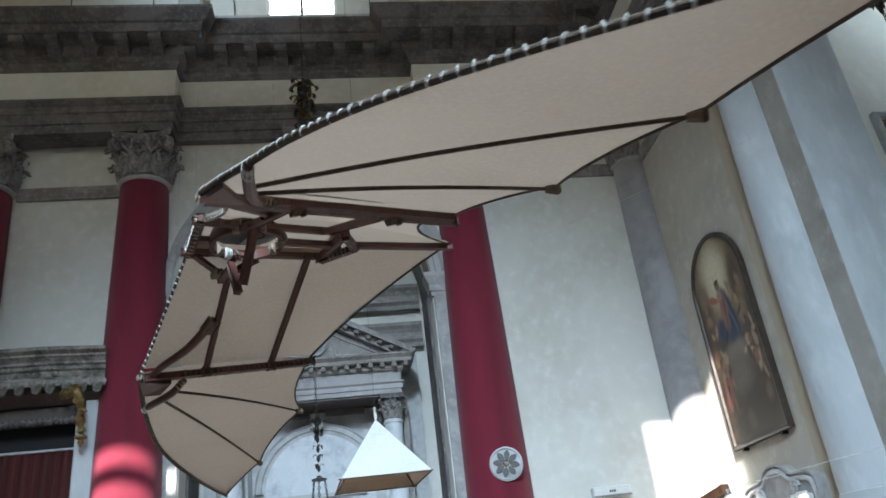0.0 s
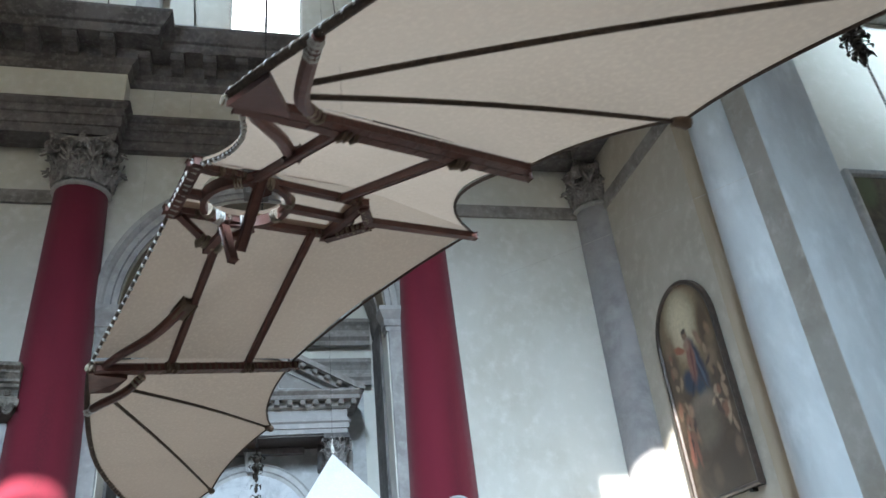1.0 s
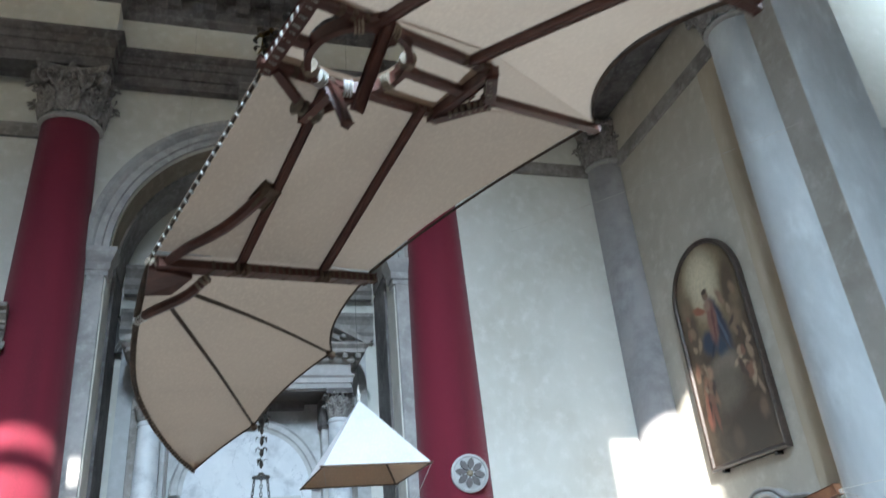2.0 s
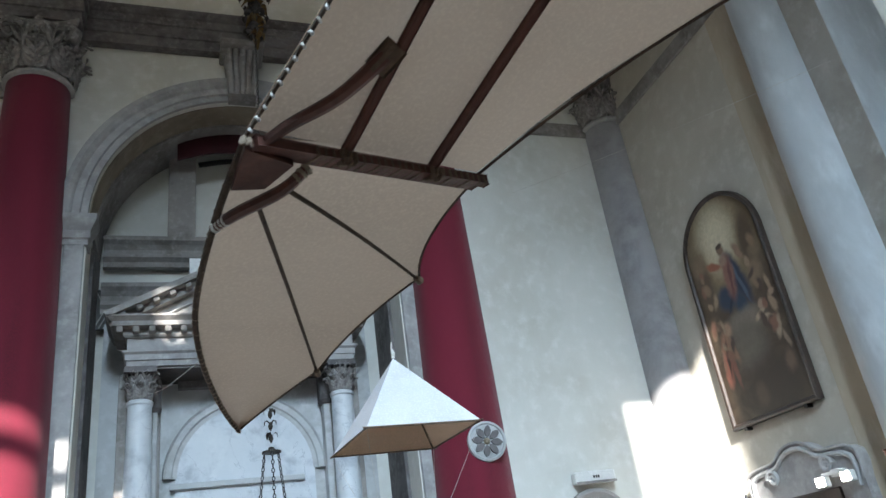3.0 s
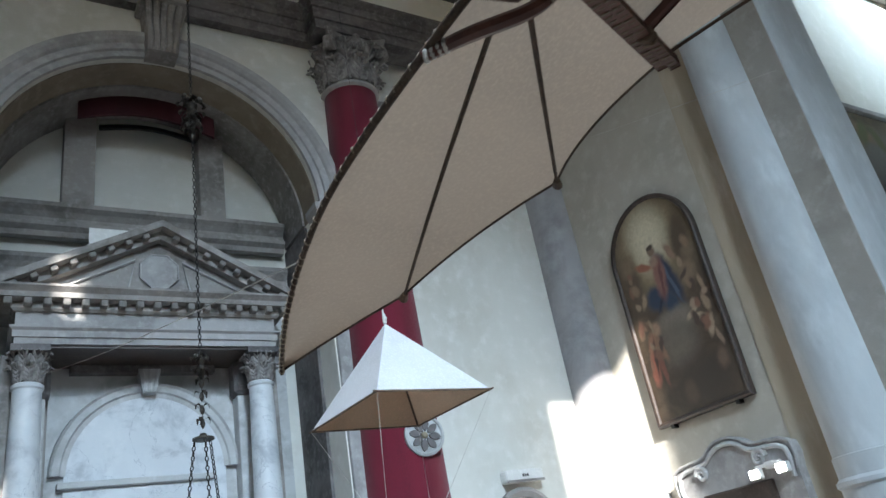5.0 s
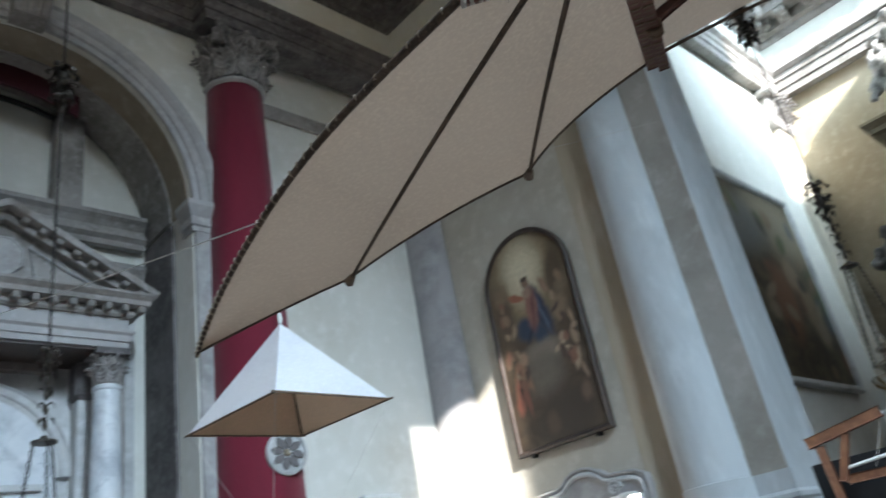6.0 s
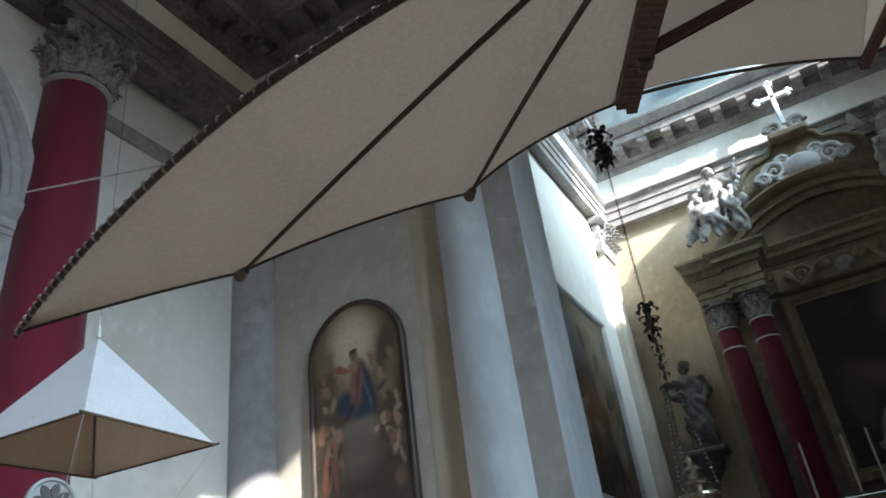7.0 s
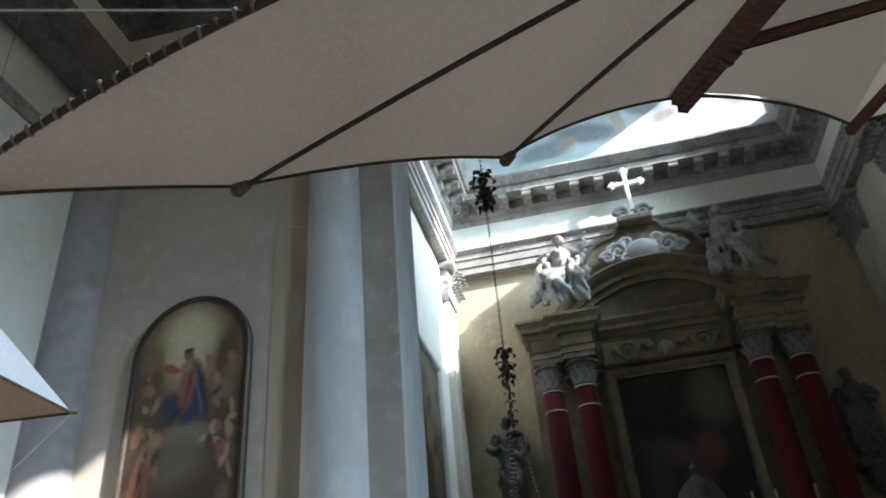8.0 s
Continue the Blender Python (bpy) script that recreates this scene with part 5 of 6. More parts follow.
for cx, cz, n, sx, sz in ((-0.58, 2.0, 7, 0.14, 0.5), (0.52, 2.1, 7, 0.16, 0.5), (-0.5, 1.25, 8, 0.2, 0.3), (0.5, 1.4, 6, 0.2, 0.22)):
    for k in range(n):
        c = rnd.choice(((0.26, 0.17, 0.11), (0.34, 0.24, 0.16), (0.16, 0.10, 0.065), (0.09, 0.06, 0.045), (0.24, 0.12, 0.08)))
        crowd.append((cx + rnd.uniform(-sx, sx), cz + rnd.uniform(-sz, sz), rnd.uniform(0.03, 0.06), rnd.uniform(0.05, 0.12), rnd.uniform(-50, 50), c, 0.6))
assumption = painted("altarpiece_oil", (0.060, 0.040, 0.027), (0.115, 0.082, 0.052), (
    (0.0, 2.72, 0.60, 0.72, 0, (0.32, 0.24, 0.14), 0.8), (-0.04, 2.82, 0.32, 0.42, 0, (0.68, 0.60, 0.43), 0.8),
    (0.55, 2.55, 0.16, 0.4, 12, (0.10, 0.068, 0.042), 0.7), (-0.58, 2.2, 0.16, 0.45, 0, (0.12, 0.08, 0.05), 0.7),
    (0.5, 2.0, 0.12, 0.16, 20, (0.24, 0.165, 0.11), 0.7), (-0.6, 2.55, 0.12, 0.14, 0, (0.22, 0.15, 0.095), 0.7), (0.62, 2.3, 0.1, 0.1, 0, (0.20, 0.14, 0.09), 0.7),
    (0.14, 2.08, 0.12, 0.42, -16, (0.028, 0.04, 0.075), 0.5), (-0.2, 1.86, 0.17, 0.17, 34, (0.03, 0.05, 0.09), 0.5), (0.06, 1.62, 0.11, 0.26, -10, (0.035, 0.06, 0.10), 0.5),
    (0.17, 1.98, 0.03, 0.3, -14, (0.085, 0.12, 0.18), 0.7), (-0.12, 1.78, 0.03, 0.16, 40, (0.02, 0.025, 0.05), 0.7),
    (-0.02, 2.16, 0.10, 0.30, 4, (0.27, 0.125, 0.10), 0.5), (0.0, 2.1, 0.025, 0.26, 8, (0.16, 0.065, 0.055), 0.7), (-0.28, 2.42, 0.15, 0.055, 24, (0.33, 0.12, 0.07), 0.5),
    (-0.05, 2.42, 0.07, 0.07, 0, (0.34, 0.22, 0.16), 0.5), (-0.04, 2.6, 0.062, 0.08, 0, (0.22, 0.14, 0.095), 0.45), (-0.04, 2.665, 0.06, 0.035, 0, (0.07, 0.045, 0.03), 0.5), (0.3, 2.44, 0.05, 0.14, -24, (0.30, 0.19, 0.13), 0.5),
    (0.02, 1.42, 0.32, 0.15, 0, (0.26, 0.215, 0.17), 0.7), (-0.05, 1.1, 0.3, 0.32, 0, (0.17, 0.14, 0.11), 0.8),
    (-0.42, 1.42, 0.09, 0.1, 0, (0.38, 0.24, 0.16), 0.5), (-0.55, 1.2, 0.08, 0.22, 16, (0.33, 0.17, 0.11), 0.5), (-0.4, 1.12, 0.05, 0.2, -14, (0.28, 0.16, 0.105), 0.5), (-0.62, 0.86, 0.07, 0.22, 8, (0.34, 0.12, 0.08), 0.5), (-0.48, 0.8, 0.035, 0.22, -4, (0.25, 0.10, 0.07), 0.6), (-0.7, 1.45, 0.06, 0.08, 0, (0.3, 0.2, 0.13), 0.5), (-0.56, 1.02, 0.025, 0.25, 10, (0.07, 0.04, 0.03), 0.7),
    (0.36, 1.4, 0.13, 0.04, -24, (0.46, 0.34, 0.24), 0.5), (0.5, 1.27, 0.12, 0.055, 30, (0.46, 0.34, 0.24), 0.5), (0.6, 1.12, 0.045, 0.14, 20, (0.42, 0.31, 0.22), 0.5), (0.42, 1.52, 0.055, 0.06, 0, (0.4, 0.28, 0.2), 0.5), (0.64, 1.46, 0.05, 0.13, -10, (0.34, 0.24, 0.165), 0.5), (0.68, 1.62, 0.05, 0.05, 0, (0.36, 0.25, 0.18), 0.5), (0.68, 0.92, 0.035, 0.12, -14, (0.3, 0.21, 0.15), 0.5),
    (0.25, 0.42, 0.5, 0.32, 0, (0.062, 0.045, 0.034), 0.8), (0.62, 0.62, 0.08, 0.12, 10, (0.17, 0.11, 0.075), 0.7), (-0.1, 0.35, 0.1, 0.14, 0, (0.11, 0.075, 0.05), 0.7), *crowd))
pic = thing("arched_painting", "old oil painting with a round head in a dark wooden frame", "painting", at=(7.5, 11.87, 3.5), rz=-90)
out = arched(1.80, 3.5)
part("canvas", slab(bmesh.new(), arched(1.72, 3.46), -0.02, 0.02), assumption, pic, "dark oil painting of blue, red and cream shapes")
part("frame", framed(bmesh.new(), out, [(0, -0.03), (0, 0.05), (0.025, 0.07), (0.06, 0.06), (0.075, 0.03), (0.075, -0.03)]), frame_wood, pic, "dark moulded frame")
for x in (-0.62, 0.62):
    part("bracket", boxed(x - 0.03, x + 0.03, -0.05, 0.05, -0.05, 0.0), iron, pic)

rnd = random.Random(21)
throng = []
for k in range(34):
    c = rnd.choice(((0.20, 0.15, 0.10), (0.28, 0.24, 0.17), (0.10, 0.12, 0.13), (0.05, 0.042, 0.035), (0.16, 0.08, 0.05), (0.10, 0.12, 0.06)))
    throng.append((rnd.uniform(-2.0, 2.0), rnd.uniform(0.3, 3.7), rnd.uniform(0.06, 0.18), rnd.uniform(0.1, 0.32), rnd.uniform(-60, 60), c, 0.6))
battle = painted("large_oil", (0.055, 0.045, 0.032), (0.14, 0.115, 0.075), (
    (1.2, 3.2, 1.2, 0.6, 10, (0.26, 0.23, 0.17), 0.7), (-0.6, 3.0, 0.9, 0.5, -10, (0.14, 0.15, 0.15), 0.6), (0.2, 1.6, 0.4, 0.7, 15, (0.20, 0.10, 0.06), 0.5),
    (1.3, 1.5, 0.3, 0.6, -10, (0.25, 0.20, 0.13), 0.5), (1.9, 1.9, 0.25, 0.5, 0, (0.09, 0.13, 0.07), 0.5), (0.9, 2.2, 0.25, 0.3, 0, (0.30, 0.24, 0.17), 0.5), *throng))
pic2 = thing("large_painting", "large dark oblong oil painting in a pale moulded frame", "painting", at=(11.73, 9.70, 3.90))
part("canvas", boxed(-2.05, 2.05, -0.02, 0.03, 0.1, 3.97), battle, pic2, "dark brown oil painting")
part("frame", framed(bmesh.new(), [(-2.14, 0), (2.14, 0), (2.14, 4.07), (-2.14, 4.07)], [(0, -0.04), (0, 0.06), (0.03, 0.09), (0.09, 0.07), (0.13, 0.03), (0.13, -0.04)]), stone_pale, pic2, "pale moulded frame")

# ---- parachute model ----
TOP, BASE = Vector((1.488, 9.807, 3.866)), [Vector((1.046, 9.251, 3.115)), Vector((2.057, 9.295, 3.125)), Vector((1.93, 10.30, 3.115)), Vector((0.956, 10.341, 3.115))]
para = thing("parachute_model", "white linen pyramid parachute model on thin rods, hung by a cord", "parachute")
for i in range(4):
    a, b = BASE[i], BASE[(i + 1) % 4]
    for mat, nm, lab, shift in ((linen_white, "panel", "white linen panel", 0.0), (linen_tan, "lining", "tan cloth lining", 0.006)):
        bm = bmesh.new()
        cen = (a + b + BASE[(i + 2) % 4] + BASE[(i + 3) % 4]) / 4
        rows = []
        for k in range(9):
            t = k / 8
            l, r = a.lerp(TOP, t), b.lerp(TOP, t)
            rows.append([l.lerp(r, j / 8) + (cen + Vector((0, 0, 0.3)) - l.lerp(r, j / 8)) * (shift + 0.05 * math.sin(math.pi * j / 8) * math.sin(math.pi * min(1, t * 1.1)) ** 1) for j in range(9)])
        g = [[bm.verts.new(p) for p in row] for row in rows]
        for u, v in zip(g, g[1:]):
            for j in range(8):
                bm.faces.new((u[j], u[j + 1], v[j + 1], v[j]))
        bmesh.ops.remove_doubles(bm, verts=bm.verts[:], dist=1e-4)
        part(nm, bm, mat, para, lab, smooth=True)
    part("base_rod", tube(bmesh.new(), [a + (a - b).normalized() * 0.03, b], 0.008, 6), leather, para)
    part("corner_rod", tube(bmesh.new(), [a.lerp(cen, 0.02), TOP.lerp(cen, 0.04)], 0.009, 6), leather, para)
part("top_knot", tube(bmesh.new(), [TOP, TOP + Vector((0.004, 0, 0.05)), TOP + Vector((-0.006, 0, 0.1)), TOP + Vector((0.0, 0, 0.16))], 0.012, 6, taper=[0.016, 0.02, 0.008, 0.005]), cord_white, para, "white knotted cord")
part("hanging_cord", tube(bmesh.new(), [TOP + Vector((0, 0, 0.15)), (TOP.x, TOP.y, 10.5), (TOP.x, TOP.y, CEIL)], 0.0018, 5), wire_steel, para)
for i, q in enumerate(((1.3, 9.9, 1.9), (1.5, 9.95, 1.9), (1.7, 9.9, 1.9), (1.4, 9.7, 1.9))):
    part("shroud_line", tube(bmesh.new(), [BASE[i], q], 0.002, 4), cord_white, para)

# ---- round carved disc on the column ----
disc = thing("carved_roundel", "round white stone roundel with an eight-leaf rose on a column", "roundel", at=(3.735, 13.36, 3.755), rz=-6)
bm = lathe(bmesh.new(), [(0, -0.02), (0.275, -0.02), (0.285, 0.0), (0.28, 0.035), (0.25, 0.045), (0.235, 0.02), (0.0, 0.02)], 36)
part("disc", turned(bm, pose(0, 0, 0, 90, 0, 0)), stone_pale, disc, smooth=True)
for k in range(8):
    petal = bmesh.new()
    slab(petal, [(0, 0.05), (0.035, 0.09), (0.05, 0.15), (0.03, 0.2), (0, 0.225), (-0.03, 0.2), (-0.05, 0.15), (-0.035, 0.09)], -0.045, -0.02)
    ob = part("petal", petal, stone_dark, disc, "dark inlaid petal")
    ob.matrix_basis = pose(0, 0, 0, 0, 45 * k + 10, 0)
part("boss", turned(lathe(bmesh.new(), [(0, 0.05), (0.03, 0.045), (0.05, 0.02), (0.0, 0.02)], 12), pose(0, 0, 0, 90, 0, 0)), altar_stone, disc, smooth=True)

# ---- hanging lamps ----


def link_mesh():
    bm = bmesh.new()
    tube(bm, [(0.016 * math.cos(math.tau * k / 10), 0, 0.028 * math.sin(math.tau * k / 10)) for k in range(11)], 0.0065, 5)
    return mesh_of("chain_link", bm, iron)


def petal_mesh(material):
    bm = bmesh.new()
    rows = []
    for i in range(6):
        t = i / 5
        w = 0.05 * math.sin(math.pi * (0.12 + 0.8 * t))
        p = Vector((0.02 + 0.17 * t, 0, 0.05 + 0.12 * math.sin(t * 2.2) - 0.13 * t * t))
        rows.append([bm.verts.new(p + Vector((0, -w, 0.01))), bm.verts.new(p), bm.verts.new(p + Vector((0, w, 0.01)))])
    for a, b in zip(rows, rows[1:]):
        for k in range(2):
            bm.faces.new((a[k], a[k + 1], b[k + 1], b[k]))
    bmesh.ops.solidify(bm, geom=bm.faces[:], thickness=0.012)
    return mesh_of("petal", bm, material, True)


def floret_mesh():
    """A short curved stem that ends in a six-lobed rosette."""
    bm = bmesh.new()
    tube(bm, [(0, 0, 0), (0.06, 0, 0.035), (0.11, 0, 0.03), (0.145, 0, 0.0)], 0.006, 5)
    c = Vector((0.15, 0, -0.005))
    for y0 in (0.0, 0.014):
        n = 24
        mid = bm.verts.new(c + Vector((y0 + 0.014, 0, 0)))
        rim = []
        for k in range(n):
            t = math.tau * k / n
            q = (0.042 - y0) * (0.72 + 0.28 * abs(math.cos(3 * t)))
            rim.append(bm.verts.new(c + Vector((y0 - 0.012 * abs(math.cos(3 * t)), q * math.cos(t), q * math.sin(t)))))
        for k in range(n):
            bm.faces.new((mid, rim[k], rim[(k + 1) % n]))
    return mesh_of("floret", bm, bronze, True)


FLORET = floret_mesh()
LINK, PETAL, PETAL_G = link_mesh(), petal_mesh(bronze), petal_mesh(gilt)


def chain(parent, a, b, step=0.052):
    a, b = Vector(a), Vector(b)
    n = max(1, round((b - a).length / step))
    up = (b - a).normalized()
    q = up.to_track_quat("Z", "Y").to_matrix().to_4x4()
    bm = bmesh.new()
    for i in range(n):
        m = Matrix.Translation(a.lerp(b, (i + 0.5) / n)) @ q @ pose(0, 0, 0, 0, 0, 90 * (i % 2))
        v0 = [bm.verts.new(m @ v.co) for v in LINK.vertices]
        for f in LINK.polygons:
            bm.faces.new([v0[k] for k in f.vertices])
    ob = part("chain", bm, iron, parent, "iron chain")
    return ob


def flower(parent, z, size, tiers=2, mesh=None, stem=True, label="wrought flower cluster"):
    """A cluster of curling metal petals round a knop."""
    core = part("flower_cluster", lathe(bmesh.new(), [(0.0, z - 0.2 * size), (0.03 * size, z - 0.16 * size), (0.06 * size, z - 0.05 * size), (0.035 * size, z + 0.05 * size), (0.07 * size, z + 0.12 * size), (0.02 * size, z + 0.22 * size), (0, z + 0.25 * size)], 10), bronze, parent, label, smooth=True)
    for t in range(tiers):
        for i in range(6 - t):
            ob = new("petal", mesh or PETAL)
            ob.matrix_basis = pose(0, 0, z + (0.1 - 0.2 * t) * size, 0, 14 * math.sin(i * 2.1 + t), 360 * i / (6 - t) + 25 * t) @ Matrix.Diagonal((size * (0.75 - 0.1 * t), size * 0.7, size * (0.85 + 0.25 * math.sin(i * 1.3)), 1))
            ob.parent = core
    for t in range(tiers):
        for i in range(5):
            ob = new("floret", FLORET)
            ob.matrix_basis = pose(0, 0, z + (0.16 - 0.17 * t) * size, 0, 10 * math.sin(i * 1.9 + t * 2), 72 * i + 36 * t + 10) @ Matrix.Diagonal((size * (1.0 - 0.12 * t), size, size, 1))
            ob.parent = core
    return core


def leaf_chain(parent, z0, z1):
    """A string of small hanging bell-shaped leaves."""
    n = max(1, round((z0 - z1) / 0.14))
    for i in range(n):
        z = z0 - (z0 - z1) * (i + 0.5) / n
        core = part("bead", lathe(bmesh.new(), [(0, z + 0.06), (0.016, z + 0.05), (0.03, z + 0.0), (0.02, z - 0.03), (0.0, z - 0.06)], 8), bronze, parent, smooth=True)
        for k in range(3):
            ob = new("leaf", PETAL)
            ob.matrix_basis = pose(0, 0, z + 0.02, 0, 20, 120 * k + 40 * i) @ Matrix.Diagonal((0.42, 0.5, 0.5, 1))
            ob.parent = core


def hanging_lamp(label, x, y, z_top, z_mid, z_plate, group, low=None, body=True, gilded=False):
    lamp = thing("sanctuary_lamp", label, "hanging lamp", group, at=(x, y, 0))
    chain(lamp, (0, 0, CEIL), (0, 0, z_top + 0.25), 0.09)
    flower(lamp, z_top, 1.75 if gilded else 1.35, 4 if gilded else 3, PETAL_G if gilded else None)
    flower(lamp, z_top - 0.28, 0.9, 2, PETAL_G if gilded else None)
    chain(lamp, (0, 0, z_top - 0.4), (0, 0, z_mid + 0.25))
    if low:
        flower(lamp, z_mid, 1.15, 3)
        flower(lamp, z_mid - 0.26, 0.8, 2)
        chain(lamp, (0, 0, z_mid - 0.35), (0, 0, low + 0.15))
        flower(lamp, low, 0.75, 2)
        leaf_chain(lamp, low - 0.1, z_plate + 0.08)
    else:
        flower(lamp, z_mid, 1.0, 3)
        leaf_chain(lamp, z_mid - 0.15, z_plate + 0.06)
    part("plate", lathe(bmesh.new(), [(0, z_plate + 0.05), (0.03, z_plate + 0.05), (0.05, z_plate + 0.015), (0.115, z_plate), (0.115, z_plate - 0.02), (0, z_plate - 0.03)], 20), bronze, lamp, smooth=True)
    zb = z_plate - 1.38
    for k in range(3):
        a = math.tau * k / 3 + 0.5
        chain(lamp, (0.095 * math.cos(a), 0.095 * math.sin(a), z_plate - 0.02), (0.27 * math.cos(a), 0.27 * math.sin(a), zb + 0.05), 0.05)
        if not gilded:
            string = bmesh.new()
            for i in range(22):
                f = (i + 0.5) / 22
                r0 = 0.095 + 0.175 * f
                lathe(string, [(0, -0.02), (0.014, -0.014), (0.02, 0), (0.014, 0.014), (0, 0.02)], 8, at=(r0 * math.cos(a), r0 * math.sin(a), z_plate - 0.02 + (zb + 0.07 - z_plate) * f))
            part("bead_string", string, silver, lamp, "string of silver beads", smooth=True)
    if body:
        p = [(0, 0.46), (0.025, 0.44), (0.04, 0.38), (0.03, 0.34), (0.11, 0.3), (0.13, 0.26), (0.07, 0.22), (0.06, 0.16), (0.16, 0.12), (0.19, 0.08), (0.14, 0.04), (0.12, 0.0), (0.28, -0.03), (0.29, -0.07), (0.25, -0.13),
             (0.16, -0.19), (0.07, -0.23), (0.06, -0.26), (0.11, -0.3), (0.10, -0.34), (0.04, -0.38), (0.035, -0.42), (0.055, -0.45), (0.03, -0.49), (0.0, -0.54)]
        part("bowl", lathe(bmesh.new(), [(r, zb + z) for r, z in p], 28), silver, lamp, "tarnished silver lamp bowl", smooth=True)
        for k in range(12):
            a = math.tau * k / 12
            rib = tube(bmesh.new(), [((0.285 - 0.0) * math.cos(a), 0.285 * math.sin(a), zb - 0.05), (0.262 * math.cos(a), 0.262 * math.sin(a), zb - 0.12), (0.17 * math.cos(a), 0.17 * math.sin(a), zb - 0.185)], 0.016, 6)
            part("gadroon", rib, gilt, lamp, smooth=True)
    return lamp


hanging_lamp("silver sanctuary lamp on a long chain with bronze flowers", 8.45, 7.61, 8.62, 5.62, 4.63, "sanctuary lamps")
hanging_lamp("silver sanctuary lamp on a long chain with bronze flowers", 8.45, 1.55, 8.62, 5.62, 4.63, "sanctuary lamps")
hanging_lamp("bronze lamp on a long flowered chain before the side altar", 0.68, 12.70, 10.85, 7.92, 3.70, "sanctuary lamps", low=4.47, gilded=True)

# ---- wall below the painting: carved monument, lamp bar, slab, box ----
mon = thing("wall_monument", "carved pale stone wall monument with scrolled top", "monument", at=(7.5, 11.65, 0), rz=-90)
half = [(0, 3.07), (0.15, 3.055), (0.28, 3.0), (0.38, 2.92), (0.48, 2.89), (0.68, 2.88), (0.88, 2.86), (1.0, 2.80), (1.03, 2.66), (1.0, 2.45), (1.0, 1.3)]
outl = [(-x, z) for x, z in half[::-1]] + half[1:]
part("slab", slab(bmesh.new(), outl[::-1], -0.12, 0.06), stone_mid, mon)
bm = bmesh.new()
rim = [Vector((x, -0.13, z)) for x, z in outl[1:-1]]
part("moulding", tube(bm, resample(rim, 80), 0.024, 8), stone_mid, mon, smooth=True)
part("moulding", tube(bmesh.new(), resample([Vector((p.x * 0.92, -0.135, p.z - 0.075)) for p in rim], 80), 0.032, 8), stone_pale, mon, smooth=True)
for s in (-1, 1):
    sp = [(s * (0.50 + 0.11 * (1 - k / 22) * math.cos(k * 0.55)), -0.14, 2.70 + 0.11 * (1 - k / 22) * math.sin(k * 0.55)) for k in range(22)]
    part("scroll", tube(bmesh.new(), sp, 0.03, 8, taper=[0.036 - 0.0008 * k for k in range(22)]), stone_pale, mon, smooth=True)
part("panel", boxed(-0.6, 0.6, -0.15, -0.1, 1.5, 2.42, bevel=0.02), frame_wood, mon, "dark inset panel")
spot = thing("twin_spotlight", "small twin spotlight, lit, on a wall bracket", "spotlight", at=(7.28, 10.99, 2.50), rz=-90)
lit, nt, b = nodes_of("lit_bulb")
b.inputs["Base Color"].default_value = (1, 0.97, 0.9, 1)
b.inputs["Emission Color"].default_value, b.inputs["Emission Strength"].default_value = (1, 0.98, 0.93, 1), 14.0
part("bracket", boxed(-0.2, 0.2, -0.02, 0.02, 0.06, 0.1, bevel=0.005), paint_white, spot)
for x in (-0.21, 0.21):
    part("housing", boxed(x - 0.085, x + 0.085, -0.055, 0.04, -0.065, 0.065, bevel=0.015), paint_white, spot)
    part("bulb", boxed(x - 0.07, x + 0.07, -0.066, -0.05, -0.052, 0.052, bevel=0.006), lit, spot, "lit lamp")
    part("arm", tube(bmesh.new(), [(x, 0, 0.08), (x, 0.02, 0.05)], 0.012, 6), paint_white, spot)
part("wall_plate", boxed(-0.06, 0.06, 0.0, 0.24, 0.03, 0.12), paint_white, spot)
# Slab added for a rounded patch on the wall.
st = slab(bmesh.new(), [(-0.4, 0.0), (0.4, 0.0), (0.4, 3.05), (0.33, 3.25), (0.18, 3.4), (0.0, 3.44), (-0.18, 3.4), (-0.33, 3.25), (-0.4, 3.05)], -0.16, 0.03)
tab = part("rounded_slab", st, stone_pale, None)
tab.matrix_basis = pose(7.5, 13.38, 0, 0, 0, -90)
tagged(tab, "plain pale slab with a rounded head against the wall", "tablet")
sg = thing("wall_box", "slim white wall-mounted box with a small dark label", "wall unit", at=(5.63, 13.96, 3.2))
part("case", boxed(-0.34, 0.34, -0.09, 0.09, -0.08, 0.1, bevel=0.02), paint_white, sg)
part("lip", boxed(-0.34, 0.34, -0.1, -0.088, -0.085, -0.05), stone, sg)
for x in (-0.05, -0.01, 0.03):
    part("label_bar", boxed(x, x + 0.025, -0.096, -0.09, -0.01, 0.03), black_panel, sg)
hd = arc_sweep(bmesh.new(), [(0.42, 0), (0.42, 0.06), (0.5, 0.1), (0.56, 0.08), (0.56, 0)], 5.6, 2.5, 14.05, 0, math.pi, 20)
box(hd, 5.04, 5.18, 13.97, 14.05, 0, 2.5)
box(hd, 6.02, 6.16, 13.97, 14.05, 0, 2.5)
setting("door_1", hd, stone, "rounded grey stone doorway surround", category="doorway")

# ---- wooden machine beside the chancel step ----
mach = thing("wooden_machine", "orange-brown timber machine model with cords on a dark stand", "machine model")
part("arm", beam(bmesh.new(), (4.0, 7.2, 2.235), (4.13, 6.70, 2.335), 0.07, 0.07), wood_model, mach)
part("post", beam(bmesh.new(), (4.02, 7.13, 2.2), (4.04, 7.08, 1.0), 0.06, 0.06), wood_model, mach)
part("brace", beam(bmesh.new(), (4.03, 7.06, 1.95), (4.06, 6.95, 2.25), 0.05, 0.05), wood_model, mach)
part("rail", beam(bmesh.new(), (4.1, 7.05, 1.96), (4.3, 6.1, 1.96), 0.06, 0.06), wood_model, mach)
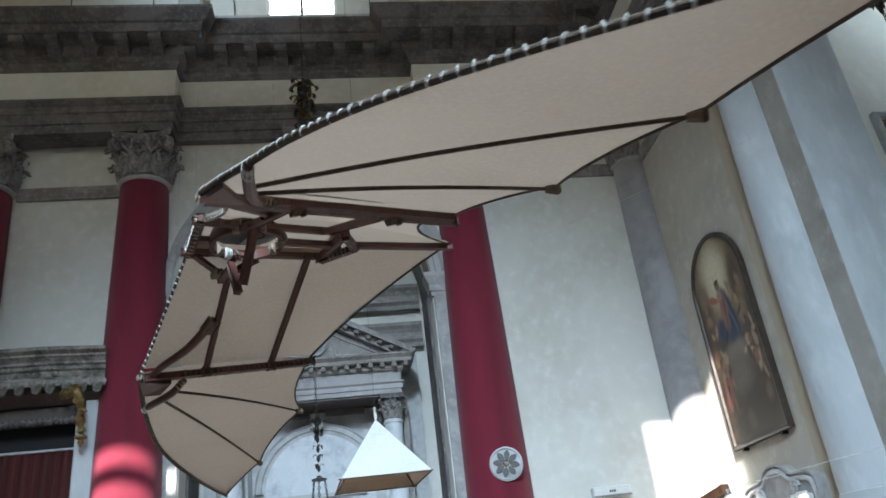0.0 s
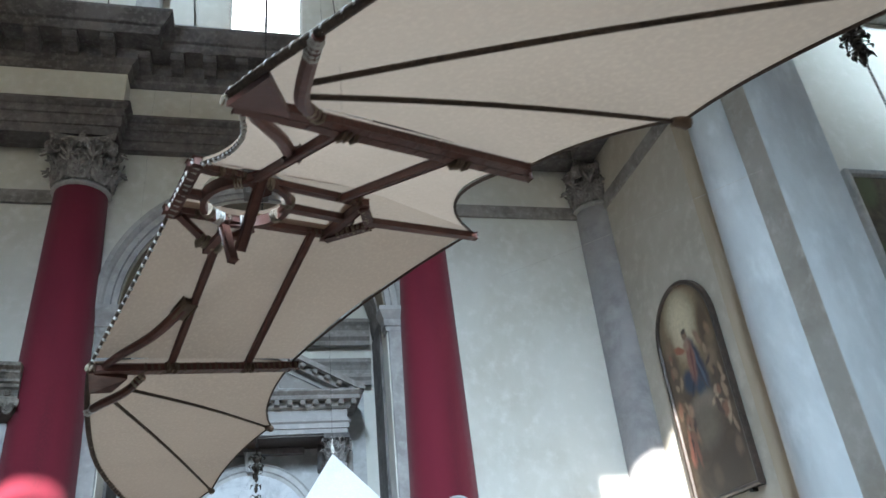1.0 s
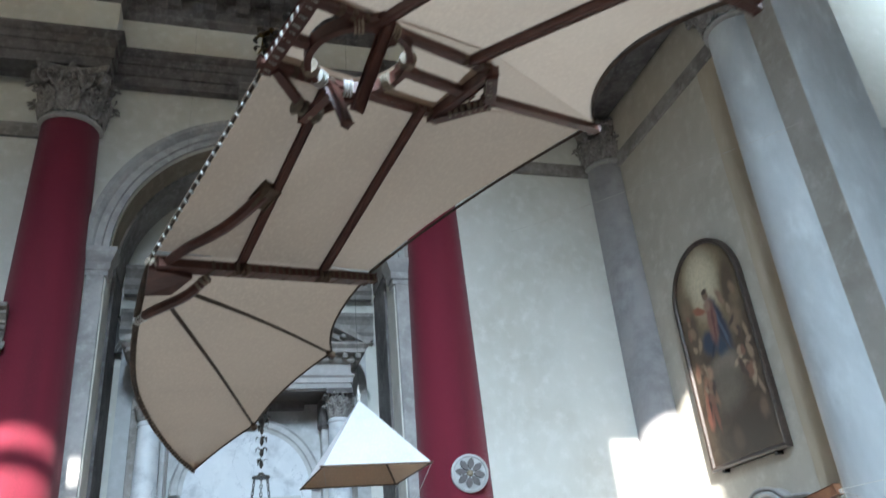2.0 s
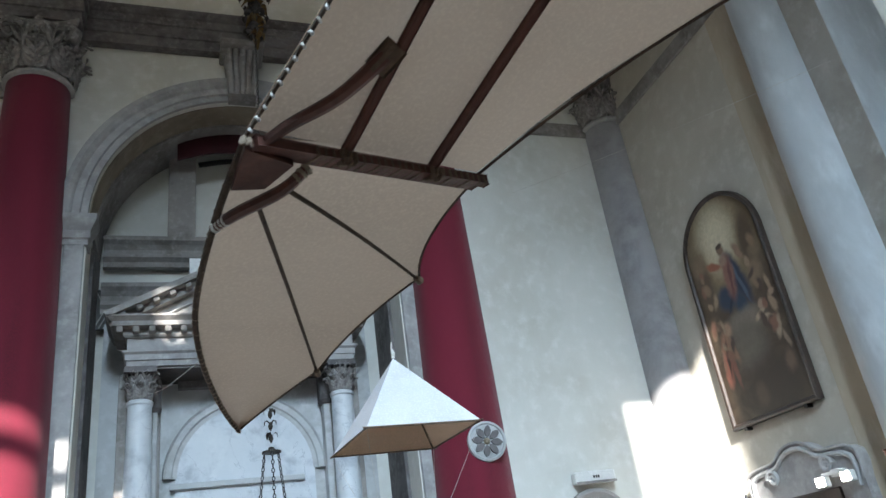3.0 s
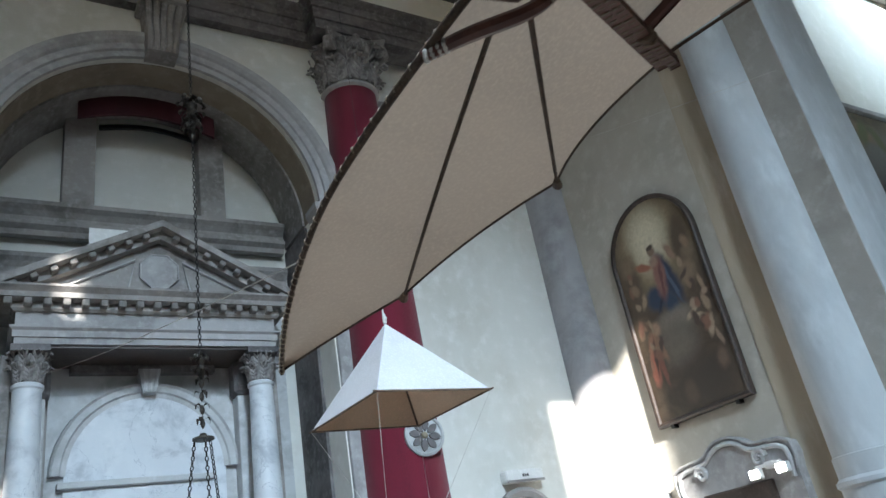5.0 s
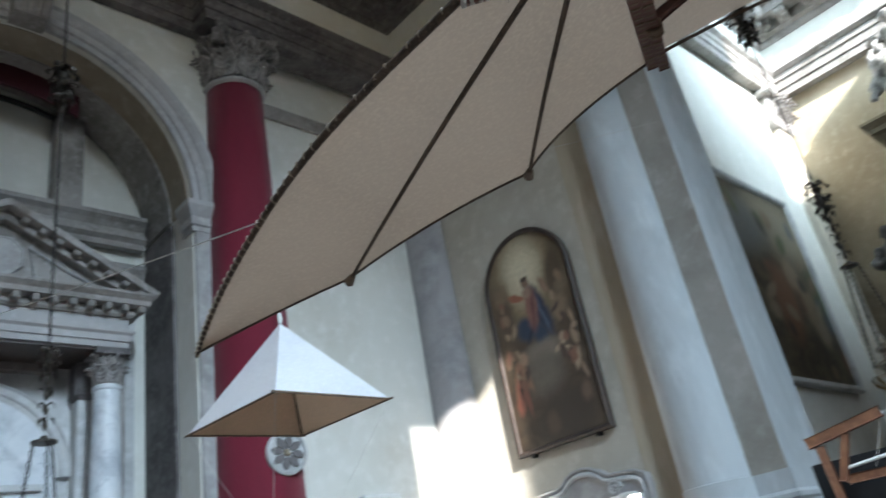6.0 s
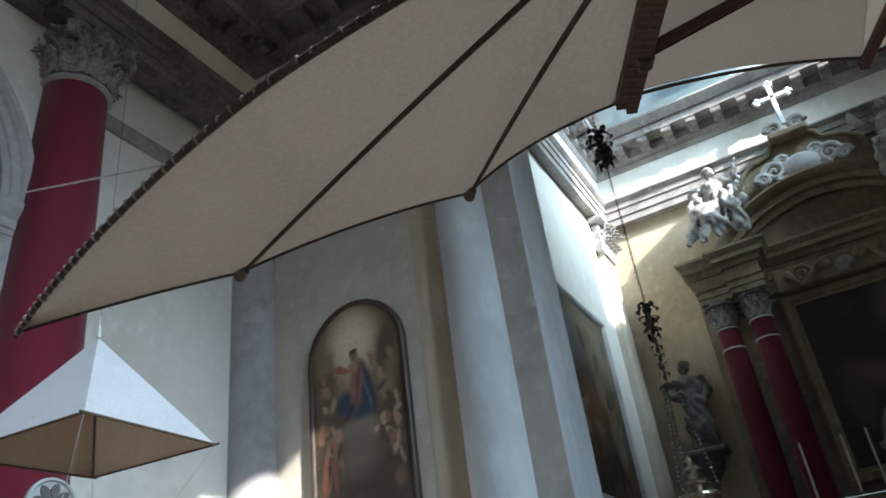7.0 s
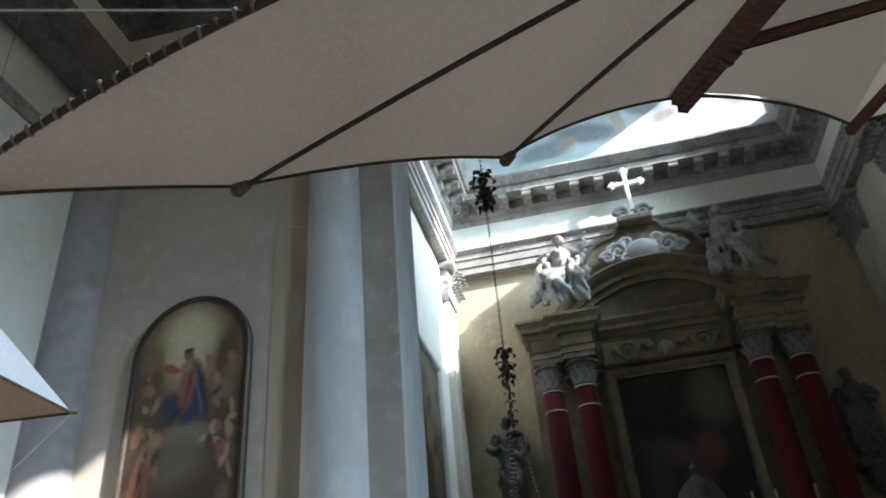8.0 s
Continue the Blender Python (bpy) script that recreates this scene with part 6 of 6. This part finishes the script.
part("post", beam(bmesh.new(), (4.2, 6.55, 1.0), (4.2, 6.55, 2.0), 0.06, 0.06), wood_model, mach)
part("pole", tube(bmesh.new(), [(4.05, 7.02, 2.03), (4.3, 6.05, 2.13)], 0.012, 8), paint_white, mach, "white rod")
part("stand", boxed(4.0, 4.9, 5.9, 7.3, 0.0, 1.0, bevel=0.01), black_panel, mach, "black stand")
part("board", boxed(4.32, 4.36, 5.9, 7.35, 1.0, 2.12, bevel=0.005), black_panel, mach, "black board")
for q in ((4.25, 6.2, 2.05), (4.2, 6.45, 1.95), (4.15, 6.6, 1.9), (4.1, 6.85, 2.0), (5.2, 5.6, 2.45)):
    part("cord", tube(bmesh.new(), [(4.13, 6.70, 2.33), q], 0.003, 4), cord_white, mach)

# long slack cords across the nave
for a, b in (((-0.28, 7.17, 3.03), (-0.8, 14.2, 4.92)), ((7.4, 8.9, 7.3), (5.2, 13.9, 8.2))):
    w = part("slack_cord", tube(bmesh.new(), [Vector(a).lerp(Vector(b), k / 8) - Vector((0, 0, 0.05 * math.sin(math.pi * k / 8))) for k in range(9)], 0.0028, 4), cord_white)
    tagged(w, "thin pale cord stretched across the nave", "cord", "slack cords")

# ---- the high altar ----
HY, HX = 4.64, 15.55  # middle of the altar and the line of its columns
high = thing("high_altar", "high altar of ochre marble with red-wrapped columns, curved pediment and cross", "altar")


def hbox(name, y0, y1, x0, x1, z0, z1, material, bevel=0.02, label=""):
    return part(name, boxed(x0, x1, y0, y1, z0, z1, bevel=bevel), material, high, label)


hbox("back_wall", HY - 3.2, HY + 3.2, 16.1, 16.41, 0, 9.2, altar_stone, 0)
hbox("altar_step", HY - 3.3, HY + 3.3, 14.6, 16.1, 0, 1.9, stone_pale)
for i, y in enumerate((HY + 2.72, HY + 1.97, HY - 1.90, HY - 2.76)):
    x = HX if i in (0, 3) else HX - 0.12
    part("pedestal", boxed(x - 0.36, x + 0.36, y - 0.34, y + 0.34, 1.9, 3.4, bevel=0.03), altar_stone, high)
    part("column_base", lathe(bmesh.new(), [(0.34, 3.4), (0.34, 3.5), (0.28, 3.56), (0.32, 3.64), (0.26, 3.7)], 24, at=(x, y, 0)), stone_pale, high, smooth=True)
    part("column_shaft", lathe(bmesh.new(), [(0.26, 3.68), (0.27, 4.6), (0.26, 6.4), (0.235, 7.62)], 28, at=(x, y, 0)), red_shaded, high, "shaft wrapped in crimson cloth", smooth=True)
    for z in (7.12, 7.58):
        part("band", lathe(bmesh.new(), [(0.235, z), (0.262, z + 0.008), (0.262, z + 0.038), (0.235, z + 0.045)], 28, at=(x, y, 0)), stone_pale, high, smooth=True)
    core = part("capital", lathe(bmesh.new(), [(0.22, 7.65), (0.23, 7.9), (0.30, 8.12), (0.36, 8.14), (0.36, 8.22), (0, 8.22)], 16, at=(x, y, 0)), stone_dark, high, "dark carved leafy capital", smooth=True)
    for ring, (zz, hh) in enumerate(((7.66, 0.28), (7.8, 0.36))):
        for k in range(8):
            a = math.tau * (k + 0.5 * ring) / 8
            ob = new("leaf", LEAF)
            ob.matrix_basis = Matrix.Translation((x + 0.215 * math.sin(a), y - 0.215 * math.cos(a), zz)) @ pose(0, 0, 0, 0, 0, math.degrees(a)) @ Matrix.Diagonal((0.55, 0.75, hh / 0.36, 1))
            ob.parent = core
# entablature, stepping forward over the columns
HL = [(16.1, HY + 3.05), (15.22, HY + 3.05), (15.22, HY + 2.35), (15.05, HY + 2.35), (15.05, HY + 1.62), (15.75, HY + 1.62), (15.75, HY - 1.62), (15.05, HY - 1.62), (15.05, HY - 2.35), (15.22, HY - 2.35), (15.22, HY - 3.05), (16.1, HY - 3.05)]
HL = HL[::-1]
AR = [(-0.5, 8.22), (0, 8.22), (0, 8.34), (0.03, 8.35), (0.03, 8.48), (0.07, 8.52), (-0.5, 8.52)]
FR = [(-0.5, 8.52), (0.0, 8.52), (0.0, 8.84), (-0.5, 8.84)]
CO = [(-0.5, 8.84), (0.05, 8.84), (0.08, 8.94), (0.2, 8.98), (0.21, 9.08), (0.30, 9.20), (0.30, 9.26), (-0.5, 9.28)]


def run_flip(prof, line):
    """Sweeps with the profile on the left-hand side of the way."""
    return run(bmesh.new(), [(-o, z) for o, z in prof], line)


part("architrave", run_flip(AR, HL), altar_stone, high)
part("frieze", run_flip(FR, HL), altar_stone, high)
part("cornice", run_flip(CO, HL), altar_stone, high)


def to_east(bm):
    """Turns a piece drawn as (across, out towards -y, up) to face the nave from the altar."""
    return turned(bm, Matrix.Translation((0, HY, 0)) @ Matrix(((0, 1, 0, 0), (-1, 0, 0, 0), (0, 0, 1, 0), (0, 0, 0, 1))))


# picture and its stone frame (drawn across from the middle, x to the south)
hp = painted("altar_oil", (0.020, 0.017, 0.014), (0.04, 0.033, 0.026), (
    (-0.3, 6.0, 0.5, 0.25, 20, (0.10, 0.065, 0.055), 0.6), (0.45, 6.0, 0.28, 0.35, 0, (0.14, 0.06, 0.05), 0.6), (0.75, 7.2, 0.4, 0.6, 0, (0.13, 0.11, 0.08), 0.7),
    (-0.7, 5.6, 0.25, 0.5, 0, (0.06, 0.055, 0.05), 0.6), (0.1, 5.3, 0.25, 0.3, 0, (0.11, 0.08, 0.06), 0.6)), gloss=0.55)
altar_picture = part("painting", boxed(-1.27, 1.25, 15.95, 16.0, 4.2, 7.9), hp, high, "very dark oil painting")
altar_picture.matrix_basis = pose(0, HY, 0, 0, 0, -90)
FP = [(0, -0.1), (0, 0.1), (0.06, 0.14), (0.16, 0.1), (0.2, 0.04), (0.26, 0.04), (0.26, -0.1)]
fr = framed(bmesh.new(), [(-1.5, 4.0), (1.48, 4.0), (1.48, 8.12), (-1.5, 8.12)], FP)
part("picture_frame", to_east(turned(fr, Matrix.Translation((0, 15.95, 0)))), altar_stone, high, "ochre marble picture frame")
# carved crest over the picture
part("crest_panel", to_east(boxed(-1.45, 1.45, 15.6, 16.1, 8.12, 8.66, bevel=0.03)), altar_stone, high)
for s in (-1, 1):
    w = [(s * (0.3 + 0.9 * t), 15.55, 8.36 + 0.17 * math.sin(t * 7.5) - 0.06 * t) for t in [k / 16 for k in range(17)]]
    part("crest_scroll", to_east(tube(bmesh.new(), w, 0.08, 8, taper=[0.075 + 0.035 * math.sin(k * 0.9) for k in range(17)])), altar_stone, high, smooth=True)
    sp = [(s * (0.85 + 0.24 * (1 - k / 20) * math.cos(k * 0.6)), 15.55, 8.38 + 0.22 * (1 - k / 20) * math.sin(k * 0.6)) for k in range(20)]
    part("crest_scroll", to_east(tube(bmesh.new(), sp, 0.05, 8)), altar_stone, high, smooth=True)
part("crest_boss", to_east(turned(lathe(bmesh.new(), [(0, -0.14), (0.12, -0.1), (0.2, 0.0), (0.12, 0.1), (0, 0.12)], 10), pose(0, 15.55, 8.32, 90, 0, 0))), sculpted, high, smooth=True)
# segmental pediment
SEG_R, SEG_Z = 3.06, 7.4
part("segmental_cornice", to_east(arc_sweep(bmesh.new(), [(SEG_R - 0.42, 0.0), (SEG_R - 0.42, 0.16), (SEG_R - 0.3, 0.2), (SEG_R - 0.28, 0.34), (SEG_R - 0.14, 0.36), (SEG_R - 0.12, 0.5), (SEG_R, 0.62), (SEG_R + 0.04, 0.62), (SEG_R + 0.04, 0.0)], 0, SEG_Z, 15.6, radians(40), radians(140), 36)), altar_stone, high, smooth=True)
part("tympanum", to_east(slab(bmesh.new(), [(-2.0, 9.2), (2.0, 9.2), *[((SEG_R - 0.4) * math.cos(radians(41 + 98 * k / 20)), SEG_Z + (SEG_R - 0.4) * math.sin(radians(41 + 98 * k / 20))) for k in range(21)]], 15.55, 16.1)), tympanum_stone, high, "brown marble tympanum")
# attic with curved shoulders
sh = [(2.05, 9.4), (1.98, 10.35), (1.8, 10.70), (1.45, 10.87), (1.3, 11.15), (1.05, 11.37), (0.62, 11.49), (0.5, 11.70), (0.3, 11.77)]
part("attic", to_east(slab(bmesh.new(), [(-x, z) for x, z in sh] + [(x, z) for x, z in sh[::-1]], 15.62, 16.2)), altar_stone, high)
rim = [Vector((-x, 15.58, z)) for x, z in sh] + [Vector((x, 15.58, z)) for x, z in sh[::-1]]
part("attic_moulding", to_east(tube(bmesh.new(), rim, 0.06, 8)), altar_stone, high, smooth=True)
# cartouche
bm = turned(lathe(bmesh.new(), [(0, -0.2), (0.2, -0.17), (0.36, -0.05), (0.38, 0.05), (0.0, 0.1)], 20), Matrix.Translation((0, 15.4, 10.86)) @ pose(0, 0, 0, -90, 0, 0) @ Matrix.Diagonal((1.1, 0.85, 1, 1)))
ca = part("cartouche", to_east(bm), stone_pale, high, "pale carved cartouche", smooth=True)
for s in (-1, 1):
    for k2, (cx, cz, r) in enumerate(((0.6, 10.92, 0.26), (0.4, 10.66, 0.16), (0.36, 11.12, 0.15), (0.88, 10.8, 0.17))):
        sp = [(s * (cx + r * (1 - k / 18) * math.cos(k * 0.62)), 15.4, cz + r * (1 - k / 18) * math.sin(k * 0.62)) for k in range(18)]
        part("cartouche_scroll", to_east(tube(bmesh.new(), sp, 0.06, 8, taper=[0.075 - 0.003 * k for k in range(18)])), stone_pale, high, smooth=True)
# cross on the crown
cr = thing("altar_cross", "white marble cross with flared ends on carved scrolls", "cross", at=(15.5, HY + 0.02, 11.76), rz=-90)
part("shaft", boxed(-0.055, 0.055, -0.05, 0.05, 0.35, 1.55, bevel=0.012), marble, cr)
part("arms", boxed(-0.36, 0.36, -0.05, 0.05, 1.13, 1.24, bevel=0.012), marble, cr)
for x, z in ((-0.36, 1.185), (0.36, 1.185), (0, 1.58)):
    for dx, dz in ((0.07, 0), (-0.07, 0), (0, 0.07), (0, -0.07)):
        part("trefoil", turned(lathe(bmesh.new(), [(0, -0.05), (0.05, -0.04), (0.06, 0), (0.05, 0.04), (0, 0.05)], 8), pose(x + dx * 0.9, 0, z + dz * 0.9)), marble, cr, smooth=True)
for s in (-1, 1):
    sp = [(s * (0.25 + 0.2 * (1 - k / 18) * math.cos(k * 0.6)), 0, 0.28 + 0.2 * (1 - k / 18) * math.sin(k * 0.6)) for k in range(18)]
    part("scroll", tube(bmesh.new(), sp, 0.06, 8, taper=[0.09 - 0.003 * k for k in range(18)]), sculpted, cr, smooth=True)
part("foot", boxed(-0.45, 0.45, -0.2, 0.2, -0.05, 0.14, bevel=0.04), altar_stone, cr)


def figure(name, label, at, rz, s, seed, wings=False, standing=False, material=sculpted):
    """A weathered statue as one plain lump: a leaning body and limbs under heavy folds."""
    rnd = random.Random(seed)
    bm = bmesh.new()

    def limb(pts, radii):
        ps = bez([(x * s, y, z) for x, y, z in pts], 5)
        rr = [radii[min(len(radii) - 1, int(k))] + (radii[min(len(radii) - 1, int(k) + 1)] - radii[min(len(radii) - 1, int(k))]) * (k - int(k)) for k in [i * (len(radii) - 1) / (len(ps) - 1) for i in range(len(ps))]]
        tube(bm, ps, 0.1, 14, taper=rr)

    up = 0.5 if standing else 0.0
    limb([(0, 0.05, 0.2 + up), (0.02, -0.05, 0.55 + up), (0.06, -0.03, 0.9 + up), (0.03, 0, 1.12 + up), (0.05, -0.02, 1.22 + up)], [0.28, 0.23, 0.24, 0.18, 0.07])
    limb([(0.05, -0.02, 1.18 + up), (0.05, -0.05, 1.3 + up), (0.06, -0.06, 1.42 + up), (0.06, -0.05, 1.5 + up)], [0.06, 0.125, 0.13, 0.04])
    if standing:
        limb([(0.08, 0, 0.8), (0.12, -0.06, 0.45), (0.1, -0.02, 0.15), (0.12, -0.04, 0.0)], [0.22, 0.19, 0.17, 0.19])
        limb([(-0.1, 0, 0.8), (-0.12, 0.0, 0.45), (-0.12, 0.02, 0.15), (-0.12, 0.0, 0.0)], [0.2, 0.18, 0.17, 0.18])
        limb([(-0.2, 0, 1.56), (-0.36, -0.08, 1.28), (-0.2, -0.26, 1.22), (-0.06, -0.3, 1.34)], [0.12, 0.1, 0.08, 0.06])
        limb([(0.26, 0, 1.56), (0.38, -0.06, 1.25), (0.3, -0.22, 1.05), (0.2, -0.28, 0.98)], [0.12, 0.1, 0.08, 0.06])
    else:
        limb([(0.0, -0.1, 0.38), (0.4, -0.32, 0.36), (0.66, -0.28, 0.0), (0.86, -0.34, -0.38)], [0.22, 0.19, 0.13, 0.07])
        limb([(-0.1, -0.1, 0.32), (0.22, -0.38, 0.25), (0.42, -0.36, -0.1), (0.6, -0.42, -0.42)], [0.22, 0.18, 0.13, 0.07])
        limb([(-0.16, 0, 1.06), (-0.42, -0.14, 0.95), (-0.56, -0.2, 1.2), (-0.6, -0.22, 1.42)], [0.12, 0.1, 0.075, 0.05])
        limb([(0.22, 0, 1.05), (0.44, -0.12, 0.82), (0.36, -0.34, 0.6), (0.3, -0.4, 0.5)], [0.12, 0.1, 0.075, 0.06])
    for k in range(11):
        a = rnd.uniform(-0.22, 0.24) if standing else rnd.uniform(-0.45, 0.55)
        low, out = (0.0, -0.18) if standing else (-0.4, -0.36)
        limb([(a, out + rnd.uniform(-0.04, 0.1), 0.52 + 1.2 * up + rnd.uniform(-0.15, 0.25)), (a + rnd.uniform(0, 0.1), out - 0.06, 0.2 + up), (a + rnd.uniform(-0.1, 0.15), out, low + 0.25), (a + rnd.uniform(-0.1, 0.15), out + 0.06, low)], [0.04, 0.07, 0.065, 0.05])
    if wings:
        for w in (-1, 1):
            for k in range(5):
                limb([(0.08 * w, 0.18, 0.95), (0.3 * w, 0.26, 1.15 - 0.06 * k), (0.52 * w, 0.3, 1.2 - 0.17 * k), (0.66 * w - 0.03 * k * w, 0.3, 1.02 - 0.2 * k)], [0.06, 0.1, 0.085, 0.02])
    bm.normal_update()
    for v in bm.verts:
        q = v.co * 5.0 + Vector((seed, 0, 0))
        v.co += v.normal * (0.05 * math.sin(q.x * 1.7 + 2 * math.sin(q.z)) * math.sin(q.z * 1.3 + q.y) + 0.018 * math.sin(q.x * 6 + q.z * 4.1))
    ob = part(name, bm, material, smooth=True)
    fuse = ob.modifiers.new("fuse", "REMESH")
    fuse.mode, fuse.voxel_size, fuse.use_smooth_shade = "VOXEL", 0.026, True
    ob.matrix_basis = pose(*at, 0, 0, rz) @ Matrix.Scale(1.04, 4)
    return tagged(ob, label, "statue")


for y, sd in ((8.62, 3), (0.98, 5)):
    figure("statue", "dark grey stone draped statue on a wall console", (16.03, y, 5.30), -90, 1 if y > 4 else -1, sd, standing=True, material=statue_stone)
    con = thing("wall_console", "carved grey stone wall console under a statue", "console", "statue consoles", at=(16.08, y, 4.5))
    part("shelf", boxed(-0.42, 0.33, -0.46, 0.46, 0.68, 0.8, bevel=0.03), statue_stone, con)
    part("bowl", lathe(bmesh.new(), [(0.0, -0.05), (0.06, 0.0), (0.09, 0.06), (0.05, 0.1), (0.16, 0.2), (0.28, 0.4), (0.32, 0.58), (0.36, 0.69), (0, 0.69)], 20), statue_stone, con, smooth=True)
figure("seated_statue", "weathered stone winged statue seated on the curved pediment", (15.35, HY + 1.98, 10.02), -90, -1, 11, wings=True)
figure("seated_statue", "weathered stone draped statue reclining on the curved pediment", (15.35, HY - 1.85, 10.12), -90, 1, 12)

# domed tabernacle and candles on the altar
tb = thing("tabernacle", "small domed tabernacle in stones darkened for the dim altar", "tabernacle", at=(15.0, HY + 0.12, 1.9))
# Both stones are darker than the marble, painting in the dimness round the altar.
part("body", lathe(bmesh.new(), [(0.0, 0), (0.62, 0), (0.62, 0.1), (0.5, 0.15), (0.5, 2.4), (0.6, 2.5), (0.6, 2.6), (0.5, 2.62)], 8), stone, tb)
part("dome", lathe(bmesh.new(), [(0.52, 2.6), (0.5, 2.8), (0.42, 3.02), (0.28, 3.2), (0.12, 3.32), (0.05, 3.38), (0.045, 3.46), (0.075, 3.5), (0.06, 3.56), (0.02, 3.6), (0.035, 3.66), (0, 3.72)], 24), statue_stone, tb, "dome in dark stone with the altar's dimness painted in", smooth=True)
for y, zt in ((6.72, 4.86), (5.95, 4.85), (5.5, 4.86), (3.75, 4.86), (3.3, 4.86), (2.55, 4.86)):
    cd = thing("candle", "tall ivory candle on a bronze candlestick", "candle", "altar candles", at=(15.15, y, 1.9))
    h = zt - 1.9
    part("wax", lathe(bmesh.new(), [(0, h - 1.1), (0.024, h - 1.1), (0.022, h - 0.01), (0.0, h)], 10), wax, cd, smooth=True)
    part("candlestick", lathe(bmesh.new(), [(0, 0), (0.16, 0), (0.16, 0.04), (0.05, 0.12), (0.03, 0.4), (0.06, 0.5), (0.03, 0.6), (0.025, h - 1.3), (0.08, h - 1.2), (0.08, h - 1.17), (0, h - 1.1)], 14), gilt, cd, smooth=True)

# chancel corner pilasters with leafy capitals
for k, (x, y, a) in enumerate(((15.75, 9.7, 0), (15.75, -0.4, 180), (12.6, -0.4, 180))):
    pl = thing("chancel_pilaster", "pale plastered pilaster with a carved leafy capital", "pilaster", "chancel pilasters", kind="structure", at=(x, y, 0), rz=a)
    part("shaft", boxed(-0.42, 0.42, -0.12, 0.1, 0, 10.35, bevel=0.01), plaster_warm, pl)
    cp = part("capital", boxed(-0.42, 0.42, -0.16, 0.1, 10.35, 11.3, bevel=0.03), sculpted, pl, "carved leafy capital")
    part("abacus", boxed(-0.6, 0.6, -0.34, 0.1, 11.28, 11.42, bevel=0.03), sculpted, cp)
    for i in range(5):
        for ring, (zz, me, sc) in enumerate(((10.36, LEAF, 1.1), (10.45, LEAF_TALL, 1.15))):
            ob = new("leaf", me)
            ob.matrix_basis = pose(-0.4 + 0.2 * i + 0.1 * (ring - 0.5), -0.15, zz) @ Matrix.Diagonal((0.75, 1.1, sc, 1))
            ob.parent = cp
